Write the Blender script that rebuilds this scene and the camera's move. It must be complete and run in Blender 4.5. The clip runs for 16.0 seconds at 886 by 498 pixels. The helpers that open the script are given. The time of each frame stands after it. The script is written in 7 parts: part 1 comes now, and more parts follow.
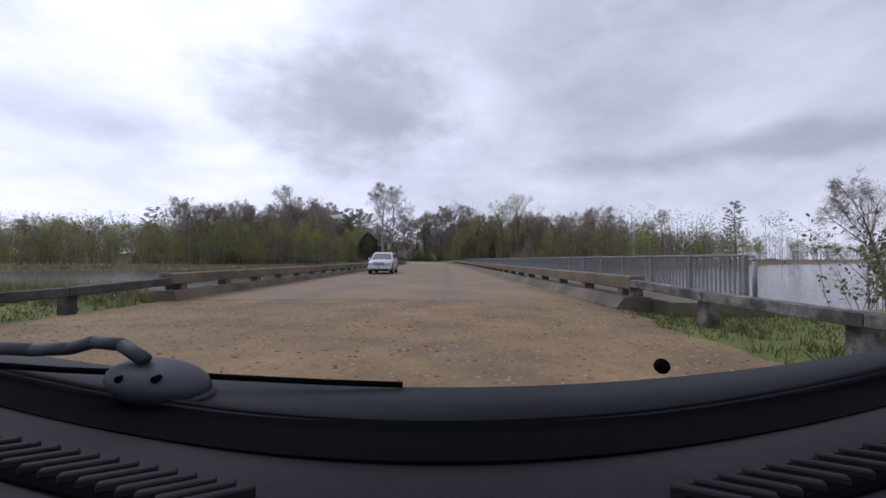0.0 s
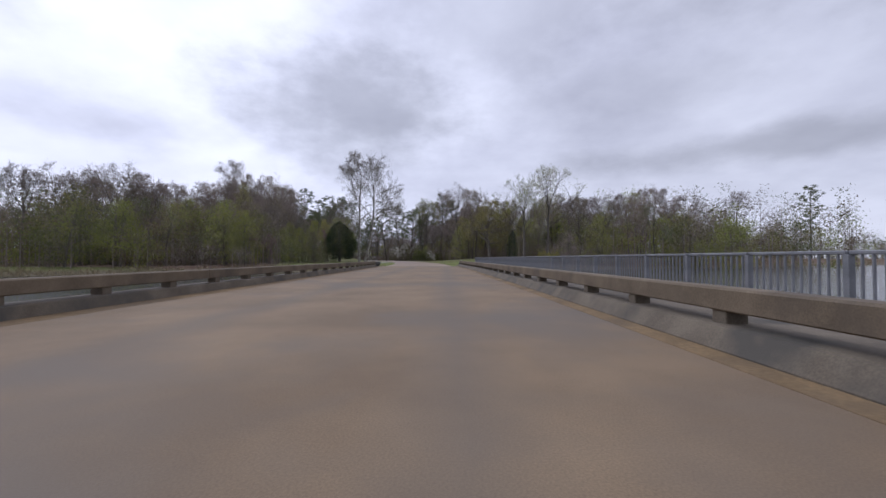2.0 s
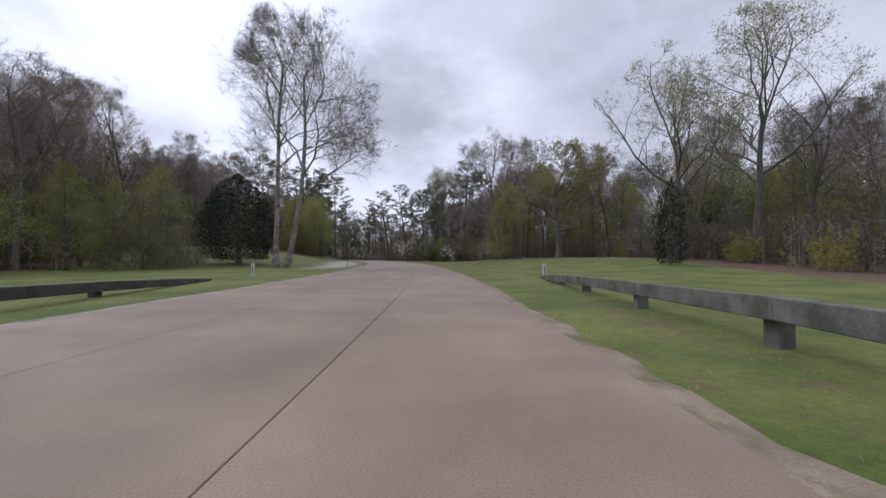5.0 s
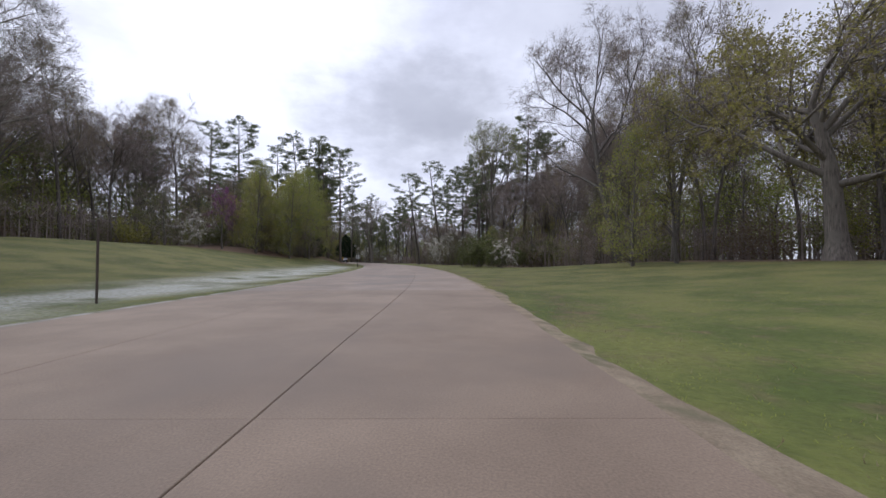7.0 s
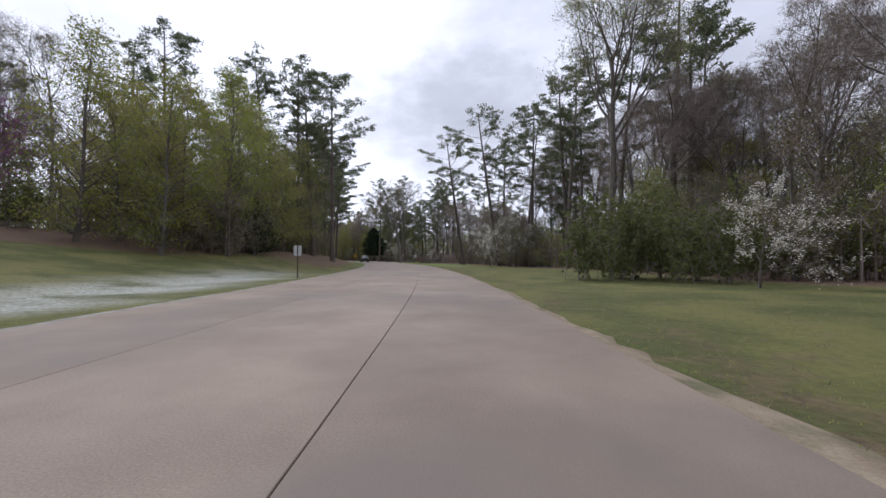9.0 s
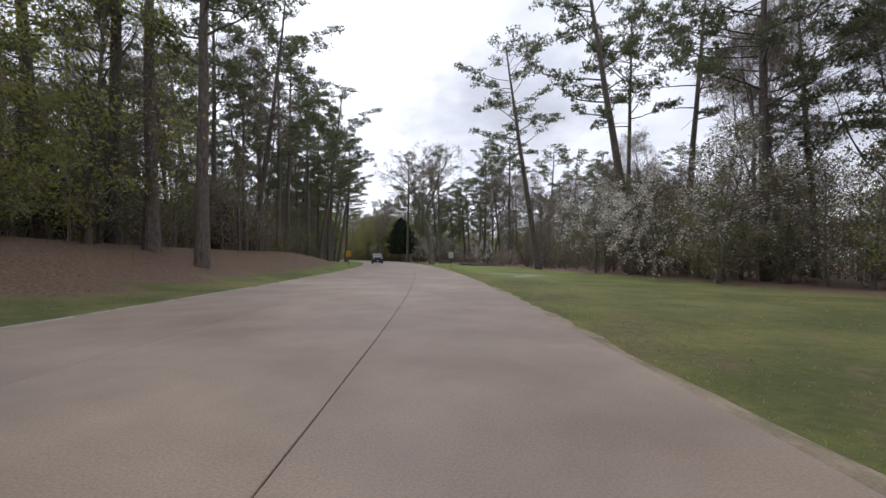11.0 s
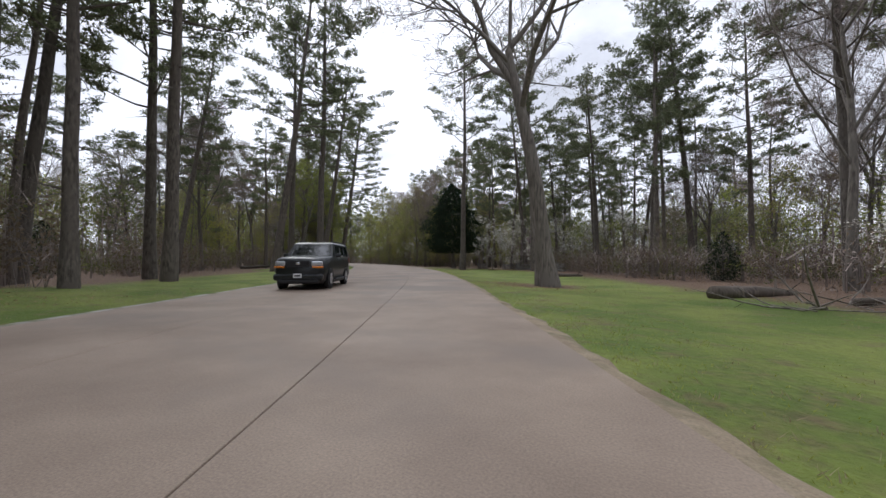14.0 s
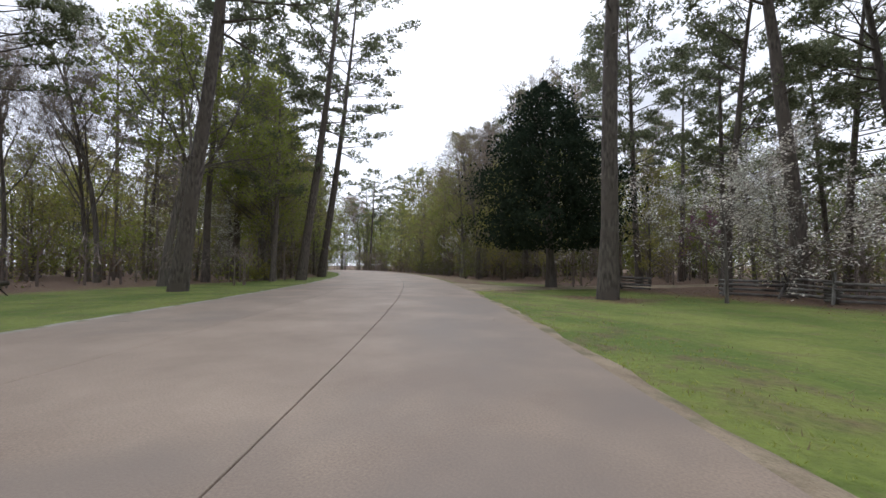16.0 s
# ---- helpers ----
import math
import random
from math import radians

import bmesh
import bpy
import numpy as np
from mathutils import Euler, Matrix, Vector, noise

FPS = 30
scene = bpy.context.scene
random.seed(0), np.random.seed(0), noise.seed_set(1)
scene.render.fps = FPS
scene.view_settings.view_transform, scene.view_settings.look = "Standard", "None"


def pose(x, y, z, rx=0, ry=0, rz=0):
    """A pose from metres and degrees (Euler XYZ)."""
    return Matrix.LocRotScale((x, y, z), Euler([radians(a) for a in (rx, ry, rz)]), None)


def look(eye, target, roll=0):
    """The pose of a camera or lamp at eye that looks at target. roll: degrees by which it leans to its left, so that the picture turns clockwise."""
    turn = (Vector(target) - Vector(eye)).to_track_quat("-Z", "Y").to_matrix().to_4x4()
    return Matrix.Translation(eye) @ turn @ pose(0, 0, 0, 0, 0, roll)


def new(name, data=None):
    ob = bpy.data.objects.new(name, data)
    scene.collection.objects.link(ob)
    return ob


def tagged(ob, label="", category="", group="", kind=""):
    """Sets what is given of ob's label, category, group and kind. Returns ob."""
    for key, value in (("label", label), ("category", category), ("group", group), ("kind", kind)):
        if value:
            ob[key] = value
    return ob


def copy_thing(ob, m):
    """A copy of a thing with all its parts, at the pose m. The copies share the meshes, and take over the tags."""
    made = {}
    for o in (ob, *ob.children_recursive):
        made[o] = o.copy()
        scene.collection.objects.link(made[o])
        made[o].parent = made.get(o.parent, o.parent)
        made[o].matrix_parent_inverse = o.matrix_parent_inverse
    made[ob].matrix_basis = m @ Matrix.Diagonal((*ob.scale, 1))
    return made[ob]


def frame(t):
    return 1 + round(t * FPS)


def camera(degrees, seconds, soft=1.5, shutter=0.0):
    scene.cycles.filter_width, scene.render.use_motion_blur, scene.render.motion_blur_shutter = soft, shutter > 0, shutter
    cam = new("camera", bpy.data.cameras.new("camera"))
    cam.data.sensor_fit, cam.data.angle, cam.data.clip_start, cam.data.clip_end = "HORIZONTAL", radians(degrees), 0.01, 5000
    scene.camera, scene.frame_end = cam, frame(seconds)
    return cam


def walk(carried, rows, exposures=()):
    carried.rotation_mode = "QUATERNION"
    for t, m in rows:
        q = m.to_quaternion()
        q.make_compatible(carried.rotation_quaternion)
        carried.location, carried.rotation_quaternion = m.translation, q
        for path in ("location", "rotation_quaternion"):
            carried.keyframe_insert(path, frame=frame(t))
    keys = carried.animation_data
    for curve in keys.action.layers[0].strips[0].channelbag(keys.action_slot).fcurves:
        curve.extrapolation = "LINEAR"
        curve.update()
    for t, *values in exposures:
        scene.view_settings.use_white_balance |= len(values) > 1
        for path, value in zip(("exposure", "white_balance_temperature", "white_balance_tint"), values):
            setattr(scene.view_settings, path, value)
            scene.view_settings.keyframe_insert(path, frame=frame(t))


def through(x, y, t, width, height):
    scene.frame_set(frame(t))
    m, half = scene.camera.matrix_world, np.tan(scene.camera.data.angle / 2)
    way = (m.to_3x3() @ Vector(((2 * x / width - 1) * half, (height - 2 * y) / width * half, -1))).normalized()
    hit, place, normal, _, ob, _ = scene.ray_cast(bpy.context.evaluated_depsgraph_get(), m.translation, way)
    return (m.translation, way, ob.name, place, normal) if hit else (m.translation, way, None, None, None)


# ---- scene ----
# ---- camera ----
# seconds, place, pitch, roll, heading in degrees
DRIVE = [
    (0.0, 0.00, 0.00, 1.15, 1.48, 0.0, 0.30),
    (0.5, -0.00, 10.21, 1.15, 2.18, 0.0, 0.32),
    (1.0, -0.00, 20.44, 1.15, 1.20, 0.0, 0.32),
    (1.5, -0.00, 30.69, 1.15, 1.35, 0.0, 0.30),
    (2.0, -0.00, 40.96, 1.15, 1.33, 0.0, 0.35),
    (2.5, -0.03, 51.24, 1.15, 1.28, 0.0, 0.58),
    (3.0, -0.11, 61.55, 1.15, 1.11, 0.0, 1.02),
    (3.5, -0.28, 71.87, 1.15, 1.20, 0.0, 1.46),
    (4.0, -0.52, 82.21, 1.15, 1.20, 0.0, 1.91),
    (4.5, -0.86, 92.56, 1.15, 1.20, 0.0, 2.51),
    (5.0, -1.33, 102.88, 1.15, 1.20, 0.0, 3.37),
    (5.5, -1.97, 113.19, 1.15, 1.30, 0.0, 4.51),
    (6.0, -2.84, 123.46, 1.15, 1.00, 0.0, 5.87),
    (6.5, -3.97, 133.66, 1.15, 1.21, 0.0, 7.47),
    (7.0, -5.39, 143.74, 1.15, 1.54, 0.0, 9.30),
    (7.5, -7.11, 153.68, 1.15, 1.61, 0.0, 11.10),
    (8.0, -9.13, 163.47, 1.15, 1.58, 0.0, 12.77),
    (8.5, -11.40, 173.16, 1.15, 1.49, 0.0, 14.30),
    (9.0, -13.91, 182.76, 1.15, 1.31, 0.0, 15.73),
    (9.5, -16.66, 192.27, 1.15, 1.20, 0.0, 17.12),
    (10.0, -19.63, 201.70, 1.15, 1.20, 0.0, 18.63),
    (10.5, -22.87, 211.05, 1.15, 1.20, 0.0, 20.23),
    (11.0, -26.38, 220.34, 1.15, 1.20, 0.0, 21.84),
    (11.5, -30.16, 229.58, 1.15, 1.02, 0.0, 23.44),
    (12.0, -34.22, 238.74, 1.15, 0.94, 0.0, 24.98),
    (12.5, -38.51, 247.80, 1.15, 1.08, 0.0, 26.37),
    (13.0, -43.00, 256.70, 1.15, 1.13, 0.0, 27.77),
    (13.5, -47.68, 265.45, 1.15, 1.44, 0.0, 29.27),
    (14.0, -52.57, 274.03, 1.15, 1.52, 0.0, 30.79),
    (14.5, -57.65, 282.39, 1.15, 1.67, 0.0, 32.46),
    (15.0, -62.90, 290.48, 1.15, 1.82, 0.0, 34.34),
    (15.5, -68.35, 298.26, 1.15, 2.01, 0.0, 36.28),
    (16.0, -73.96, 305.76, 1.15, 2.38, 0.0, 37.83),
]
cam = camera(96.0, 16.0, soft=1.5, shutter=0.0)
walk(cam, [(t, pose(x, y, z, 90 + p, r, h)) for t, x, y, z, p, r, h in DRIVE],
     [(0.0, -0.2, 5720, 13.5), (3.0, -0.2, 5720, 13), (5.5, -0.1, 5800, 12), (9.0, 0.12, 5850, 10), (11.5, 0.26, 6050, 8), (14.5, 0.36, 6000, 7), (16.0, 0.58, 5980, 7)])

# ---- world and sun ----
SUN_UP, SUN_TURN = 50.0, 300.0


def make_world():
    w = bpy.data.worlds.new("overcast_sky")
    scene.world = w
    w.use_nodes = True
    nt = w.node_tree
    nt.nodes.clear()
    N = nt.nodes.new
    out, bg = N("ShaderNodeOutputWorld"), N("ShaderNodeBackground")
    sky = N("ShaderNodeTexSky")
    sky.sky_type, sky.sun_disc = "NISHITA", False
    sky.sun_elevation, sky.sun_rotation = radians(SUN_UP), radians(SUN_TURN)
    sky.air_density, sky.dust_density = 1.0, 2.0
    tc = N("ShaderNodeTexCoord")
    sep = N("ShaderNodeSeparateXYZ")
    nt.links.new(tc.outputs["Generated"], sep.inputs[0])
    # flatten the cloud layer onto a plane overhead, so that clouds crowd towards the horizon
    add = N("ShaderNodeMath")
    add.operation, add.inputs[1].default_value = "ADD", 0.3
    nt.links.new(sep.outputs[2], add.inputs[0])
    mx = N("ShaderNodeMath")
    mx.operation, mx.inputs[1].default_value = "MAXIMUM", 0.12
    nt.links.new(add.outputs[0], mx.inputs[0])
    comb = N("ShaderNodeCombineXYZ")
    for i in (0, 1):
        dv = N("ShaderNodeMath")
        dv.operation = "DIVIDE"
        nt.links.new(sep.outputs[i], dv.inputs[0])
        nt.links.new(mx.outputs[0], dv.inputs[1])
        nt.links.new(dv.outputs[0], comb.inputs[i])
    mapping = N("ShaderNodeMapping")
    mapping.inputs["Location"].default_value = (0.30, 0.55, 0.0)
    nt.links.new(comb.outputs[0], mapping.inputs[0])
    big, fine = N("ShaderNodeTexNoise"), N("ShaderNodeTexNoise")
    for n, s, d, r in ((big, 0.55, 2.0, 0.45), (fine, 1.9, 6.0, 0.55)):
        n.inputs["Scale"].default_value, n.inputs["Detail"].default_value = s, d
        n.inputs["Roughness"].default_value = r
        nt.links.new(mapping.outputs[0], n.inputs["Vector"])
    mixn = N("ShaderNodeMath")
    mixn.operation, mixn.inputs[1].default_value = "MULTIPLY_ADD", 0.45
    nt.links.new(fine.outputs[0], mixn.inputs[0])
    half = N("ShaderNodeMath")
    half.operation, half.inputs[1].default_value = "MULTIPLY", 0.6
    nt.links.new(big.outputs[0], half.inputs[0])
    nt.links.new(half.outputs[0], mixn.inputs[2])
    ramp = N("ShaderNodeValToRGB")
    ramp.color_ramp.elements[0].position = 0.42
    ramp.color_ramp.elements[0].color = (1.02, 1.0, 1.06, 1)
    ramp.color_ramp.elements[1].position = 0.66
    ramp.color_ramp.elements[1].color = (0.66, 0.645, 0.715, 1)
    nt.links.new(mixn.outputs[0], ramp.inputs[0])

    # single clouds, by compass bearing and height in degrees: middle, half-size, depth of grey
    def math_node(op, a, b=None, c=None):
        n = N("ShaderNodeMath")
        n.operation = op
        for k, v in enumerate((a, b, c)):
            if v is None:
                continue
            if isinstance(v, (int, float)):
                n.inputs[k].default_value = v
            else:
                nt.links.new(v, n.inputs[k])
        return n.outputs[0]

    az = math_node("MULTIPLY", math_node("ARCTAN2", sep.outputs[0], sep.outputs[1]), 57.2958)
    el = math_node("MULTIPLY", math_node("ARCSINE", sep.outputs[2]), 57.2958)
    flatdir = N("ShaderNodeCombineXYZ")
    nt.links.new(math_node("MULTIPLY", az, 0.05), flatdir.inputs[0])
    nt.links.new(math_node("MULTIPLY", el, 0.09), flatdir.inputs[1])
    curl = N("ShaderNodeTexNoise")
    curl.inputs["Scale"].default_value, curl.inputs["Detail"].default_value, curl.inputs["Roughness"].default_value = 1.3, 7.0, 0.58
    nt.links.new(flatdir.outputs[0], curl.inputs["Vector"])
    ragged = math_node("MULTIPLY_ADD", curl.outputs[0], 2.2, -1.1)
    cover = None
    for a0, e0, ra, re, deep in ((-14, 21, 17, 8.5, 0.46), (8, 33, 30, 12, 0.26), (38, 12.5, 20, 2.2, 0.34), (-40, 15, 14, 3.0, 0.20), (22, 21, 16, 5, 0.16), (-70, 24, 22, 6, 0.3), (75, 28, 30, 10, 0.3)):
        dx = math_node("DIVIDE", math_node("SUBTRACT", az, a0), ra)
        dy = math_node("DIVIDE", math_node("SUBTRACT", el, e0), re)
        q = math_node("SQRT", math_node("ADD", math_node("MULTIPLY", dx, dx), math_node("MULTIPLY", dy, dy)))
        edge = N("ShaderNodeMapRange")
        edge.interpolation_type = "SMOOTHSTEP"
        edge.inputs["From Min"].default_value, edge.inputs["From Max"].default_value = 1.35, 0.25
        edge.inputs["To Min"].default_value, edge.inputs["To Max"].default_value = 0.0, deep
        nt.links.new(math_node("ADD", q, ragged), edge.inputs["Value"])
        cover = edge.outputs[0] if cover is None else math_node("MAXIMUM", cover, edge.outputs[0])
    shade = N("ShaderNodeVectorMath")
    shade.operation = "SCALE"
    nt.links.new(ramp.outputs[0], shade.inputs[0])
    nt.links.new(math_node("SUBTRACT", 1.06, cover), shade.inputs["Scale"])
    # a little clear sky shows through the cloud
    mix = N("ShaderNodeMix")
    mix.data_type, mix.inputs[0].default_value = "RGBA", 0.93
    scale = N("ShaderNodeVectorMath")
    scale.operation, scale.inputs["Scale"].default_value = "SCALE", 0.09
    nt.links.new(sky.outputs[0], scale.inputs[0])
    nt.links.new(scale.outputs[0], mix.inputs[6])
    nt.links.new(shade.outputs[0], mix.inputs[7])
    # the cloud is brighter round the hidden sun
    a, e = radians(SUN_TURN), radians(SUN_UP)
    d = Vector((math.sin(a) * math.cos(e), math.cos(a) * math.cos(e), math.sin(e)))
    dot = N("ShaderNodeVectorMath")
    dot.operation, dot.inputs[1].default_value = "DOT_PRODUCT", d
    nt.links.new(tc.outputs["Generated"], dot.inputs[0])
    glow = N("ShaderNodeMapRange")
    glow.interpolation_type = "SMOOTHSTEP"
    glow.inputs["From Min"].default_value, glow.inputs["From Max"].default_value = 0.1, 1.0
    glow.inputs["To Min"].default_value, glow.inputs["To Max"].default_value = 0.84, 1.32
    nt.links.new(dot.outputs["Value"], glow.inputs["Value"])
    lit = N("ShaderNodeVectorMath")
    lit.operation = "SCALE"
    nt.links.new(mix.outputs[2], lit.inputs[0])
    nt.links.new(glow.outputs[0], lit.inputs["Scale"])
    nt.links.new(lit.outputs[0], bg.inputs[0])
    bg.inputs[1].default_value = 1.0
    nt.links.new(bg.outputs[0], out.inputs[0])
    sun = new("sun", bpy.data.lights.new("sun", "SUN"))
    sun.data.energy, sun.data.angle, sun.data.color = 0.7, radians(14), (1.0, 0.96, 0.9)
    sun.matrix_world = look(d * 100, (0, 0, 0))


make_world()

# ---- materials ----
def nodes_of(name):
    m = bpy.data.materials.new(name)
    m.use_nodes = True
    nt = m.node_tree
    return m, nt, nt.nodes["Principled BSDF"]


def noise_tex(nt, scale, detail=4.0, rough=0.55, coords="Object"):
    tc = nt.nodes.new("ShaderNodeTexCoord")
    n = nt.nodes.new("ShaderNodeTexNoise")
    n.inputs["Scale"].default_value, n.inputs["Detail"].default_value = scale, detail
    n.inputs["Roughness"].default_value = rough
    nt.links.new(tc.outputs[coords], n.inputs["Vector"])
    return n


def mix_rgb(nt, fac, a, b, mode="MIX"):
    m = nt.nodes.new("ShaderNodeMix")
    m.data_type, m.blend_type = "RGBA", mode
    for sock, val in ((m.inputs[0], fac), (m.inputs[6], a), (m.inputs[7], b)):
        if isinstance(val, (int, float)):
            sock.default_value = val
        elif isinstance(val, tuple):
            sock.default_value = (*val[:3], 1)
        else:
            nt.links.new(val, sock)
    return m.outputs[2]


def ramp_of(nt, src, lo, hi, a=(0, 0, 0), b=(1, 1, 1)):
    r = nt.nodes.new("ShaderNodeValToRGB")
    r.color_ramp.elements[0].position, r.color_ramp.elements[1].position = lo, hi
    r.color_ramp.elements[0].color, r.color_ramp.elements[1].color = (*a, 1), (*b, 1)
    nt.links.new(src, r.inputs[0])
    return r.outputs[0]


def bump_of(nt, bsdf, src, strength, dist):
    b = nt.nodes.new("ShaderNodeBump")
    b.inputs["Strength"].default_value, b.inputs["Distance"].default_value = strength, dist
    nt.links.new(src, b.inputs["Height"])
    nt.links.new(b.outputs[0], bsdf.inputs["Normal"])


def surface(name, dark, light, scale, fine, rough=0.8, bump=0.4, dist=0.01, stain=None, stain_scale=0.4, vary=0.0, metal=0.0, coords="Object"):
    """Two tones at two scales with fine relief; stain: a third tone in patches; vary: piece-by-piece shift of tone."""
    m, nt, bsdf = nodes_of(name)
    n1, n2 = noise_tex(nt, scale, 5, 0.6, coords), noise_tex(nt, fine, 3, 0.6, coords)
    col = mix_rgb(nt, ramp_of(nt, n1.outputs[0], 0.35, 0.68), dark, light)
    col = mix_rgb(nt, 0.55, col, ramp_of(nt, n2.outputs[0], 0.3, 0.72, (0.35, 0.35, 0.35), (1, 1, 1)), "MULTIPLY")
    if stain:
        n3 = noise_tex(nt, stain_scale, 4, 0.6, coords)
        col = mix_rgb(nt, ramp_of(nt, n3.outputs[0], 0.5, 0.66), col, stain)
    if vary:
        info = nt.nodes.new("ShaderNodeObjectInfo")
        col = mix_rgb(nt, vary, col, ramp_of(nt, info.outputs["Random"], 0.0, 1.0, (0.45, 0.45, 0.45), (1.25, 1.22, 1.18)), "MULTIPLY")
    nt.links.new(col, bsdf.inputs["Base Color"])
    bsdf.inputs["Roughness"].default_value, bsdf.inputs["Metallic"].default_value = rough, metal
    bump_of(nt, bsdf, n2.outputs[0], bump, dist)
    return m


def leaf_material(name, a, b, rough=0.6, through=0.3):
    """Leaves that differ one from another and let some light through."""
    m, nt, bsdf = nodes_of(name)
    geo = nt.nodes.new("ShaderNodeNewGeometry")
    info = nt.nodes.new("ShaderNodeObjectInfo")
    col = mix_rgb(nt, geo.outputs["Random Per Island"], a, b)
    col = mix_rgb(nt, 0.35, col, ramp_of(nt, info.outputs["Random"], 0, 1, (0.6, 0.62, 0.55), (1.3, 1.2, 1.1)), "MULTIPLY")
    nt.links.new(col, bsdf.inputs["Base Color"])
    bsdf.inputs["Roughness"].default_value, bsdf.inputs["Specular IOR Level"].default_value = rough, 0.1
    if through:
        tr, mx = nt.nodes.new("ShaderNodeBsdfTranslucent"), nt.nodes.new("ShaderNodeMixShader")
        nt.links.new(col, tr.inputs[0])
        mx.inputs[0].default_value = through
        nt.links.new(bsdf.outputs[0], mx.inputs[1])
        nt.links.new(tr.outputs[0], mx.inputs[2])
        nt.links.new(mx.outputs[0], nt.nodes["Material Output"].inputs[0])
    return m


def bark_material(name, dark, light, stretch=(6, 6, 1.0), patch=None, scale=2.0):
    m, nt, bsdf = nodes_of(name)
    tc, mp = nt.nodes.new("ShaderNodeTexCoord"), nt.nodes.new("ShaderNodeMapping")
    mp.inputs["Scale"].default_value = stretch
    nt.links.new(tc.outputs["Object"], mp.inputs[0])
    v = nt.nodes.new("ShaderNodeTexNoise")
    v.inputs["Scale"].default_value, v.inputs["Detail"].default_value = scale, 6
    nt.links.new(mp.outputs[0], v.inputs["Vector"])
    col = mix_rgb(nt, ramp_of(nt, v.outputs[0], 0.35, 0.65), dark, light)
    n = noise_tex(nt, 1.3, 4)
    col = mix_rgb(nt, ramp_of(nt, n.outputs[0], 0.45, 0.62), col, patch or light)
    info = nt.nodes.new("ShaderNodeObjectInfo")
    col = mix_rgb(nt, 0.4, col, ramp_of(nt, info.outputs["Random"], 0, 1, (0.55, 0.55, 0.55), (1.3, 1.25, 1.2)), "MULTIPLY")
    nt.links.new(col, bsdf.inputs["Base Color"])
    bsdf.inputs["Roughness"].default_value = 0.9
    bump_of(nt, bsdf, v.outputs[0], 0.8, 0.03)
    return m


def plain(name, color, rough=0.5, metal=0.0, coat=0.0):
    m, nt, bsdf = nodes_of(name)
    n = noise_tex(nt, 30, 3)
    col = mix_rgb(nt, 0.25, color, ramp_of(nt, n.outputs[0], 0.3, 0.7, (0.6, 0.6, 0.6), (1.1, 1.1, 1.1)), "MULTIPLY")
    nt.links.new(col, bsdf.inputs["Base Color"])
    bsdf.inputs["Roughness"].default_value, bsdf.inputs["Metallic"].default_value = rough, metal
    bsdf.inputs["Coat Weight"].default_value = coat
    bsdf.inputs["Coat Roughness"].default_value = 0.05
    return m


MAT = {}
MAT["slab"] = surface("exposed_aggregate_concrete", (0.256, 0.19, 0.141), (0.38, 0.292, 0.22), 0.5, 55, 0.66, 0.6, 0.006, (0.195, 0.155, 0.125), 0.22, vary=0.16, coords="Object")
MAT["slab_tan"] = surface("tan_exposed_aggregate_concrete", (0.25, 0.18, 0.125), (0.368, 0.274, 0.195), 0.5, 55, 0.68, 0.6, 0.006, (0.20, 0.15, 0.11), 0.22, vary=0.16)
MAT["deck"] = surface("tan_bridge_deck_concrete", (0.195, 0.133, 0.075), (0.285, 0.20, 0.115), 0.4, 60, 0.8, 0.6, 0.006, (0.145, 0.115, 0.085), 0.16)
MAT["approach"] = surface("coarse_pebbled_concrete", (0.17, 0.112, 0.052), (0.30, 0.20, 0.095), 0.8, 15, 0.9, 1.0, 0.012, (0.12, 0.085, 0.05), 0.35)
MAT["pebble"] = leaf_material("tan_pebbles", (0.10, 0.07, 0.04), (0.42, 0.30, 0.17), 0.9, 0.0)
MAT["joint"] = surface("dark_joint_filler", (0.015, 0.013, 0.011), (0.04, 0.034, 0.028), 3, 30, 0.9)
MAT["parapet"] = surface("weathered_tan_concrete", (0.135, 0.102, 0.065), (0.215, 0.165, 0.108), 1.1, 40, 0.85, 0.4, 0.005, (0.09, 0.07, 0.05), 0.6)
MAT["kerb"] = surface("stained_tan_concrete", (0.118, 0.094, 0.066), (0.205, 0.168, 0.12), 0.9, 40, 0.85, 0.4, 0.006, (0.07, 0.062, 0.05), 0.7)
MAT["timber"] = surface("weathered_grey_timber", (0.16, 0.15, 0.135), (0.34, 0.325, 0.30), 2.2, 35, 0.9, 0.6, 0.006, (0.07, 0.065, 0.06), 1.0)
MAT["timber_moss"] = surface("mossy_grey_timber", (0.095, 0.095, 0.075), (0.23, 0.225, 0.195), 2.2, 35, 0.9, 0.6, 0.006, (0.06, 0.07, 0.035), 1.0)
MAT["timber_old"] = surface("split_grey_timber", (0.05, 0.047, 0.042), (0.30, 0.285, 0.26), 3.5, 40, 0.9, 0.7, 0.008, (0.05, 0.048, 0.042), 2.2)
MAT["timber_dark"] = surface("dark_old_timber", (0.045, 0.042, 0.04), (0.12, 0.11, 0.10), 2.2, 35, 0.9, 0.6, 0.006)
MAT["galv"] = surface("galvanised_steel", (0.22, 0.225, 0.24), (0.34, 0.345, 0.36), 2.0, 60, 0.5, 0.1, 0.001, metal=0.35)
MAT["sand"] = surface("sandy_gravel_edge", (0.25, 0.19, 0.125), (0.42, 0.335, 0.23), 1.6, 45, 0.95, 0.9, 0.015, (0.13, 0.12, 0.06), 1.2)
MAT["pale_edge"] = surface("pale_gravel_edging", (0.30, 0.275, 0.235), (0.47, 0.44, 0.385), 1.8, 45, 0.95, 0.8, 0.012, (0.16, 0.15, 0.08), 1.5)
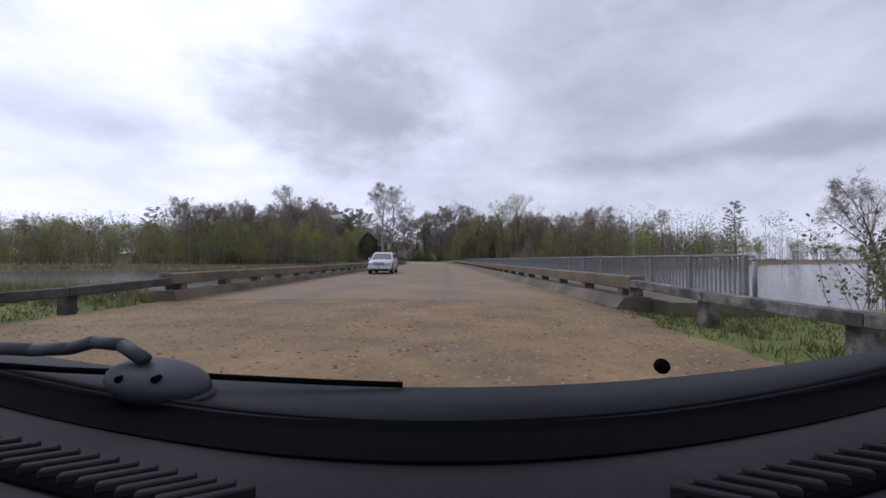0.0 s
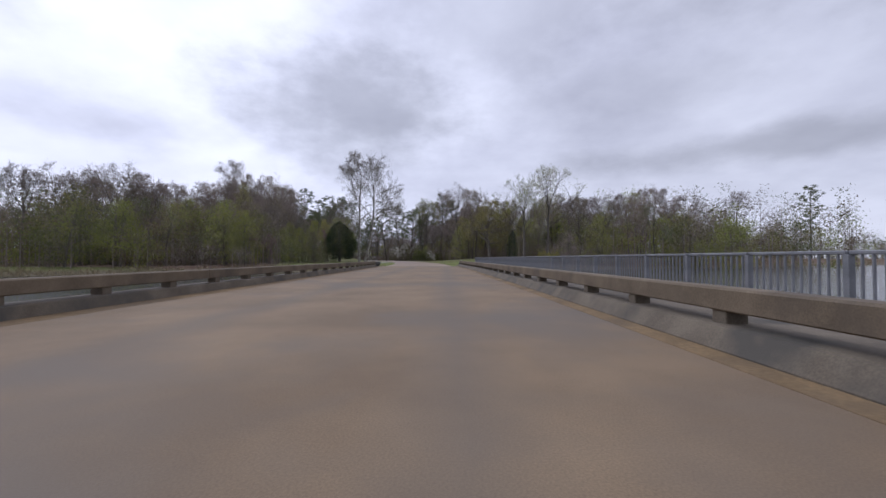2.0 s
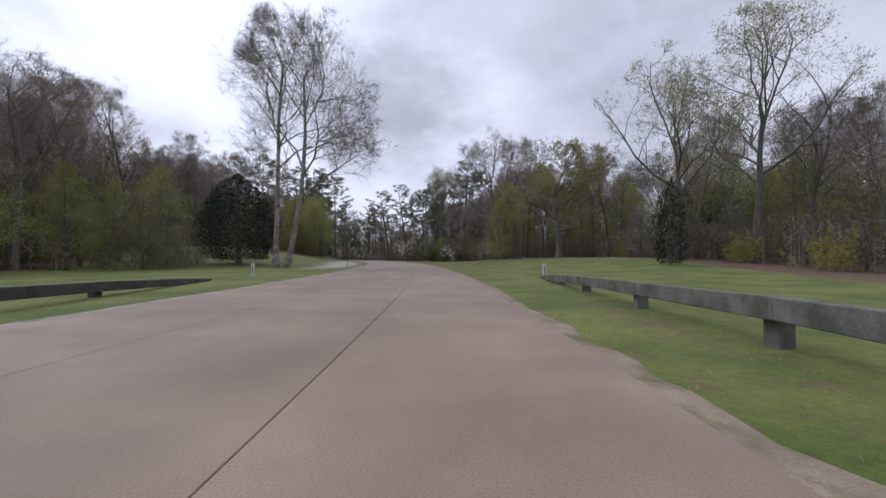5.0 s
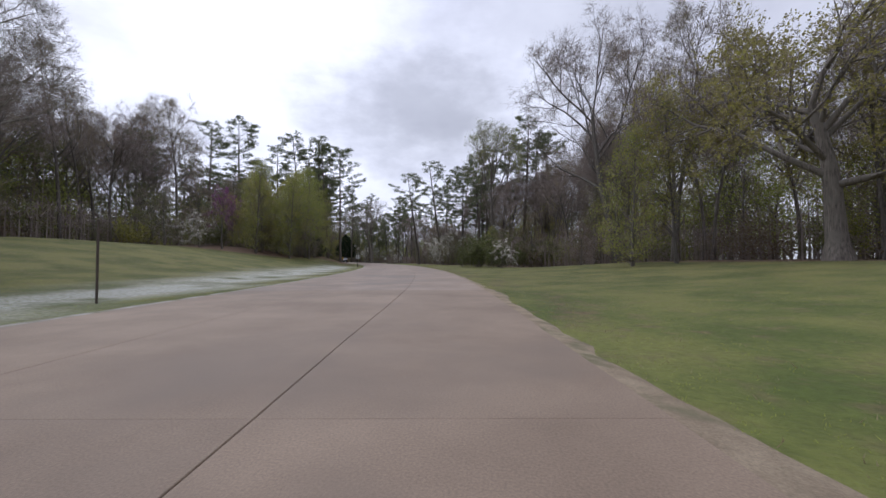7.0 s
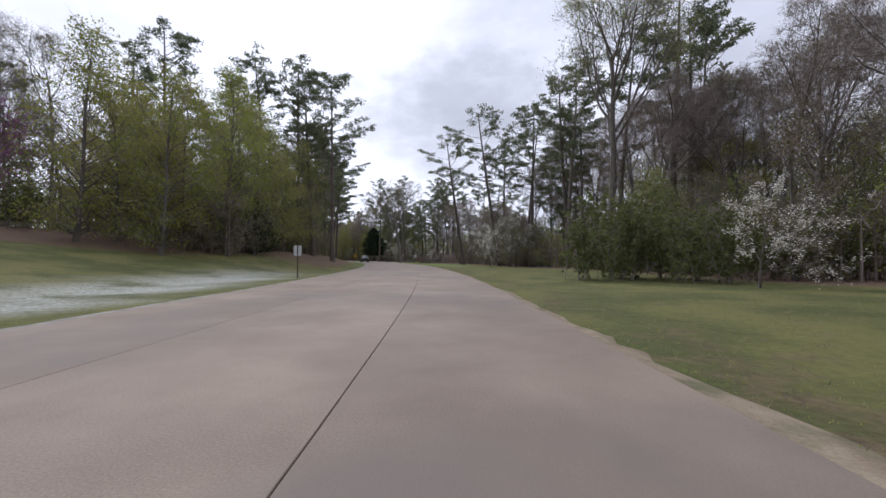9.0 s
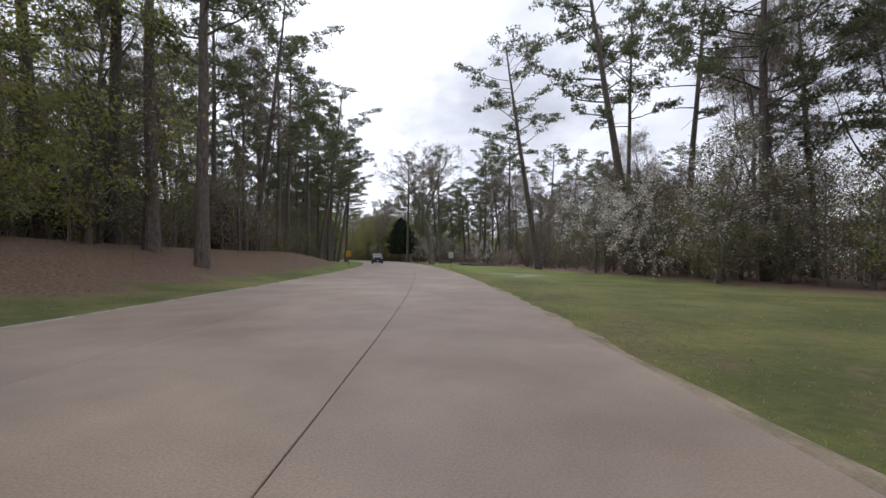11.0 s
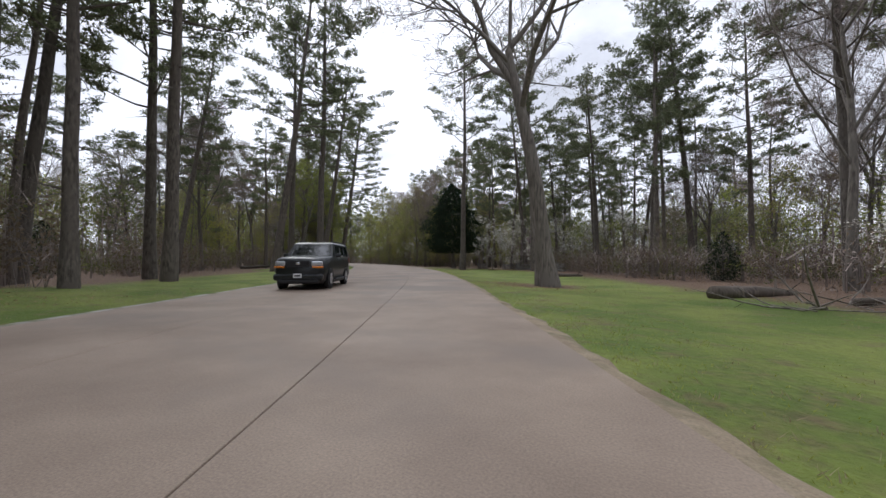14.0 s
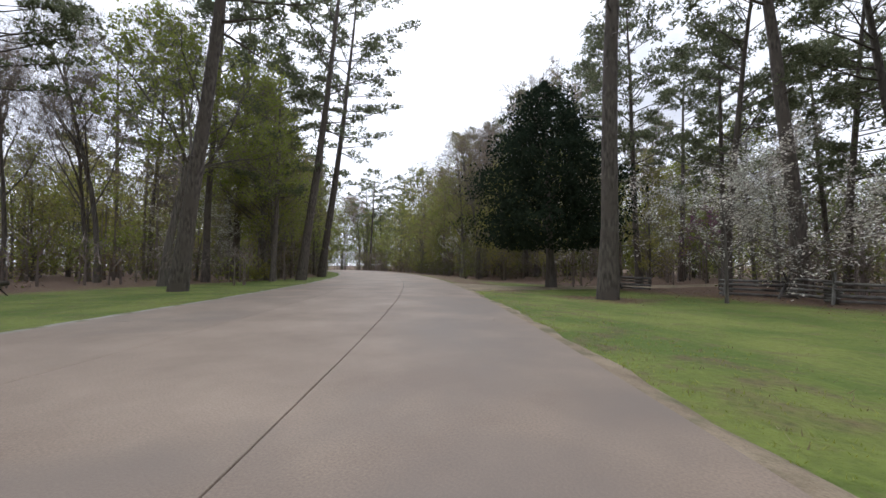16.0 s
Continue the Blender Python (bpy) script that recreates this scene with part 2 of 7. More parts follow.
MAT["bark_pine"] = bark_material("pine_bark", (0.065, 0.055, 0.048), (0.175, 0.15, 0.13), (5, 5, 1.4), (0.125, 0.105, 0.09))
MAT["bark_grey"] = bark_material("grey_bark", (0.08, 0.069, 0.06), (0.2, 0.178, 0.155), (6, 6, 0.8), (0.15, 0.135, 0.118))
MAT["bark_pale"] = bark_material("pale_sycamore_bark", (0.20, 0.185, 0.155), (0.42, 0.395, 0.345), (2, 2, 1.2), (0.17, 0.15, 0.125), 1.4)
MAT["twig"] = leaf_material("grey_brown_twigs", (0.22, 0.185, 0.17), (0.33, 0.285, 0.26), 0.85, 0.0)
MAT["twig_pale"] = leaf_material("pale_twigs", (0.19, 0.165, 0.145), (0.31, 0.28, 0.245), 0.85, 0.0)
MAT["needle"] = leaf_material("pine_needles", (0.125, 0.145, 0.085), (0.245, 0.265, 0.16), 0.6, 0.5)
MAT["cedar"] = leaf_material("dark_evergreen_leaves", (0.030, 0.044, 0.031), (0.048, 0.066, 0.044), 0.9, 0.25)
MAT["cedar"].node_tree.nodes["Principled BSDF"].inputs["Specular IOR Level"].default_value = 0.0
MAT["spring"] = leaf_material("new_green_leaves", (0.235, 0.28, 0.065), (0.37, 0.40, 0.115), 0.6, 0.55)
MAT["yellow"] = leaf_material("yellow_green_leaves", (0.30, 0.29, 0.08), (0.44, 0.41, 0.14), 0.6, 0.55)
MAT["russet"] = leaf_material("russet_buds", (0.22, 0.16, 0.12), (0.36, 0.27, 0.19), 0.7, 0.4)
MAT["catkin"] = leaf_material("tan_oak_catkins", (0.25, 0.225, 0.105), (0.36, 0.32, 0.16), 0.7, 0.5)
MAT["white"] = leaf_material("white_blossom", (0.62, 0.61, 0.55), (0.84, 0.83, 0.78), 0.7, 0.3)
MAT["pink"] = leaf_material("purple_pink_blossom", (0.24, 0.085, 0.20), (0.42, 0.19, 0.36), 0.7, 0.3)
MAT["bush"] = leaf_material("thicket_leaves", (0.115, 0.135, 0.055), (0.19, 0.205, 0.085), 0.7, 0.45)
MAT["deadleaf"] = leaf_material("dead_brown_leaves", (0.165, 0.127, 0.09), (0.25, 0.195, 0.14), 0.8, 0.4)
MAT["blade"] = leaf_material("grass_blades", (0.24, 0.285, 0.055), (0.40, 0.42, 0.12), 0.8, 0.5)
MAT["weed"] = leaf_material("dull_weeds", (0.085, 0.105, 0.035), (0.17, 0.18, 0.07), 0.8, 0.4)
MAT["weed_dry"] = leaf_material("brown_green_reeds", (0.10, 0.095, 0.05), (0.22, 0.19, 0.11), 0.8, 0.3)
MAT["reed"] = leaf_material("dry_reeds", (0.25, 0.20, 0.12), (0.42, 0.36, 0.24), 0.8, 0.2)


def add_wheel_tracks(m, centres, wide, tone):
    """Darker drip lines down the middle of each lane, broken up unevenly."""
    nt = m.node_tree
    bsdf = nt.nodes["Principled BSDF"]
    src = bsdf.inputs["Base Color"].links[0].from_socket
    tc, sep = nt.nodes.new("ShaderNodeTexCoord"), nt.nodes.new("ShaderNodeSeparateXYZ")
    nt.links.new(tc.outputs["Object"], sep.inputs[0])
    n = noise_tex(nt, 0.5, 4)
    wob = nt.nodes.new("ShaderNodeMath")
    wob.operation, wob.inputs[1].default_value = "MULTIPLY_ADD", 0.8
    nt.links.new(n.outputs[0], wob.inputs[0])
    nt.links.new(sep.outputs[0], wob.inputs[2])
    col = src
    for c in centres:
        sub, ab = nt.nodes.new("ShaderNodeMath"), nt.nodes.new("ShaderNodeMath")
        sub.operation, sub.inputs[1].default_value = "SUBTRACT", c + 0.4
        ab.operation = "ABSOLUTE"
        nt.links.new(wob.outputs[0], sub.inputs[0])
        nt.links.new(sub.outputs[0], ab.inputs[0])
        fac = ramp_of(nt, ab.outputs[0], 0.0, wide, (0.55, 0.55, 0.55), (0, 0, 0))
        col = mix_rgb(nt, fac, col, tone)
    nt.links.new(col, bsdf.inputs["Base Color"])


add_wheel_tracks(MAT["deck"], (0.15, -4.3), 0.75, (0.13, 0.105, 0.08))

# ---- the line of the road ----
# heading to the left in degrees at every 20 m of road
HEADING = [0, 0, 0, 0.6, 1.5, 2.8, 5.1, 8.3, 11.8, 14.9, 17.7, 21.0, 24.1, 27.0, 30.0, 33.5, 37.3, 42, 47, 53, 59, 65, 71]
LINE_FROM, LINE_STEP = -60.0, 1.0


def line_points():
    s = np.arange(LINE_FROM, 440.0, LINE_STEP)
    h = np.radians(np.interp(s, np.arange(len(HEADING)) * 20.0, HEADING))
    x, y = np.cumsum(-np.sin(h) * LINE_STEP), np.cumsum(np.cos(h) * LINE_STEP)
    i = int(-LINE_FROM / LINE_STEP)
    return s, x - x[i], y - y[i], h


LS, LX, LY, LH = line_points()


def at(s, d, z=0.0):
    """The place s metres along the road and d to the right of its driving line."""
    x, y, h = np.interp(s, LS, LX), np.interp(s, LS, LY), np.interp(s, LS, LH)
    return Vector((x + d * math.cos(h), y + d * math.sin(h), z))


def turn(s):
    return math.degrees(np.interp(s, LS, LH))


def along(x, y):
    """Road metres and offset of places in the plan."""
    x, y = np.atleast_1d(x).astype(float), np.atleast_1d(y).astype(float)
    best = np.full(x.shape, 1e18)
    arg = np.zeros(x.shape, int)
    for i in range(0, len(LS), 3):
        q = (x - LX[i]) ** 2 + (y - LY[i]) ** 2
        m = q < best
        best[m], arg[m] = q[m], i
    dx, dy, h = x - LX[arg], y - LY[arg], LH[arg]
    return LS[arg] + dy * np.cos(h) - dx * np.sin(h), dx * np.cos(h) + dy * np.sin(h)


def joint(s):
    """Offset of the joint between the right-hand and middle lanes."""
    return float(np.interp(s, [0, 150, 164, 184, 230, 254, 274, 293, 322], [-1.15, -1.15, -0.8, -0.55, -0.55, -0.65, -0.8, -0.9, -0.65]))


def bridge(s):
    """How far the bridge lies off the driving line, which drifts across it."""
    return float(np.interp(s, [8, 20, 31, 51, 62, 98], [0.35, 0.1, -0.04, -0.3, -0.43, -0.6]))


def smooth(a, b, v):
    t = np.clip((v - a) / (b - a), 0, 1)
    return t * t * (3 - 2 * t)


WATER = -1.25


def rough_noise(x, y, f, seed):
    """Gentle sums of sines, for lawns and banks."""
    r = np.random.RandomState(seed)
    v = 0
    for _ in range(5):
        a, b, c = r.uniform(-1, 1, 2), r.uniform(0, 6.3), r.uniform(0.6, 1.5)
        v = v + np.sin((a[0] * x + a[1] * y) * f * c + b)
    return v / 5


def land(x, y):
    """Height of the ground."""
    s, d = along(x, y)
    x, y = np.atleast_1d(x).astype(float), np.atleast_1d(y).astype(float)
    left, right = np.maximum(-d, 0), np.maximum(d, 0)
    z = -0.05 + 0 * x
    # grass bank on the left, lower further on
    z = z + 3.2 * smooth(9, 34, left) * smooth(140, 185, s) * (1 - smooth(215, 250, s))
    z = z + 1.9 * smooth(7.6, 17, left) * smooth(205, 240, s) * (1 - smooth(275, 305, s))
    z = z + 1.1 * smooth(4, 26, right) * smooth(120, 150, s) * (1 - smooth(178, 205, s))
    z = z - 0.25 * smooth(2.5, 8, right) * smooth(225, 250, s)
    z = z + rough_noise(x, y, 0.35, 3) * 0.10 * smooth(9, 16, np.abs(d))
    z = z + rough_noise(x, y, 0.06, 4) * 0.5 * smooth(14, 50, np.abs(d))
    # the inlet that the bridge crosses
    far = np.where(x < 0, 99 + 12 * smooth(9, 22, -x) - 0.6 * np.clip(-x - 26, 0, 75), 99 + 8 * smooth(7, 17, x) + 0.55 * np.maximum(x - 4, 0))
    near = np.where(x > 0, 15 - 9 * smooth(15, 24, x), 15 + 5 * smooth(8, 13, -x) - 12 * smooth(22, 45, -x))
    far = far + rough_noise(x, y, 0.12, 7) * 4 * smooth(10, 40, np.abs(x))
    inside = np.minimum(y - near, far - y)
    z = z * (1 - smooth(-5, 0, inside)) + smooth(-6, 6, inside) * -2.8
    return z


# ---- mesh helpers ----
def mesh_from(name, verts, faces, mats, slots=None, smoothed=False):
    me = bpy.data.meshes.new(name)
    me.from_pydata([tuple(v) for v in verts], [], faces)
    for m in mats:
        me.materials.append(m)
    if slots is not None:
        me.polygons.foreach_set("material_index", slots)
    if smoothed:
        me.polygons.foreach_set("use_smooth", [True] * len(me.polygons))
    me.update()
    return me


def link(name, me, parent=None, label=""):
    ob = new(name, me)
    if parent is not None:
        ob.parent = parent
    if label:
        tagged(ob, label)
    return ob


def part(name, bm, material, parent, label="", smoothed=False):
    me = bpy.data.meshes.new(name)
    bm.to_mesh(me)
    bm.free()
    me.materials.append(material)
    if smoothed:
        me.polygons.foreach_set("use_smooth", [True] * len(me.polygons))
    return link(name, me, parent, label)


def thing(name, m, label, category, group="", kind=""):
    ob = new(name)
    ob.matrix_basis = m
    ob.empty_display_size = 0.2
    return tagged(ob, label, category, group, kind)


def box(bm, lo, hi, bevel=0.0, m=None):
    """A box between two corners, with its edges taken off."""
    r = bmesh.ops.create_cube(bm, size=1.0)
    c = [(a + b) / 2 for a, b in zip(lo, hi)]
    d = [b - a for a, b in zip(lo, hi)]
    mm = Matrix.Translation(c) @ Matrix.Diagonal((*d, 1))
    if m is not None:
        mm = m @ mm
    bmesh.ops.transform(bm, matrix=mm, verts=r["verts"])
    if bevel:
        edges = list({e for v in r["verts"] for e in v.link_edges})
        bmesh.ops.bevel(bm, geom=edges, offset=bevel, segments=1, affect="EDGES")


def sweep(name, s0, s1, profile, mat, step=2.0, end_flare=None, parent=None, label="", offset=None):
    """A closed profile of (offset, height) carried along the road from s0 to s1."""
    n = max(2, int(round((s1 - s0) / step)) + 1)
    verts, faces = [], []
    k = len(profile)
    for i in range(n):
        s = s0 + (s1 - s0) * i / (n - 1)
        for d, z in profile:
            verts.append(at(s, d + (offset(s) if offset else 0), z))
    for i in range(n - 1):
        for j in range(k):
            a, b = i * k + j, i * k + (j + 1) % k
            faces.append((a, b, b + k, a + k))
    faces.append(tuple(range(k))[::-1])
    faces.append(tuple(range((n - 1) * k, n * k)))
    me = mesh_from(name, verts, faces, [mat])
    bm = bmesh.new()
    bm.from_mesh(me)
    bmesh.ops.recalc_face_normals(bm, faces=bm.faces)
    bm.to_mesh(me)
    bm.free()
    return link(name, me, parent, label)


# ---- ground and water ----
def ground_material():
    m, nt, bsdf = nodes_of("grass_and_forest_floor")
    att = nt.nodes.new("ShaderNodeVertexColor")
    att.layer_name = "cover"
    sep = nt.nodes.new("ShaderNodeSeparateColor")
    nt.links.new(att.outputs[0], sep.inputs[0])
    n1, n2, n3 = noise_tex(nt, 0.35, 5), noise_tex(nt, 9, 5, 0.7), noise_tex(nt, 1.7, 5, 0.65)
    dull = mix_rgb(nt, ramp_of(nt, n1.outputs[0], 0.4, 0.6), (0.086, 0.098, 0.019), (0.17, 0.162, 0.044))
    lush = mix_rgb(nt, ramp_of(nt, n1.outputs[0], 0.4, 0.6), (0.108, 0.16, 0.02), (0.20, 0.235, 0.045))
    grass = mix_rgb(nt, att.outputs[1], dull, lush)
    grass = mix_rgb(nt, ramp_of(nt, n3.outputs[0], 0.52, 0.75), grass, (0.17, 0.14, 0.06))
    grass = mix_rgb(nt, 0.6, grass, ramp_of(nt, n2.outputs[0], 0.3, 0.7, (0.4, 0.4, 0.4), (1.15, 1.15, 1.15)), "MULTIPLY")
    litter = mix_rgb(nt, ramp_of(nt, n2.outputs[0], 0.35, 0.65), (0.075, 0.046, 0.031), (0.195, 0.122, 0.078))
    pale = mix_rgb(nt, ramp_of(nt, n2.outputs[0], 0.35, 0.6), (0.20, 0.21, 0.14), (0.52, 0.51, 0.47))
    edge = nt.nodes.new("ShaderNodeMath")
    edge.operation = "MULTIPLY_ADD"
    edge.inputs[1].default_value = 0.8
    nt.links.new(n3.outputs[0], edge.inputs[0])
    sub = nt.nodes.new("ShaderNodeMath")
    sub.operation, sub.inputs[1].default_value = "SUBTRACT", 0.4
    nt.links.new(sep.outputs[0], sub.inputs[0])
    nt.links.new(sub.outputs[0], edge.inputs[2])
    col = mix_rgb(nt, ramp_of(nt, edge.outputs[0], 0.3, 0.7), grass, litter)
    pm = nt.nodes.new("ShaderNodeMath")
    pm.operation = "MULTIPLY"
    nt.links.new(sep.outputs[1], pm.inputs[0])
    nt.links.new(ramp_of(nt, n1.outputs[0], 0.3, 0.5), pm.inputs[1])
    col = mix_rgb(nt, pm.outputs[0], col, pale)
    mud = mix_rgb(nt, ramp_of(nt, n2.outputs[0], 0.35, 0.65), (0.10, 0.08, 0.055), (0.24, 0.20, 0.13))
    col = mix_rgb(nt, sep.outputs[2], col, mud)
    nt.links.new(col, bsdf.inputs["Base Color"])
    bsdf.inputs["Roughness"].default_value = 0.95
    bump_of(nt, bsdf, n2.outputs[0], 0.9, 0.06)
    return m


def spaced(lo, hi, step, out, far):
    """Even steps between lo and hi, then ever longer ones out to far."""
    mid = list(np.arange(lo, hi + 0.01, step))
    grow, a = [], step
    while (grow[-1] if grow else 0) < far:
        a *= out
        grow.append((grow[-1] if grow else 0) + a)
    return np.array([lo - g for g in grow[::-1]] + mid + [hi + g for g in grow])


def build_ground():
    xs, ys = spaced(-150, 80, 2.0, 1.3, 2600), spaced(-24, 400, 2.0, 1.3, 2600)
    X, Y = np.meshgrid(xs, ys)
    X, Y = X.ravel(), Y.ravel()
    Z = land(X, Y)
    s, d = along(X, Y)
    w, h = len(xs), len(ys)
    faces = [(j * w + i, j * w + i + 1, (j + 1) * w + i + 1, (j + 1) * w + i) for j in range(h - 1) for i in range(w - 1)]
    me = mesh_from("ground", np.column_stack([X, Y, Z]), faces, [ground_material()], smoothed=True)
    # forest floor, bare pale ground and mud
    wood_l = np.interp(s, [100, 140, 170, 195, 215, 240, 290, 305, 330], [-26, -34, -42, -36, -19, -12, -14, -15, -15])
    wood_l = np.where(s > 330, np.interp(s, [330, 350, 364], [-18, -14, -9]), wood_l)
    wood_r = np.interp(s, [100, 150, 180, 200, 230, 270, 290, 330], [16, 27, 22, 17, 15.5, 15, 12, 15])
    wood_r = np.where(s > 330, np.interp(s, [330, 348, 358], [15, 11, 6]), wood_r)
    lit = np.maximum(smooth(-3, 3, wood_l - d), smooth(-3, 3, d - wood_r)) * smooth(100, 112, s)
    bank = smooth(215, 235, s) * (1 - smooth(268, 292, s)) * smooth(8.4, 9.6, -d)
    lit = np.maximum(lit, 0.85 * bank)
    verge = 0.45 * smooth(2.2, 3.0, d) * (1 - smooth(3.5, 6.5, d)) * smooth(100, 110, s)
    lit = np.maximum(lit, verge)
    for cx, cy, rad in ((-58.5, 294.6, 3.2), (-78.9, 323.5, 2.6), (-33.8, 270.9, 2.4)):
        lit = np.maximum(lit, 0.8 * (1 - smooth(rad * 0.4, rad, np.hypot(X - cx, Y - cy))))
    lit = np.maximum(lit, 0.8 * smooth(337, 342, s) * smooth(2.3, 3.2, d) * (1 - smooth(4.5, 8, d)))
    pale = smooth(140, 155, s) * (1 - smooth(205, 220, s)) * smooth(8.5, 9.5, -d) * (1 - smooth(11.5, 14.5, -d))
    pale = np.maximum(pale, 0.6 * smooth(250.5, 253, s) * (1 - smooth(256, 258.5, s)) * smooth(5.5, 7, d) * (1 - smooth(8, 10, d)))
    mud = smooth(0.35, 0.9, -Z)
    col = me.color_attributes.new("cover", "FLOAT_COLOR", "POINT")
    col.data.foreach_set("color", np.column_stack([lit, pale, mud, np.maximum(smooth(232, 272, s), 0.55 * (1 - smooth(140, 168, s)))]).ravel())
    tagged(link("ground", me), "mown grass verge giving way to brown leaf-strewn forest floor", "ground", kind="structure")


def water_material():
    m, nt, bsdf = nodes_of("rippled_inlet_water")
    n = noise_tex(nt, 1.6, 5, 0.6)
    bsdf.inputs["Base Color"].default_value = (0.06, 0.065, 0.06, 1)
    bsdf.inputs["Roughness"].default_value = 0.12
    bsdf.inputs["IOR"].default_value = 1.33
    bump_of(nt, bsdf, n.outputs[0], 0.5, 0.12)
    return m


build_ground()
wm = bmesh.new()
bmesh.ops.create_grid(wm, x_segments=8, y_segments=8, size=1.0, matrix=Matrix.Translation((0, 150, WATER)) @ Matrix.Diagonal((900, 600, 1, 1)))
tagged(part("water", wm, water_material(), None), "grey rippled tidal inlet water under an overcast sky", "water", kind="structure")

# ---- bridge and road ----
BRIDGE_IN, BRIDGE_OUT = 11.4, 98.0
KERB_R, KERB_L = 3.8, -7.7


def build_bridge():
    deck = sweep("bridge_deck", BRIDGE_IN + 0.02, BRIDGE_OUT, [(KERB_L - 0.5, 0.0), (KERB_R + 2.9, 0.0), (KERB_R + 2.9, -0.55), (KERB_L - 0.5, -0.55)], MAT["deck"], 2.0, offset=bridge)
    tagged(deck, "tan concrete bridge deck with faint darker wheel tracks", "bridge", kind="structure")
    for s in (26.0, 50.0, 74.0):
        pier = thing("bridge_pier", Matrix.Translation(at(s, -2)) @ pose(0, 0, 0, 0, 0, turn(s)), "grey concrete bridge pier standing in the water", "pier", "bridge piers")
        b = bmesh.new()
        box(b, (-6, -0.5, -1.1), (8, 0.5, -0.55), 0.05)
        part("cap", b, MAT["kerb"], pier)
        for x in (-5, -1, 3, 7):
            b = bmesh.new()
            box(b, (x - 0.25, -0.25, -2.9), (x + 0.25, 0.25, -1.1), 0.04)
            part("pile", b, MAT["kerb"], pier)


build_bridge()


def slab_mesh(s0, s1, d0, d1, shift, n=5, bevel=0.006):
    """One concrete slab that follows the bend, its edges slightly rounded."""
    verts, faces = [], []
    for i in range(n):
        s = s0 + (s1 - s0) * i / (n - 1)
        o = joint(s) if shift else 0.0
        row = [(d0, -0.25), (d0, -bevel), (d0 + bevel, 0), (d1 - bevel, 0), (d1, -bevel), (d1, -0.25)]
        for d, z in row:
            verts.append(at(s, d + o, z))
    for i in range(n - 1):
        for j in range(5):
            a = i * 6 + j
            faces.append((a, a + 6, a + 7, a + 1))
    faces.append(tuple(range(6)))
    faces.append(tuple(range((n - 1) * 6, n * 6))[::-1])
    return mesh_from("slab", verts, faces, [MAT["slab_tan" if s0 < 150 else "slab"]])


def build_road():
    road = sweep("road", BRIDGE_OUT + 0.05, 436, [(-6.05, -0.02), (3.0, -0.02), (3.0, -0.3), (-6.05, -0.3)], MAT["joint"], 3.0, offset=joint)
    tagged(road, "gently curving three-lane road of brownish exposed-aggregate concrete slabs", "road", kind="structure")
    s, rnd = BRIDGE_OUT + 0.08, random.Random(5)
    s = 98.08
    while s < 430:
        L = 12.2
        for d0, d1 in ((-6.1, -3.05), (-3.04, -0.005), (0.005, 3.05)):
            link("slab", slab_mesh(s + 0.0025, s + L - 0.0025, d0, d1, True), road)
        s += L
    # pebbled approach before the bridge, its outer edge broken
    app = thing("approach_road", Matrix.Identity(4), "coarse pebbled tan concrete road slabs before the bridge", "road", kind="structure")
    for s0, s1 in ((-40, -18), (-18, -5), (-5, 6.9), (6.91, 11.38)):
        n = max(3, int((s1 - s0) / 0.4))
        verts, faces = [], []
        for i in range(n + 1):
            s = s0 + (s1 - 0.012 - s0) * i / n
            e = 3.35 + 0.09 * max(0, s - 1) + rnd.uniform(-0.12, 0.12) + 0.1 * math.sin(s * 1.7)
            for d, z in ((-7.75, -0.25), (-7.75, 0.0), (-2.0, 0.0), (e - 0.12, 0.0), (e, -0.02), (e + 0.05, -0.25)):
                verts.append(at(s, d, z))
        for i in range(n):
            for j in range(5):
                a = i * 6 + j
                faces.append((a, a + 6, a + 7, a + 1))
        faces.append(tuple(range(6)))
        faces.append(tuple(range(n * 6, n * 6 + 6))[::-1])
        link("slab", mesh_from("slab", verts, faces, [MAT["approach"]]), app)
    # loose and half-set pebbles on the approach
    r = np.random.RandomState(31)
    n = 5200
    P = np.column_stack([r.uniform(-7.6, 3.5, n), r.uniform(2.2, 11.3, n), np.zeros(n)])
    base = np.array([(1, 0, 0), (-1, 0, 0), (0, 1, 0), (0, -1, 0), (0, 0, 0.45), (0, 0, -0.3)])
    V = (P[:, None, :] + base[None] * r.uniform(0.012, 0.034, (n, 1, 1)) * r.uniform(0.7, 1.3, (n, 6, 1))).reshape(-1, 3)
    F = [(6 * i + a, 6 * i + b, 6 * i + 4) for i in range(n) for a, b in ((0, 2), (2, 1), (1, 3), (3, 0))]
    peb = link("pebbles", mesh_from("pebbles", V, F, [MAT["pebble"]]))
    tagged(peb, "tan and rusty pebbles set in the worn concrete", "pebbles", kind="stuff")


build_road()

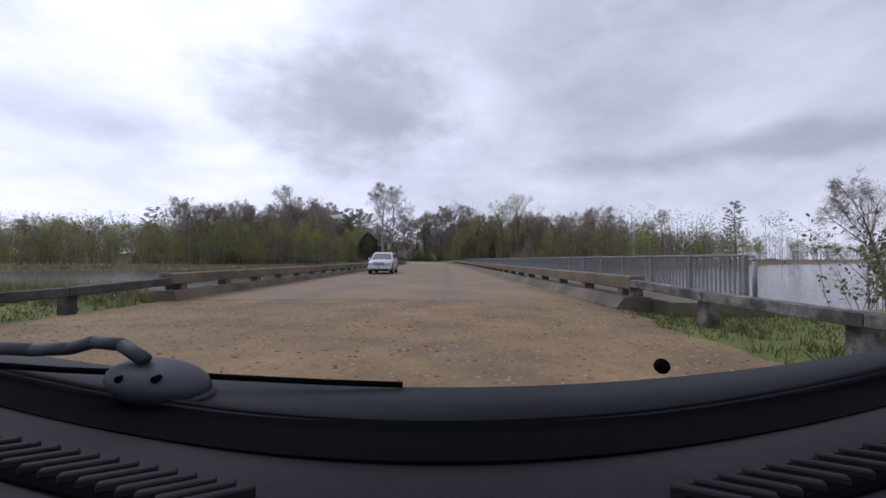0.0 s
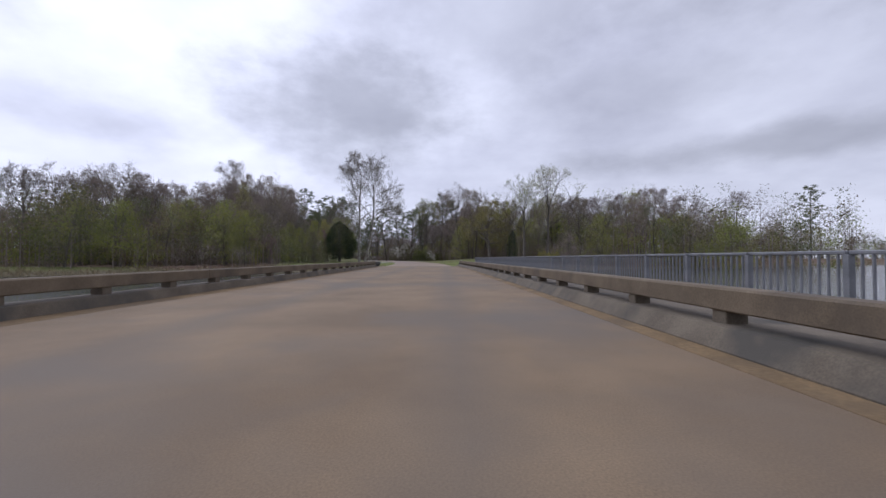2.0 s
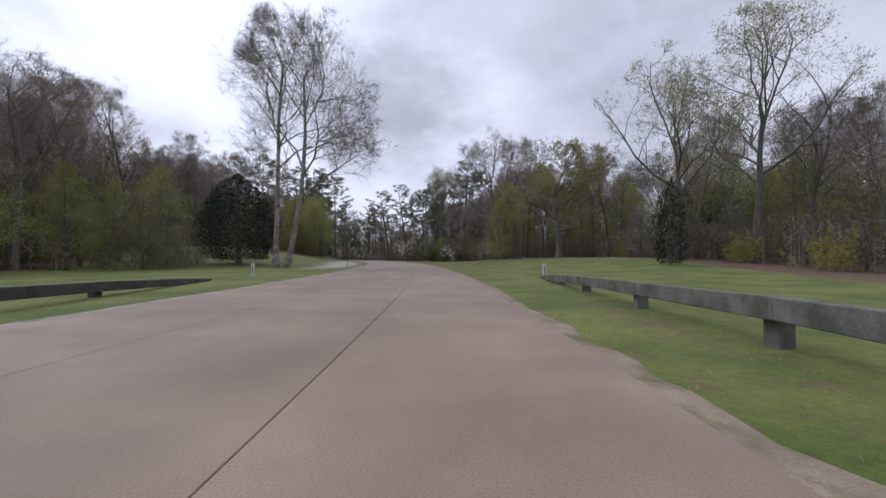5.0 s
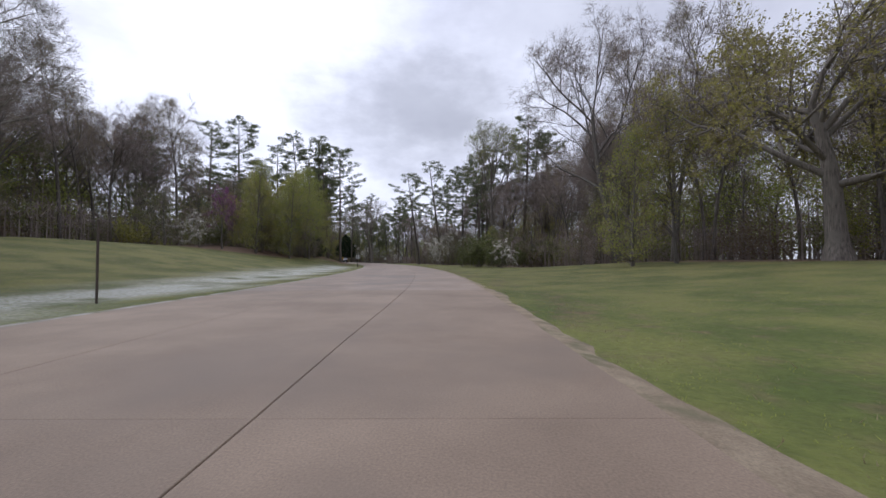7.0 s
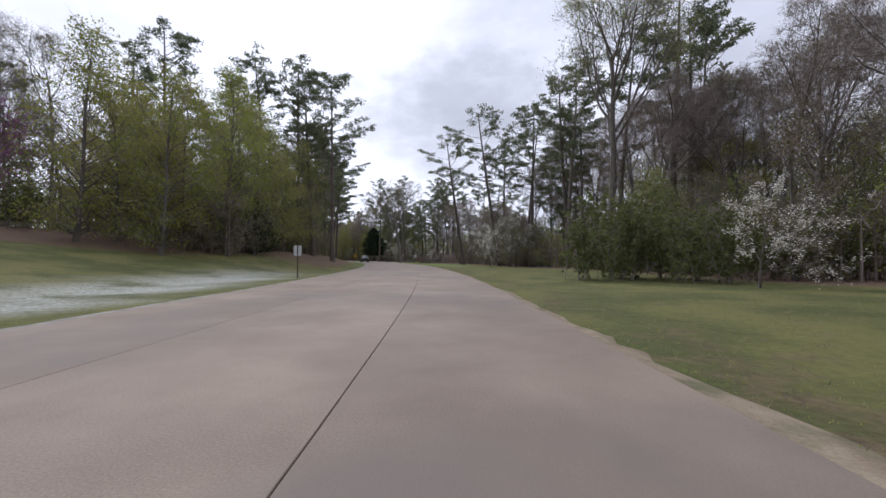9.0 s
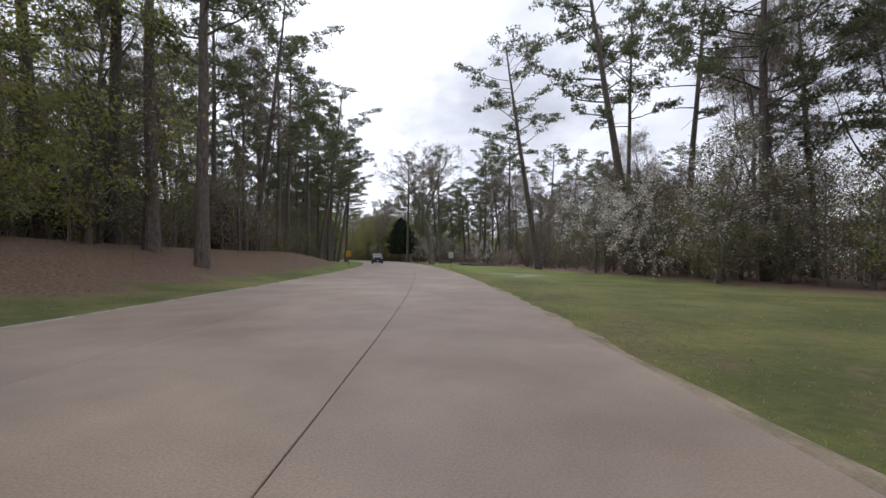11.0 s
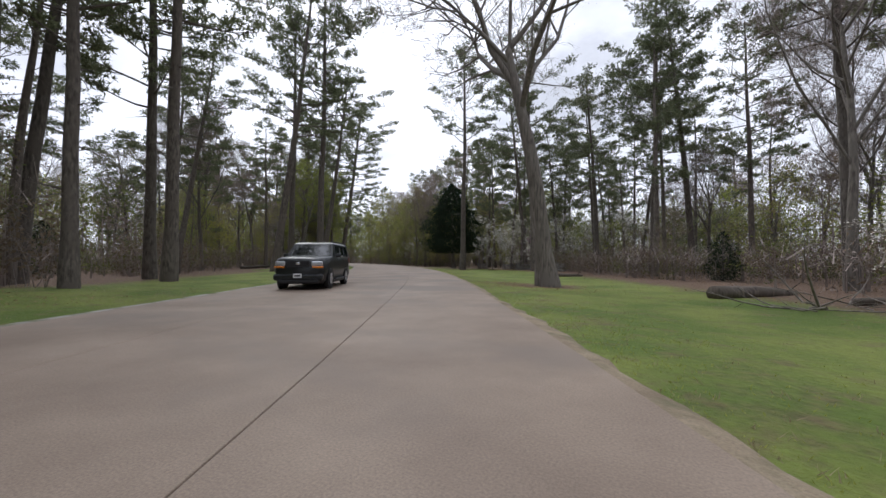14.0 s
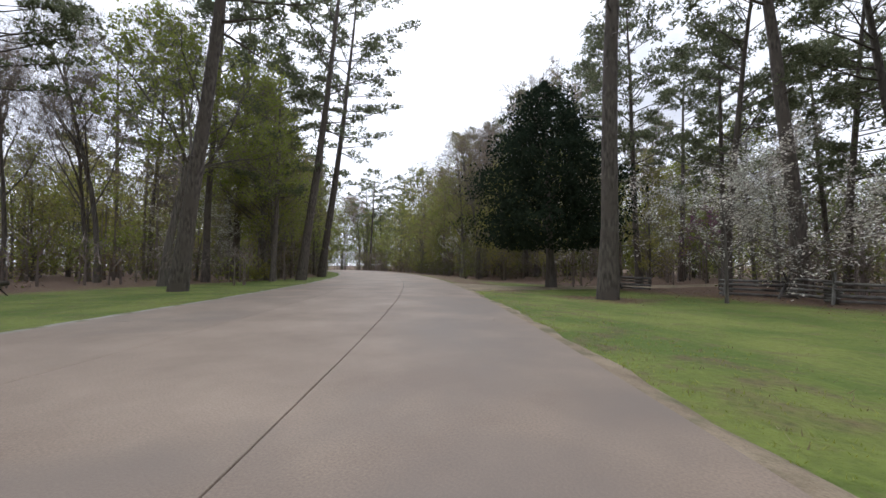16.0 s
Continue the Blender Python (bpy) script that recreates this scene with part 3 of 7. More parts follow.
# ---- trees ----
class Geo:
    """Collects the faces of one mesh."""

    def __init__(self):
        self.v, self.f, self.m = [], [], []

    def tube(self, pts, radii, n, slot=0, closed=False):
        base = len(self.v)
        k = len(pts)
        for i, p in enumerate(pts):
            t = (pts[min(i + 1, k - 1)] - pts[max(i - 1, 0)]).normalized()
            a = t.orthogonal().normalized()
            b = t.cross(a)
            for j in range(n):
                w = 2 * math.pi * j / n
                self.v.append(p + (a * math.cos(w) + b * math.sin(w)) * radii[i])
        for i in range(k - 1):
            for j in range(n):
                a, b = base + i * n + j, base + i * n + (j + 1) % n
                self.f.append((a, b, b + n, a + n))
                self.m.append(slot)
        if closed:
            self.f += [tuple(range(base, base + n))[::-1], tuple(range(base + (k - 1) * n, base + k * n))]
            self.m += [slot, slot]

    def sliver(self, p, d, length, width, slot):
        side = d.cross(rand_dir(RNG)).normalized() * width
        i = len(self.v)
        self.v += [p - side, p + side, p + d * length]
        self.f.append((i, i + 1, i + 2))
        self.m.append(slot)

    def leaf(self, p, size, slot, flat=0.0):
        n = rand_dir(RNG)
        if flat:
            n = (n * (1 - flat) + Vector((0, 0, 1)) * flat).normalized()
        a = n.orthogonal().normalized()
        a.rotate(Matrix.Rotation(RNG.random() * 6.28, 3, n))
        b = n.cross(a)
        i = len(self.v)
        w = size * (0.45 + 0.3 * RNG.random())
        self.v += [p - a * size, p - b * w, p + a * size, p + b * w]
        self.f.append((i, i + 1, i + 2, i + 3))
        self.m.append(slot)

    def mesh(self, name, mats, smoothed=True):
        return mesh_from(name, self.v, self.f, mats, self.m, smoothed)


RNG = random.Random(11)


def rand_dir(r):
    z, a = r.uniform(-1, 1), r.uniform(0, 6.2832)
    q = math.sqrt(1 - z * z)
    return Vector((q * math.cos(a), q * math.sin(a), z))


def bent(p, d, length, k, wobble, lift=0.0):
    """Points of a limb that wanders a little and bends up or down."""
    pts, d = [p.copy()], d.normalized()
    for _ in range(k):
        d = (d + rand_dir(RNG) * wobble + Vector((0, 0, lift))).normalized()
        pts.append(pts[-1] + d * (length / k))
    return pts, d


def on(pts, f):
    x = f * (len(pts) - 1)
    i = min(int(x), len(pts) - 2)
    return pts[i].lerp(pts[i + 1], x - i), (pts[i + 1] - pts[i]).normalized()


def aside(d, angle):
    """A way that leaves d by the angle, in degrees, to some side."""
    ax = d.orthogonal().normalized()
    ax.rotate(Matrix.Rotation(RNG.random() * 6.2832, 3, d))
    v = d.copy()
    v.rotate(Matrix.Rotation(radians(angle), 3, ax))
    return v


def broadleaf(seed, H, r0, bark, leaf="", leaves=0, leaf_size=0.1, twigs=6, fork=0.35, limbs=9, spread=48, lod=0, twig="twig",
              lean=0.0, limb_len=0.42, twig_w=0.014, droop=0.0, flat=0.0, nb=0, nc=0, wob=0.2):
    """Trunk, limbs, branches and a crown of twigs with or without leaves."""
    RNG.seed(seed)
    wood, crown = Geo(), Geo()
    top = H * 0.82
    tp, _ = bent(Vector((0, 0, -0.25)), Vector((lean, 0, 1)), top, 8, 0.07)
    n = len(tp)
    rr = [r0 * (1.35 if i == 0 else 1.0) * (1 - 0.82 * i / (n - 1)) for i in range(n)]
    wood.tube(tp, rr, 8 if lod == 0 else 5)
    for i in range(limbs):
        f = fork + (1 - fork) * (i + RNG.random() * 0.7) / limbs
        p, d = on(tp, min(f, 1))
        L = H * limb_len * (1.15 - 0.62 * (f - fork) / (1 - fork)) * RNG.uniform(0.75, 1.15)
        L *= 0.7 + 0.3 * min(1, (f - fork) * 7)
        ld = aside(d, spread * RNG.uniform(0.7, 1.2) * (1.1 - 0.45 * f))
        lp, _ = bent(p, ld, L, 5, wob, 0.07 - droop)
        lr = max(0.02, r0 * (0.48 - 0.3 * f) * RNG.uniform(0.8, 1.2))
        wood.tube(lp, [lr * (1 - 0.8 * j / 5) for j in range(6)], 5 if lod == 0 else 3)
        per = nb or (6 if lod == 0 else 4)
        sub = nc or (4 if lod == 0 else 3)
        for b in range(per):
            q, qd = on(lp, 0.25 + 0.75 * (b + RNG.random()) / per * 0.98)
            bl = L * RNG.uniform(0.28, 0.5)
            bp, _ = bent(q, aside(qd, RNG.uniform(30, 65)), bl, 3, 0.22, 0.05 - droop)
            wood.tube(bp, [lr * 0.4, lr * 0.28, lr * 0.17, 0.006], 4 if lod == 0 else 3)
            for c in range(sub):
                e, ed = on(bp, 0.2 + 0.8 * (c + RNG.random()) / sub * 0.98)
                sl = bl * RNG.uniform(0.35, 0.6)
                sp, sd = bent(e, aside(ed, RNG.uniform(25, 60)), sl, 2, 0.25, 0.03 - droop)
                if lod == 0:
                    crown.tube(sp, [twig_w * 1.3, twig_w, twig_w * 0.5], 3)
                else:
                    crown.sliver(sp[0], (sp[-1] - sp[0]).normalized(), sl, twig_w * 2.4, 0)
                for t in range(twigs):
                    g, gd = on(sp, RNG.random())
                    td = aside(gd, RNG.uniform(20, 60))
                    tl = sl * RNG.uniform(0.35, 0.8)
                    crown.sliver(g, td, tl, twig_w * (0.7 if lod == 0 else 1.6), 0)
                    for _ in range(leaves):
                        o = g + td * tl * RNG.random() + rand_dir(RNG) * 0.12
                        crown.leaf(o, leaf_size * RNG.uniform(0.6, 1.3), 1, flat)
    mats = [MAT[twig]] + ([MAT[leaf]] if leaf else [])
    return wood.mesh("trunk", [MAT[bark]]), crown.mesh("crown", mats, False)


def pine(seed, H, r0, bare=0.5, lean=0.0, limbs=34, lod=0, wide=1.0):
    """A tall trunk, bare below, with level limbs that end in flat, dense clouds of needles under a rounded top."""
    RNG.seed(seed)
    wood, crown = Geo(), Geo()
    tp, _ = bent(Vector((0, 0, -0.25)), Vector((lean, 0, 1)), H, 9, 0.032)
    n = len(tp)
    wood.tube(tp, [r0 * (1.3 if i == 0 else 1.0) * (1 - 0.8 * (i / (n - 1)) ** 1.2) for i in range(n)], 9 if lod == 0 else 5)
    for _ in range(9 if lod == 0 else 3):
        p, d = on(tp, RNG.uniform(bare * 0.4, bare * 1.05))
        q, _ = bent(p, aside(d, RNG.uniform(70, 105)), RNG.uniform(0.5, 2.6), 3, 0.28)
        wood.tube(q, [0.04, 0.028, 0.016, 0.005], 3)
    for i in range(limbs):
        u = (i + RNG.random()) / limbs
        f = bare + (1 - bare) * u ** 0.85
        p, d = on(tp, min(f, 0.99))
        L = H * 0.165 * wide * (0.55 + 1.5 * u) * max(0.16, 1 - u ** 2.2) * RNG.uniform(0.55, 1.25) + 0.5
        lp, _ = bent(p, aside(d, RNG.uniform(68, 98) - 34 * u * u), L, 4, 0.17, 0.07)
        lr = 0.022 + 0.06 * (1 - u) * r0 / 0.34
        wood.tube(lp, [lr, lr * 0.8, lr * 0.6, lr * 0.4, 0.01], 4 if lod == 0 else 3)
        for b in range(2 + int(L * (1.5 if lod == 0 else 1.1))):
            q, qd = on(lp, 1.0 if b == 0 else RNG.uniform(0.35, 1.0))
            out = aside(qd, RNG.uniform(25, 65))
            out.z = abs(out.z) * 0.4 + 0.15
            e = q + out * (0.15 if b == 0 else RNG.uniform(0.4, 1.1))
            wood.tube([q, q.lerp(e, 0.5) - Vector((0, 0, 0.05)), e], [lr * 0.35, lr * 0.25, 0.006], 3)
            R = RNG.uniform(0.42, 0.82)
            for _ in range(12 if lod == 0 else 9):
                o = rand_dir(RNG) * R * RNG.random() ** 0.4
                c = e + Vector((o.x, o.y, o.z * 0.42 + 0.08))
                for _ in range(5 if lod == 0 else 4):
                    nd = (rand_dir(RNG) + Vector((o.x, o.y, 0.45))).normalized()
                    crown.sliver(c, nd, RNG.uniform(0.2, 0.36), 0.045 if lod == 0 else 0.075, 0)
    return wood.mesh("trunk", [MAT["bark_pine"]]), crown.mesh("crown", [MAT["needle"]], False)


def domed(seed, H, W, r0, bark, fork=0.3, low=0.22, limbs=8, open_up=52, leader=0.62, leaf="", leaves=0, leaf_size=0.08, counts=(7, 6, 5), fine=5,
          twig="twig", twig_w=0.011, wob=0.2, lean=0.0, weep=0.0, flat=0.0, second=""):
    """A spreading tree: limbs fork again and again out to a rounded, uneven crown that ends in a haze of fine twigs."""
    RNG.seed(seed)
    wood, crown = Geo(), Geo()
    tp, _ = bent(Vector((0, 0, -0.25)), Vector((lean, 0, 1)), H * leader, 7, 0.07)
    n = len(tp)
    wood.tube(tp, [r0 * (1.4 if i == 0 else 1.0) * (1 - 0.62 * i / (n - 1)) for i in range(n)], 9)
    cx = tp[-1].x * 0.9
    zc, hz = H * (1 + low) / 2, H * (1 - low) / 2

    def outside(q):
        d = Vector(((q.x - cx) / W, (q.y - tp[-1].y) / W, (q.z - zc) / hz))
        lump = noise.noise(d.normalized() * 2.3 + Vector((seed % 97, 0, 0))) if d.length > 1e-4 else 0
        return d.length > 0.95 + 0.3 * lump

    def tips(p, d, L):
        for _ in range(fine):
            g = p + d * L * RNG.random()
            td = (aside(d, RNG.uniform(20, 65)) + Vector((0, 0, 0.15 - weep * 2))).normalized()
            tl = RNG.uniform(0.35, 1.0) * (0.5 + 0.028 * H) * (1 + weep * 2)
            crown.sliver(g, td, tl, twig_w * 0.75, 0)
            for _ in range(leaves):
                crown.leaf(g + td * tl * RNG.uniform(0.2, 1.05) + rand_dir(RNG) * 0.1, leaf_size * RNG.uniform(0.6, 1.35), 2 if second and RNG.random() < 0.35 else 1, flat)

    def grow(p, d, L, r, lev):
        pts, d = [p], d.normalized()
        k = 5 if lev == 0 else (4 if lev == 1 else 2)
        for _ in range(k):
            d = (d + rand_dir(RNG) * wob + Vector((0, 0, (0.07 if lev < 2 else 0.02) - weep * 0.25 * lev))).normalized()
            q = pts[-1] + d * (L / k)
            if lev > 0 and outside(q):
                break
            if lev == 0 and len(pts) > 2 and outside(q):
                break
            pts.append(q)
        if len(pts) < 2:
            tips(p, d, L * 0.3)
            return
        m = len(pts) - 1
        if lev < 2:
            wood.tube(pts, [max(0.012, r * (1 - 0.72 * j / m)) for j in range(m + 1)], 6 if lev == 0 else 4)
        else:
            crown.sliver(pts[0], (pts[-1] - pts[0]).normalized(), (pts[-1] - pts[0]).length, max(twig_w * 1.3, r * 0.8), 0)
        if lev >= len(counts):
            tips(pts[0], d, (pts[-1] - pts[0]).length)
            return
        c = counts[lev]
        for b in range(c):
            f = 0.22 + 0.78 * (b + RNG.random()) / c
            q, qd = on(pts, min(1.0, f))
            grow(q, aside(qd, RNG.uniform(24, 62)), L * RNG.uniform(0.36, 0.6) * (1.15 - 0.45 * f), r * 0.5 * (1.1 - 0.5 * f), lev + 1)

    for i in range(limbs):
        f = (fork / leader) + (1 - fork / leader) * (i + 0.4 * RNG.random()) / max(1, limbs - 1)
        p, d = on(tp, min(f, 1.0))
        steep = open_up * RNG.uniform(0.75, 1.2) * (1.25 - 0.75 * min(1, f))
        ld = aside(d, steep)
        grow(p, ld, max(W * 1.15, H * (1 - f * leader) * 0.95) * RNG.uniform(0.8, 1.1), r0 * RNG.uniform(0.28, 0.46) * (1.15 - 0.4 * f), 0)
    mats = [MAT[twig]] + ([MAT[leaf]] if leaf else []) + ([MAT[second]] if second else [])
    return wood.mesh("trunk", [MAT[bark]]), crown.mesh("crown", mats, False)


def evergreen(seed, H, R, leaf="cedar", count=8000, size=0.13, foot=0.1, peak=0.35, ragged=0.2, grain=0.9):
    """A dense dark evergreen: limbs hidden in small leaves, with an uneven outline."""
    RNG.seed(seed)
    wood, crown = Geo(), Geo()
    tp, _ = bent(Vector((0, 0, -0.25)), Vector((0, 0, 1)), H * 0.97, 6, 0.03)
    wood.tube(tp, [R * 0.07 * (1.4 if i == 0 else 1) * (1 - 0.88 * i / 6) for i in range(7)], 7)

    def reach(u):
        return R * (0.72 + 0.28 * math.sin(min(1, u / peak) * math.pi / 2) if u < peak else max(0.02, 1 - ((u - peak) / (1 - peak)) ** 1.7) ** 0.8)
    for i in range(60):
        u = (i + RNG.random()) / 60
        p, d = on(tp, foot + (0.99 - foot) * u)
        lp, _ = bent(p, aside(d, RNG.uniform(65, 100) - 30 * u), max(0.3, reach(u) * 0.9), 3, 0.1, 0.06)
        wood.tube(lp, [0.04, 0.028, 0.018, 0.006], 3)
    for _ in range(count):
        u = RNG.random()
        if RNG.random() * R > reach(u) + 0.1 * R:
            u = RNG.random() * 0.7
        p, _ = on(tp, foot + (1.0 - foot) * u)
        a = RNG.random() * 6.2832
        o = Vector((math.cos(a), math.sin(a), 0))
        lump = noise.noise(Vector((o.x * R, o.y * R, u * H)) * grain + Vector((seed, 0, 0)))
        lump += 0.6 * noise.noise(Vector((o.x * R, o.y * R, u * H)) * grain * 2.7)
        r = reach(u) * (1 + ragged * lump * 1.6) * (0.35 + 0.65 * RNG.random() ** 0.45)
        q = p + o * r + Vector((0, 0, RNG.uniform(-0.15, 0.15) + lump * 0.25))
        q.z = max(q.z, 0.15)
        crown.leaf(q, size * RNG.uniform(0.6, 1.3), 0)
    return wood.mesh("trunk", [MAT["bark_grey"]]), crown.mesh("crown", [MAT[leaf]], False)


def leafy(seed, H, W, leaf, count=1900, size=0.13, low=0.25, clumps=26, second="", bark="bark_grey", r0=0.0, lean=0.0, tall=1.0):
    """A tree whose leaves gather in clumps at the ends of its limbs, with gaps between."""
    RNG.seed(seed)
    wood, crown = Geo(), Geo()
    tp, _ = bent(Vector((0, 0, -0.25)), Vector((lean, 0, 1)), H * 0.92, 7, 0.06)
    r0 = r0 or 0.05 + H * 0.008
    wood.tube(tp, [r0 * (1.35 if i == 0 else 1) * (1 - 0.85 * i / 7) for i in range(8)], 7)
    for c in range(clumps):
        u = (c + RNG.random()) / clumps
        f = low + (1 - low) * u
        wide = W * (0.55 + 0.45 * math.sin(min(1, u * 1.8) * 1.57)) * max(0.18, 1 - u ** 3)
        p, d = on(tp, max(0.05, f * 0.96 - 0.1))
        a = RNG.random() * 6.2832
        g = wide * math.sqrt(RNG.uniform(0.15, 1))
        b, _ = on(tp, min(f, 1.0))
        e = Vector((b.x + math.cos(a) * g, b.y + math.sin(a) * g, f * H * 0.97 + 0.15))
        m = p.lerp(e, 0.5) + Vector((0, 0, -0.06 * g)) + rand_dir(RNG) * 0.2
        w = max(0.02, r0 * 0.36 * (1.2 - f))
        wood.tube([p, m, e], [w, w * 0.65, 0.01], 4)
        R = W * RNG.uniform(0.24, 0.42)
        for k in range(count // clumps):
            o = rand_dir(RNG) * R * RNG.random() ** 0.42
            q = e + Vector((o.x, o.y, o.z * 0.7 * tall))
            if k % 7 == 0:
                crown.sliver(e + o * 0.2, o.normalized(), R * RNG.uniform(0.5, 1.25), 0.016, 0)
            crown.leaf(q, size * RNG.uniform(0.55, 1.3), 2 if second and RNG.random() < 0.35 else 1)
    mats = [MAT["twig"], MAT[leaf]] + ([MAT[second]] if second else [])
    return wood.mesh("trunk", [MAT[bark]]), crown.mesh("crown", mats, False)


def thicket(seed, H, R, leaf="bush", leaves=900, stems=26, size=0.09, twig="twig"):
    """Many thin stems out of the ground with twigs and scattered small leaves."""
    RNG.seed(seed)
    wood, crown = Geo(), Geo()
    for _ in range(stems):
        a, r = RNG.random() * 6.28, R * math.sqrt(RNG.random()) * 0.75
        p = Vector((math.cos(a) * r, math.sin(a) * r, -0.2))
        h = H * RNG.uniform(0.55, 1.05)
        sp, _ = bent(p, Vector((RNG.uniform(-0.4, 0.4), RNG.uniform(-0.4, 0.4), 1)), h, 4, 0.2)
        w = RNG.uniform(0.012, 0.028)
        wood.tube(sp, [w, w * 0.8, w * 0.6, w * 0.4, 0.004], 3)
        for _ in range(14):
            q, qd = on(sp, RNG.uniform(0.15, 1))
            td = aside(qd, RNG.uniform(25, 70))
            tl = RNG.uniform(0.3, 1.0) * H * 0.22
            crown.sliver(q, td, tl, 0.011, 0)
            for _ in range(max(0, leaves // (stems * 14))):
                crown.leaf(q + td * tl * RNG.random() + rand_dir(RNG) * 0.15, size * RNG.uniform(0.6, 1.4), 1)
    return wood.mesh("stem", [MAT[twig]]), crown.mesh("crown", [MAT[twig], MAT[leaf]], False)


KIND = {}


def kind_of(key, name, stem, makers, label, category, group):
    KIND[key] = (name, stem, makers, label, category, group)


def planted(key, x, y, scale=1.0, rot=None, variant=None, label="", z=None, wide=1.0):
    name, stem, makers, lab, category, group = KIND[key]
    v = PLACE.randrange(len(makers)) if variant is None else variant % len(makers)
    if not isinstance(makers[v], tuple) or callable(makers[v][0]):
        makers[v] = makers[v][0](*makers[v][1], **makers[v][2])
    trunk, crown = makers[v]
    rot = PLACE.uniform(0, 360) if rot is None else rot
    z = float(land(x, y)[0]) if z is None else z
    m = pose(x, y, z, 0, 0, rot)
    t = thing(name, m, label or lab, category, group)
    t.scale = (scale * wide, scale * wide, scale)
    link(stem, trunk, t)
    link("crown", crown, t)
    return t


PLACE = random.Random(21)


def recipe(fn, *a, **k):
    return (fn, a, k)


kind_of("sycamore", "sycamore_tree", "trunk", [
    recipe(domed, 101, 28, 7.6, 0.30, "bark_pale", fork=0.3, low=0.2, limbs=13, open_up=70, leader=0.8, twig="twig_pale", counts=(7, 6, 5), fine=6, wob=0.36, twig_w=0.011),
    recipe(domed, 102, 28, 8.6, 0.29, "bark_pale", fork=0.28, low=0.16, limbs=13, open_up=68, leader=0.74, twig="twig_pale", counts=(7, 6, 5), fine=6, wob=0.36, twig_w=0.011, lean=0.27)],
    "bare pale-barked sycamore with fine hanging twigs", "tree", "sycamores")
kind_of("hardwood", "hardwood_tree", "trunk", [
    recipe(domed, 104, 25, 10.5, 0.5, "bark_grey", fork=0.36, low=0.3, limbs=9, open_up=56, leader=0.5, leaf="russet", leaves=1, leaf_size=0.035, counts=(8, 6, 5), fine=6, wob=0.24, twig_w=0.011, twig="twig_pale", lean=0.1)],
    "thick-trunked bare hardwood with ridged grey bark", "tree", "hardwoods")
kind_of("oak", "oak_tree", "trunk", [
    recipe(domed, 111, 20, 10.2, 0.62, "bark_grey", fork=0.24, low=0.14, limbs=12, open_up=84, leader=0.5, leaf="catkin", leaves=4, leaf_size=0.09, counts=(8, 6, 4), fine=5, wob=0.34, twig_w=0.013, second="yellow"),
    recipe(domed, 112, 27, 9.5, 0.42, "bark_grey", fork=0.3, low=0.2, limbs=10, open_up=52, leader=0.6, leaf="russet", leaves=1, leaf_size=0.04, counts=(8, 6, 5), fine=6, wob=0.26, twig_w=0.012, weep=0.12, lean=0.2)],
    "broad spreading oak in tan spring catkin on the lawn edge", "tree", "oaks")
kind_of("green_oak", "oak_tree", "trunk", [
    recipe(domed, 113, 22, 8.0, 0.36, "bark_grey", fork=0.3, low=0.24, limbs=8, open_up=56, leader=0.58, leaf="spring", leaves=2, leaf_size=0.06, counts=(7, 6, 4), fine=4, wob=0.34, twig_w=0.010),
    recipe(domed, 114, 16, 6.0, 0.26, "bark_grey", fork=0.35, low=0.25, limbs=9, open_up=74, leader=0.6, leaf="spring", leaves=3, leaf_size=0.085, counts=(7, 5, 4), fine=4, wob=0.3, twig_w=0.010)],
    "spreading oak in fresh bright green spring leaf", "tree", "oaks")
kind_of("tulip", "tulip_tree", "trunk", [
    recipe(domed, 116, 29, 6.8, 0.4, "bark_grey", fork=0.38, low=0.34, limbs=11, open_up=48, leader=0.7, leaf="spring", leaves=2, leaf_size=0.06, counts=(7, 6, 4), fine=4, wob=0.2, twig_w=0.011)],
    "tall woodland tree hazed with pale green opening leaves", "tree", "woodland trees")
kind_of("bare", "bare_tree", "trunk", [
    recipe(domed, 121, 22, 4.8, 0.22, "bark_grey", fork=0.3, low=0.24, limbs=9, open_up=50, leader=0.72, leaf="russet", leaves=1, leaf_size=0.04, counts=(6, 5, 5), fine=5, twig_w=0.012),
    recipe(domed, 122, 24, 4.4, 0.22, "bark_grey", fork=0.36, low=0.3, limbs=9, open_up=44, leader=0.74, leaf="catkin", leaves=1, leaf_size=0.045, counts=(6, 5, 5), fine=5, twig_w=0.012),
    recipe(domed, 123, 21, 5.2, 0.24, "bark_grey", fork=0.28, low=0.22, limbs=10, open_up=52, leader=0.66, counts=(6, 6, 5), fine=6, twig_w=0.012, weep=0.08)],
    "leafless grey-brown woodland tree in early spring", "tree", "woodland trees")
kind_of("crooked", "bare_tree", "trunk", [
    recipe(domed, 125, 9, 4.6, 0.15, "bark_grey", fork=0.34, low=0.06, limbs=7, open_up=60, leader=0.75, counts=(6, 5, 4), fine=5, twig_w=0.009, lean=0.75, wob=0.3)],
    "crooked bare tree leaning out of the roadside thicket", "tree", "woodland trees")
kind_of("spring", "budding_tree", "trunk", [
    recipe(leafy, 131, 18, 3.8, "spring", 8000, 0.095, 0.22, 56), recipe(leafy, 132, 14, 3.6, "yellow", 7000, 0.09, 0.12, 48),
    recipe(leafy, 133, 20, 4.2, "catkin", 7500, 0.09, 0.26, 56, "spring"), recipe(leafy, 134, 16, 4.6, "spring", 8000, 0.095, 0.06, 60, "yellow")],
    "woodland tree in fresh yellow-green spring leaf", "tree", "woodland trees")
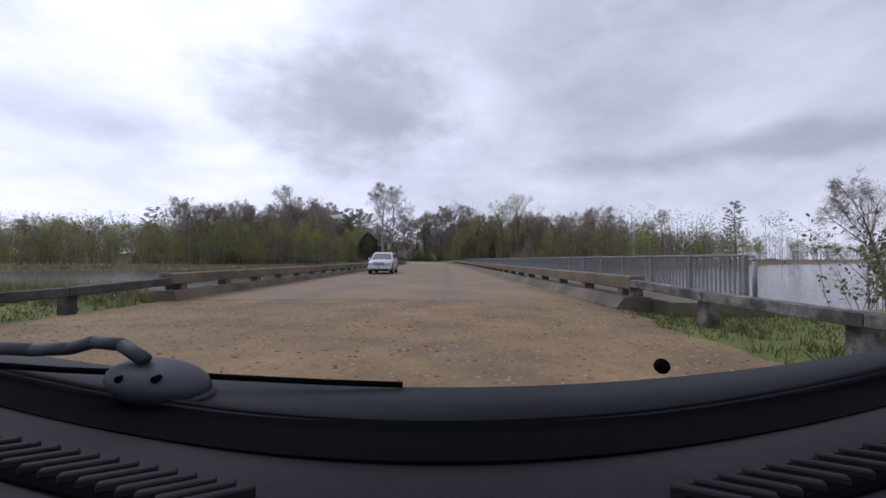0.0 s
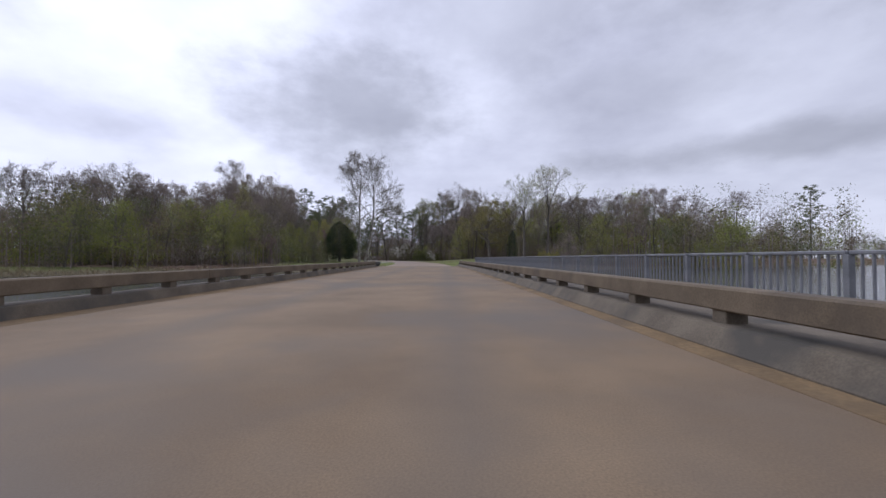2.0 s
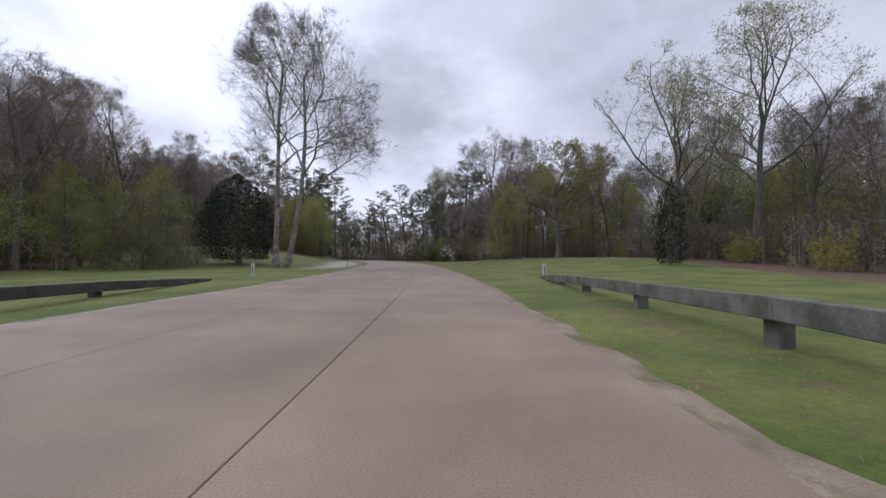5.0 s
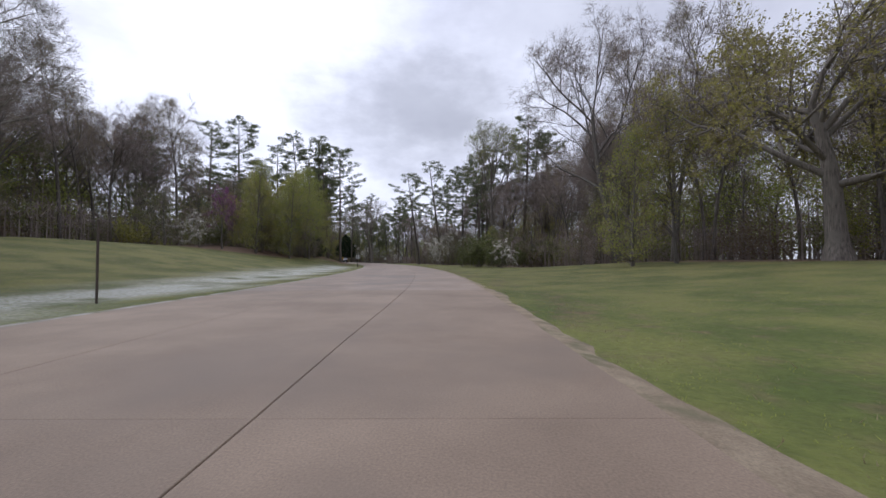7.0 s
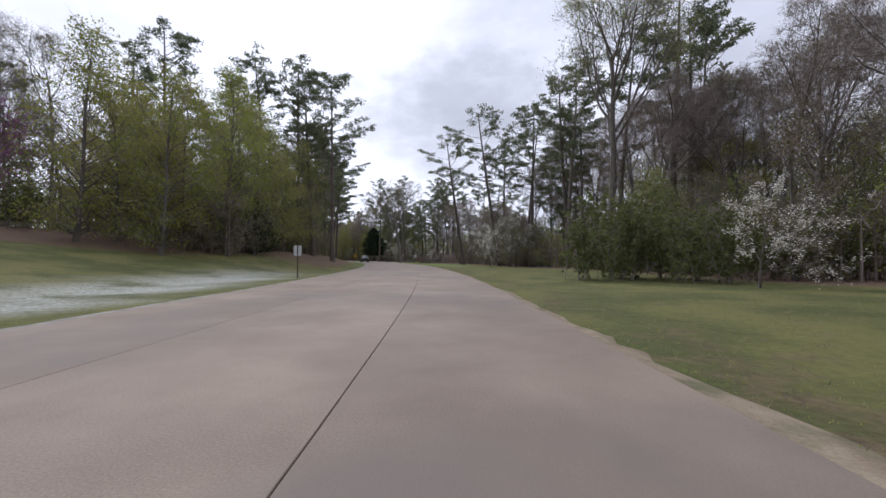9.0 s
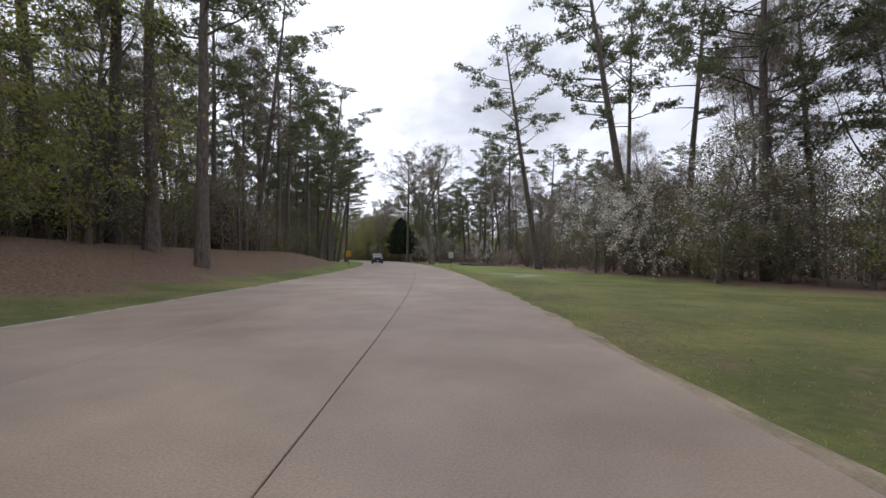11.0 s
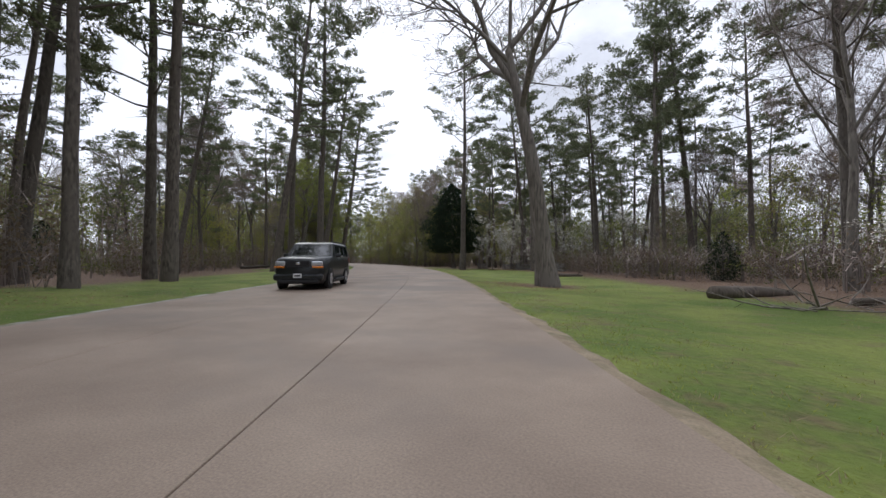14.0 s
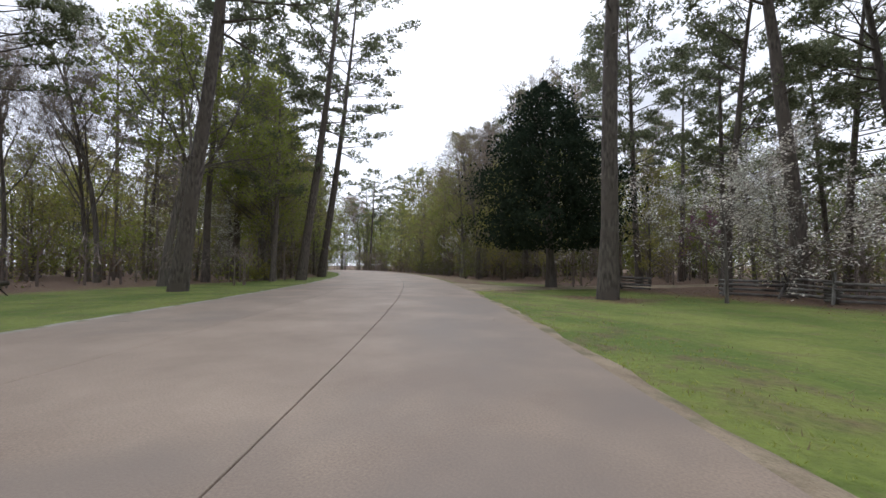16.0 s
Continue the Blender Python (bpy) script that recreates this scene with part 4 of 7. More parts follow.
kind_of("edge", "young_tree", "trunk", [
    recipe(leafy, 135, 7, 2.4, "bush", 3400, 0.06, 0.06, 34, "deadleaf"), recipe(leafy, 136, 6, 2.2, "twig", 3000, 0.055, 0.06, 28, "deadleaf"),
    recipe(leafy, 137, 8, 2.4, "deadleaf", 3400, 0.06, 0.08, 34, "bush"), recipe(leafy, 138, 5, 2.2, "spring", 3000, 0.055, 0.06, 26, "bush"),
    recipe(leafy, 139, 9, 2.6, "bush", 3600, 0.06, 0.08, 36, "twig")],
    "dense young tree in dull leaf at the forest edge", "tree", "forest edge trees")
kind_of("pine", "pine_tree", "trunk", [
    recipe(pine, 141, 28, 0.34, 0.5, 0.03, 32), recipe(pine, 142, 31, 0.38, 0.46, 0.06, 36), recipe(pine, 143, 26, 0.28, 0.56, -0.04, 28), recipe(pine, 144, 27, 0.31, 0.36, 0.02, 40),
    recipe(pine, 145, 29, 0.38, 0.44, 0.13, 32, 0, 1.2),
    recipe(pine, 146, 21, 0.25, 0.28, 0.05, 40, 0, 1.15), recipe(pine, 147, 23, 0.27, 0.32, -0.05, 40, 0, 1.15)],
    "tall loblolly pine with bare lower trunk and open crown", "tree", "pines")
kind_of("cedar", "cedar_tree", "trunk", [
    recipe(evergreen, 151, 11.5, 4.6, "cedar", 34000, 0.075, 0.08, 0.38, 0.16, 0.7), recipe(evergreen, 152, 12.5, 3.3, "cedar", 15000, 0.12, 0.24, 0.2, 0.38, 0.8),
    recipe(evergreen, 155, 14.5, 4.3, "cedar", 44000, 0.10, 0.2, 0.2, 0.45, 0.75),
    recipe(evergreen, 153, 7, 2.3, "cedar", 4500, 0.10, 0.05, 0.3, 0.35, 1.0)],
    "dense dark green evergreen at the edge of the grass", "tree", "evergreens")
kind_of("young_cedar", "cedar_tree", "trunk", [recipe(evergreen, 154, 6, 1.7, "cedar", 3600, 0.09, 0.05, 0.25, 0.45, 1.1)],
    "young dark evergreen among the undergrowth", "tree", "evergreens")
kind_of("dogwood", "dogwood_tree", "trunk", [
    recipe(broadleaf, 161, 6, 0.09, "bark_grey", "white", 3, 0.06, twigs=5, fork=0.22, limbs=11, spread=76, droop=0.04, limb_len=0.6, flat=0.6, twig_w=0.009),
    recipe(broadleaf, 162, 7.5, 0.1, "bark_grey", "white", 3, 0.065, twigs=5, fork=0.25, limbs=12, spread=72, droop=0.04, limb_len=0.55, flat=0.6, twig_w=0.009)],
    "small dogwood in white blossom at the wood's edge", "tree", "dogwoods")
kind_of("redbud", "redbud_tree", "trunk", [
    recipe(broadleaf, 171, 7, 0.1, "bark_grey", "pink", 2, 0.055, twigs=6, fork=0.2, limbs=10, spread=52, twig_w=0.01)],
    "small redbud covered in purple-pink blossom", "tree", "redbuds")
kind_of("thicket", "thicket_bush", "stem", [
    recipe(thicket, 181, 3.6, 2.6, "bush", 730), recipe(thicket, 182, 3.0, 2.8, "deadleaf", 730), recipe(thicket, 183, 5.0, 2.4, "bush", 730), recipe(thicket, 184, 4.4, 2.6, "deadleaf", 730)],
    "tangled brown undergrowth thicket at the forest edge", "bush", "undergrowth")
kind_of("greenbush", "green_bush", "stem", [
    recipe(thicket, 191, 4.2, 2.2, "bush", 3000, 30, 0.1), recipe(thicket, 192, 3.4, 2.0, "yellow", 1800, 22, 0.1)],
    "leafy bright green bush at the forest edge", "bush", "bushes")
# lighter makes of the same trees for the far woods
kind_of("far_bare", "bare_tree", "trunk", [
    recipe(domed, 201, 19, 5.0, 0.25, "bark_grey", fork=0.25, low=0.18, limbs=8, leaf="russet", leaves=1, leaf_size=0.05, counts=(5, 5, 4), fine=4, twig_w=0.022),
    recipe(domed, 202, 20, 5.4, 0.25, "bark_grey", fork=0.25, low=0.18, limbs=8, leaf="catkin", leaves=1, leaf_size=0.06, counts=(5, 5, 4), fine=4, twig_w=0.022),
    recipe(domed, 203, 18, 5.0, 0.25, "bark_grey", fork=0.25, low=0.18, limbs=9, counts=(6, 5, 4), fine=5, twig_w=0.022)],
    "leafless tree in the far woods across the inlet", "tree", "far woodland trees")
kind_of("far_green", "budding_tree", "trunk", [
    recipe(leafy, 211, 14, 5.2, "spring", 4200, 0.12, 0.1, 52), recipe(leafy, 212, 15, 5.4, "bush", 4200, 0.12, 0.1, 52, "yellow"), recipe(leafy, 213, 13, 5.2, "catkin", 4200, 0.12, 0.1, 52, "spring")],
    "tree in thin spring leaf in the far woods", "tree", "far woodland trees")
kind_of("far_pine", "pine_tree", "trunk", [recipe(pine, 221, 22, 0.25, 0.42, 0.0, 26, 1, 1.15), recipe(pine, 222, 20, 0.25, 0.46, 0.0, 24, 1, 1.15)],
    "dark pine rising over the far woods", "tree", "far woodland trees")


def singled_out():
    """Trees that stand out one by one, each at its place."""
    planted("sycamore", -22.9, 146.9, 1.05, 40, 0, "bare pale-barked sycamore standing beside its twin on the grass")
    planted("sycamore", -21.3, 146.1, 1.0, -8, 1, "leaning pale-barked sycamore beside its twin on the grass", wide=1.08)
    planted("sycamore", -32.8, 160.2, 0.62, -30, 1, "slender pale sycamore behind the lawn")
    planted("cedar", -28.9, 149.7, 1.0, 0, 0, "dark round evergreen with low skirts beside the sycamores")
    planted("oak", 14.4, 171.5, 1.0, 30, 0)
    planted("bare", -67.0, 168.0, 1.35, 0, 0, "tall round-crowned bare tree behind the inlet shore")
    planted("bare", -39.0, 134.0, 1.0, 80, 2, "bare-crowned tree over the inlet shore")
    planted("bare", -86.0, 172.0, 1.15, 140, 2)
    planted("bare", -121.0, 177.0, 1.2, 200, 0)
    for i, (x, y) in enumerate(((-71.4, 209.5), (-71.3, 215.7), (-71.0, 204.0), (-78.0, 208.0), (-66.0, 200.0), (-62.5, 193.0), (-80.0, 216.0), (-60.5, 203.0))):
        planted("bare", x, y, 1.12 - 0.06 * (i % 3), 55 * i, (0, 1, 2)[i % 3])
    planted("bare", 64.0, 172.0, 1.2, 250, 2)
    planted("bare", 88.0, 162.0, 0.95, 20, 0)
    planted("pine", 145.0, 200.0, 1.05, 90, 3)
    planted("pine", -45.4, 234.7, 1.0, 20, 3)
    planted("pine", -48.2, 234.0, 0.98, 150, 0)
    planted("pine", -50.3, 233.4, 1.04, 120, 3)
    planted("pine", -53.8, 232.0, 1.0, 220, 0)
    planted("pine", 0.2, 231.0, 1.0, 60, 0)
    planted("tulip", -8.8, 224.0, 1.0, 40, 0)
    planted("bare", 10.0, 199.0, 1.2, 10, 1, "tall bare tree with hanging vines at the lawn edge")
    planted("cedar", 34.0, 166.0, 1.1, 0, 1)
    planted("cedar", 16.4, 138.8, 1.15, 50, 3, wide=0.5)
    planted("green_oak", 20.5, 145.0, 1.0, 70, 0)
    planted("green_oak", 26.0, 142.0, 1.1, 250, 0)
    planted("spring", 4.5, 178.0, 0.72, 0, 3, "small yellow-green tree at the edge of the lawn")
    planted("spring", 8.2, 179.0, 0.7, 0, 2)
    planted("spring", 20.5, 176.0, 0.62, 40, 3)
    planted("spring", 25.0, 172.0, 0.7, 40, 2)
    planted("oak", 6.5, 190.0, 1.05, 210, 1, "large bare-limbed oak with a pale trunk base")
    planted("pine", *at(258, 24)[:2], 1.0, 10, 0)
    planted("pine", -75.4, 226.9, 1.0, 50, 1)
    planted("pine", -65.1, 224.7, 1.12, 90, 3)
    planted("redbud", -48.6, 198.5, 1.45, 0, 0)
    planted("redbud", -36.5, 122.5, 0.95, 0, 0, "redbud in purple bloom on the far shore of the inlet")
    planted("greenbush", -37.6, 118.5, 0.75, 0, 1, "yellow-green bush at the water's edge")
    planted("dogwood", -47.1, 192.2, 0.75, 0, 0)
    planted("pine", -33.8, 270.9, 1.0, 206, 4, "leaning loblolly pine at the edge of the verge")
    planted("dogwood", -27.0, 259.8, 1.05, 40, 1)
    planted("dogwood", -24.5, 255.0, 1.0, 80, 0)
    planted("dogwood", -6.3, 201.0, 0.62, 80, 0)
    planted("crooked", -37.2, 283.5, 1.0, 208, 0)
    planted("greenbush", -11.5, 206.0, 1.15, 0, 0)
    planted("greenbush", -9.0, 207.5, 1.35, 70, 0)
    planted("edge", -10.2, 207.8, 0.75, 20, 3)
    planted("edge", -6.8, 206.5, 0.8, 120, 0)
    planted("spring", -7.8, 209.5, 0.42, 120, 3)
    planted("greenbush", -7.0, 204.5, 0.95, 160, 0)
    for i, (x, y) in enumerate(((-36.7, 140.5), (-32.7, 139.9), (-33.2, 142.9), (-35.0, 145.9), (-37.5, 137.0), (-39.5, 143.0), (-41.0, 139.0), (-38.5, 147.5))):
        planted("edge" if i % 2 else "spring", x, y, (1.0 + 0.1 * (i % 3)) if i % 2 else 0.55 + 0.06 * (i % 3), 60 * i, (3, 0, 3, 4)[i % 4])
    for i, (x, y) in enumerate(((-34.0, 138.5), (-35.2, 143.6), (-31.6, 144.5), (-38.0, 141.0), (-33.5, 147.0), (-30.5, 141.0))):
        planted("thicket", x, y, 0.7 + 0.1 * (i % 3), 70 * i, 2 * i)
    planted("pine", -24.0, 264.5, 1.0, 70, 2)
    planted("hardwood", -58.5, 294.6, 1.05, 212, 0, "thick-trunked bare hardwood on the grass close to the road")
    planted("pine", -78.9, 323.5, 1.0, 10, 1)
    planted("cedar", -84.5, 331.0, 1.0, 10, 2, "ragged dark cedar with a bare lower trunk by the road")
    for i, (x, y) in enumerate(((-95.2, 312.9), (-103.6, 324.7), (-86.3, 304.3), (-88.2, 300.2), (-92.0, 305.1), (-72.1, 330.6), (-68.7, 324.1), (-110.6, 331.6))):
        planted("pine", x, y, 0.95 + 0.03 * (i % 4), 35 if i < 5 or i == 7 else 200, (4, 4, 1, 4, 1, 0, 1, 4)[i])
    planted("redbud", -77.0, 346.0, 1.0, 0, 0)
    planted("dogwood", -74.8, 324.7, 0.72, 30, 1, "slender dogwood with sparse blossom by the rail fence")
    for i, (s, d) in enumerate(((338, 17), (342, 20), (335, 20.5), (349, 15), (356, -17))):
        planted("dogwood", *at(s, d)[:2], 1.1 + 0.1 * (i % 2), 60 * i, i)
    planted("dogwood", -66.0, 338.0, 0.95, 0, 1)
    planted("dogwood", -60.0, 329.0, 1.0, 0, 1)
    planted("dogwood", -46.3, 289.3, 0.62, 0, 0)
    for i, (s, d) in enumerate(((250, 16), (256, 18), (245.5, 17))):
        planted("dogwood", *at(s, d)[:2], 1.1 + 0.12 * (i % 3), 50 * i, i)
    for i, (s, d) in enumerate(((253, 17), (248, 18), (259, 17), (244, 15.5))):
        planted("edge", *at(s, d)[:2], 1.1 + 0.1 * (i % 2), 50 * i, (0, 3, 4, 0)[i])
    planted("green_oak", *at(346, -14.5)[:2], 1.0, 20, 1)
    planted("green_oak", *at(357, -12)[:2], 0.85, 120, 1)
    for i, (s, d) in enumerate(((342, 17), (351, 18), (338, 22.5), (355, 25), (344, 27), (334, 26), (348, 31))):
        planted("pine", *at(s, d)[:2], 0.9 + 0.06 * (i % 3), 80 * i, 5 + i % 2)
    for i, (s, d) in enumerate(((214, -19), (221, -17.5), (229, -17), (236, -16.5), (217, -24), (243, -16))):
        planted("spring", *at(s, d)[:2], 0.85 + 0.07 * (i % 3), 80 * i, (3, 0, 3, 1, 1, 3)[i])


def wood_band(s0, s1, d0, d1, count, mix, seed, min_gap=2.2, size=(0.75, 1.1)):
    """Trees scattered over a stretch of the wood beside the road."""
    r = random.Random(seed)
    put = []
    keys, weights = zip(*mix)
    for _ in range(count * 6):
        if len(put) >= count:
            break
        s, d = r.uniform(s0, s1), r.uniform(d0, d1)
        p = at(s, d)
        if any((p.x - q.x) ** 2 + (p.y - q.y) ** 2 < min_gap ** 2 for q in put):
            continue
        put.append(p)
        planted(r.choices(keys, weights)[0], p.x, p.y, r.uniform(*size), r.uniform(0, 360), r.randrange(12))


def far_bank(x0, y0, x1, y1, depth, count, seed, mix=(("far_bare", 5), ("far_green", 5), ("far_pine", 1))):
    r = random.Random(seed)
    keys, weights = zip(*mix)
    nx, ny = -(y1 - y0), x1 - x0
    q = math.hypot(nx, ny)
    for i in range(count):
        f, g = (i + r.random()) / count, r.random() * depth
        x, y = x0 + (x1 - x0) * f + nx / q * g, y0 + (y1 - y0) * f + ny / q * g
        planted(r.choices(keys, weights)[0], x, y, r.uniform(0.5, 0.85), r.uniform(0, 360), r.randrange(12))


singled_out()
UNDERWOOD = (("thicket", 5), ("edge", 3), ("greenbush", 1))
FAR_MIXED = (("far_bare", 4), ("far_green", 5), ("far_pine", 2))
FAR_PINE = (("far_bare", 4), ("far_green", 1), ("far_pine", 5))
TALL = (("pine", 9), ("bare", 2), ("spring", 1))
wood_band(108, 150, -52, -34, 12, (("bare", 5), ("spring", 4)), 1, 3, (0.6, 0.85))
wood_band(108, 150, -80, -48, 18, (("far_bare", 6), ("far_green", 3)), 51, 3, (0.8, 1.05))
wood_band(150, 215, -58, -40, 30, (("bare", 6), ("spring", 1)), 2, 2.5, (0.8, 1.1))
wood_band(150, 215, -75, -50, 18, FAR_MIXED, 52, 2.5, (0.7, 0.95))
wood_band(215, 250, -38, -24, 14, (("pine", 3), ("spring", 4), ("bare", 3)), 3, 2.2, (0.55, 0.78))
wood_band(215, 250, -56, -34, 12, FAR_PINE, 53, 2.2, (0.75, 0.95))
wood_band(250, 300, -32, -16, 16, (("pine", 3), ("bare", 4), ("spring", 1)), 4, 2.6, (0.7, 1.0))
wood_band(250, 300, -50, -28, 18, FAR_PINE, 54, 2.2, (0.8, 1.1))
wood_band(300, 350, -40, -17, 14, TALL, 5, 3.5, (0.65, 0.95))
wood_band(300, 400, -60, -38, 22, FAR_PINE, 55, 2.2, (0.8, 1.1))
wood_band(120, 170, 30, 45, 16, (("bare", 6), ("spring", 3)), 6, 3, (0.65, 0.9))
wood_band(120, 170, 42, 70, 20, (("far_bare", 5), ("far_green", 4)), 56, 2.5, (0.85, 1.1))
wood_band(176, 215, 22, 36, 20, (("bare", 8), ("spring", 1)), 7)
wood_band(170, 215, 34, 60, 18, FAR_MIXED, 57, 2.2, (1.0, 1.3))
wood_band(215, 252, 19, 34, 20, (("bare", 6), ("spring", 1), ("pine", 3)), 8)
wood_band(254, 284, 19, 32, 18, (("bare", 6), ("spring", 2)), 14, 2.0, (0.42, 0.62))
wood_band(215, 255, 32, 55, 16, FAR_MIXED, 58, 2.2, (1.0, 1.3))
wood_band(255, 292, 32, 55, 14, (("far_bare", 5), ("far_green", 2)), 60, 2.2, (0.5, 0.68))
wood_band(298, 350, 17, 38, 15, (("pine", 6), ("bare", 2)), 9, 3.2, (0.7, 1.0))
wood_band(285, 345, 34, 58, 24, FAR_PINE, 59, 2.2, (0.8, 1.1))
wood_band(345, 385, 13, 40, 18, (("spring", 5), ("bare", 4), ("pine", 2)), 10, 2.2, (0.7, 0.95))
wood_band(350, 385, -40, -13, 18, (("spring", 4), ("bare", 3), ("pine", 3)), 11, 2.2, (0.75, 1.0))
wood_band(365, 437, 10, 45, 40, (("far_green", 6), ("far_bare", 3), ("far_pine", 3)), 12, 2.2, (1.1, 1.5))
wood_band(385, 436, -40, -12, 14, (("far_green", 5), ("far_bare", 3), ("far_pine", 4)), 13, 2.2, (1.1, 1.5))
wood_band(352, 385, -16, -9.5, 12, (("spring", 5), ("pine", 4), ("bare", 2)), 16, 2.4, (0.75, 1.0))
wood_band(385, 434, -18, -9.5, 14, (("far_green", 5), ("far_pine", 4), ("far_bare", 2)), 17, 2.4, (1.0, 1.4))
wood_band(358, 400, 7, 14, 14, (("spring", 6), ("bare", 2), ("dogwood", 1)), 18, 2.2, (0.7, 0.95))
wood_band(352, 400, -13, -9.5, 16, UNDERWOOD, 19, 1.6, (0.5, 0.8))
wood_band(358, 400, 6.5, 11, 18, UNDERWOOD, 20, 1.6, (0.5, 0.8))
for i, (s, d) in enumerate(((213, -24), (219, -20), (226, -19), (232, -21), (238, -18), (224, -26))):
    p = at(s, d)
    planted("spring", p.x, p.y, 0.95 + 0.05 * (i % 3), 50 * i, (3, 1, 3, 0, 3, 1)[i])
for i, (s, d) in enumerate(((228, 23), (223, 26), (233, 19.5), (246, 20))):
    p = at(s, d)
    planted("pine", p.x, p.y, 0.95 + 0.04 * (i % 3), 70 * i, i)
for i, (s, d) in enumerate(((262, -19), (269, -18), (276, -17), (282, -17.5), (288, -15.5), (293, -14.5), (299, -13.4), (306, -13.8))):
    planted("pine", *at(s, d)[:2], 0.9 + 0.05 * (i % 3), turn(s) + (0 if i % 2 else 20), (3, 4, 3, 1)[i % 4])
planted("pine", *at(255, 17.5)[:2], 1.0, turn(255) + 175, 4, "leaning loblolly pine rising out of the undergrowth")
for i, (s, d) in enumerate(((277, -19.5), (273, -26))):
    planted("pine", *at(s, d)[:2], 0.95 + 0.05 * (i % 3), 75 * i, (6, 5, 3)[i % 3])
for i, (s, d) in enumerate(((295, -18), (303, -19), (308, -16), (301, -25))):
    planted("pine", *at(s, d)[:2], 0.95 + 0.05 * (i % 3), 75 * i, (6, 0, 3, 1)[i % 4])
for i, (s, d) in enumerate(((361, 10), (368, 13), (374, 10.5), (381, 13), (389, 11), (396, 14), (378, 17), (366, 18))):
    planted("spring", *at(s, d)[:2], 0.85 + 0.08 * (i % 3), 75 * i, (1, 0, 1, 0)[i % 4])
UNDER = (("thicket", 4), ("edge", 6), ("greenbush", 1))
LOW = (("thicket", 8), ("edge", 2), ("young_cedar", 1))
wood_band(112, 150, -54, -35, 20, UNDER, 31)
wood_band(150, 205, -50, -41, 36, UNDER, 32)
wood_band(200, 220, -40, -28, 14, UNDER, 38)
wood_band(218, 300, -22, -15.5, 60, (("thicket", 3), ("edge", 7), ("young_cedar", 1)), 33, 1.6)
wood_band(300, 350, -34, -20, 26, LOW, 34, 1.8, (0.6, 0.9))
wood_band(120, 180, 27.5, 36, 34, UNDER, 35, 1.8)
wood_band(180, 290, 18, 25, 66, UNDER, 36, 1.6)
wood_band(290, 350, 18, 32, 34, LOW, 37, 1.8, (0.6, 0.9))
far_bank(-48, 130, -200, 152, -22, 50, 41)
far_bank(-28, 117, -112, 68, -26, 40, 44, (("far_bare", 3), ("far_green", 6), ("young_cedar", 1)))
far_bank(42, 138, 150, 198, 22, 40, 42)
far_bank(150, 203, 440, 380, 40, 36, 43, (("far_bare", 3), ("far_green", 3), ("far_pine", 4)))


# ---- the mass of the woods behind the nearer trees ----
def woods(name, label, places, seed, quads, size, mats, weights, low=0.0, twigs=0, category="woods"):
    """Crowns of leafy clumps over thin trunks, joined, for the depth of the forest. places: x, y, height, width."""
    r = np.random.RandomState(seed)
    V, F, M, base = [], [], [], 0
    for x, y, z, H, W in places:
        m = r.choice(len(mats), p=np.array(weights) / sum(weights))
        k = r.randint(6, 11)
        cz = low + (1 - low) * r.rand(k) ** 0.8
        wid = W * np.sqrt(np.clip(1.05 - np.abs(cz * 1.7 - 0.75), 0.12, 1))
        ang = r.rand(k) * 6.2832
        rad = wid * np.sqrt(r.rand(k)) * 0.8
        C = np.column_stack([np.cos(ang) * rad, np.sin(ang) * rad, cz * H])
        idx = r.randint(0, k, quads)
        P = C[idx] + np.clip(r.normal(0, 1, (quads, 3)), -1.6, 1.6) * np.array([W * 0.27, W * 0.27, H * 0.06])
        P[:, 2] = np.abs(P[:, 2])
        a = r.normal(0, 1, (quads, 3))
        a /= np.linalg.norm(a, axis=1)[:, None]
        b = np.cross(a, r.normal(0, 1, (quads, 3)))
        b /= np.linalg.norm(b, axis=1)[:, None]
        sz = size * r.uniform(0.5, 1.3, quads)[:, None]
        Q = np.stack([P - a * sz, P - b * sz * 0.7, P + a * sz], 1).reshape(-1, 3) + (x, y, z)
        V.append(Q)
        F += [(base + 3 * i, base + 3 * i + 1, base + 3 * i + 2) for i in range(quads)]
        M += [m] * quads
        base += 3 * quads
        # trunk and bare twigs
        t = 0.06 + 0.006 * H
        T = np.array([(-t, 0, -0.3), (t, 0, -0.3), (0, 0.02, H * 0.9), (0, -t, -0.3), (0, t, -0.3), (0.02, 0, H * 0.9)]) + (x, y, z)
        V.append(T)
        F += [(base, base + 1, base + 2), (base + 3, base + 4, base + 5)]
        M += [len(mats)] * 2
        base += 6
        for _ in range(twigs):
            p = np.array((r.normal(0, W * 0.35), r.normal(0, W * 0.35), H * r.uniform(0.5, 0.9)))
            d = np.array((r.normal(0, 0.7), r.normal(0, 0.7), 0.8)) * r.uniform(0.6, 1.6)
            e = np.array((r.normal(), r.normal(), 0)) * 0.02
            V.append(np.array([p - e, p + e, p + d]) + (x, y, z))
            F.append((base, base + 1, base + 2))
            M.append(len(mats))
            base += 3
    me = mesh_from(name, np.concatenate(V), F, [MAT[m] for m in mats] + [MAT["twig"]], M)
    tagged(link(name, me), label, category, kind="stuff")


def scatter(s0, s1, d0, d1, n, H, W, seed):
    r = random.Random(seed)
    out = []
    for _ in range(n):
        p = at(r.uniform(s0, s1), r.uniform(d0, d1))
        out.append((p.x, p.y, H * r.uniform(0.6, 1.15), W * r.uniform(0.7, 1.3)))
    return out


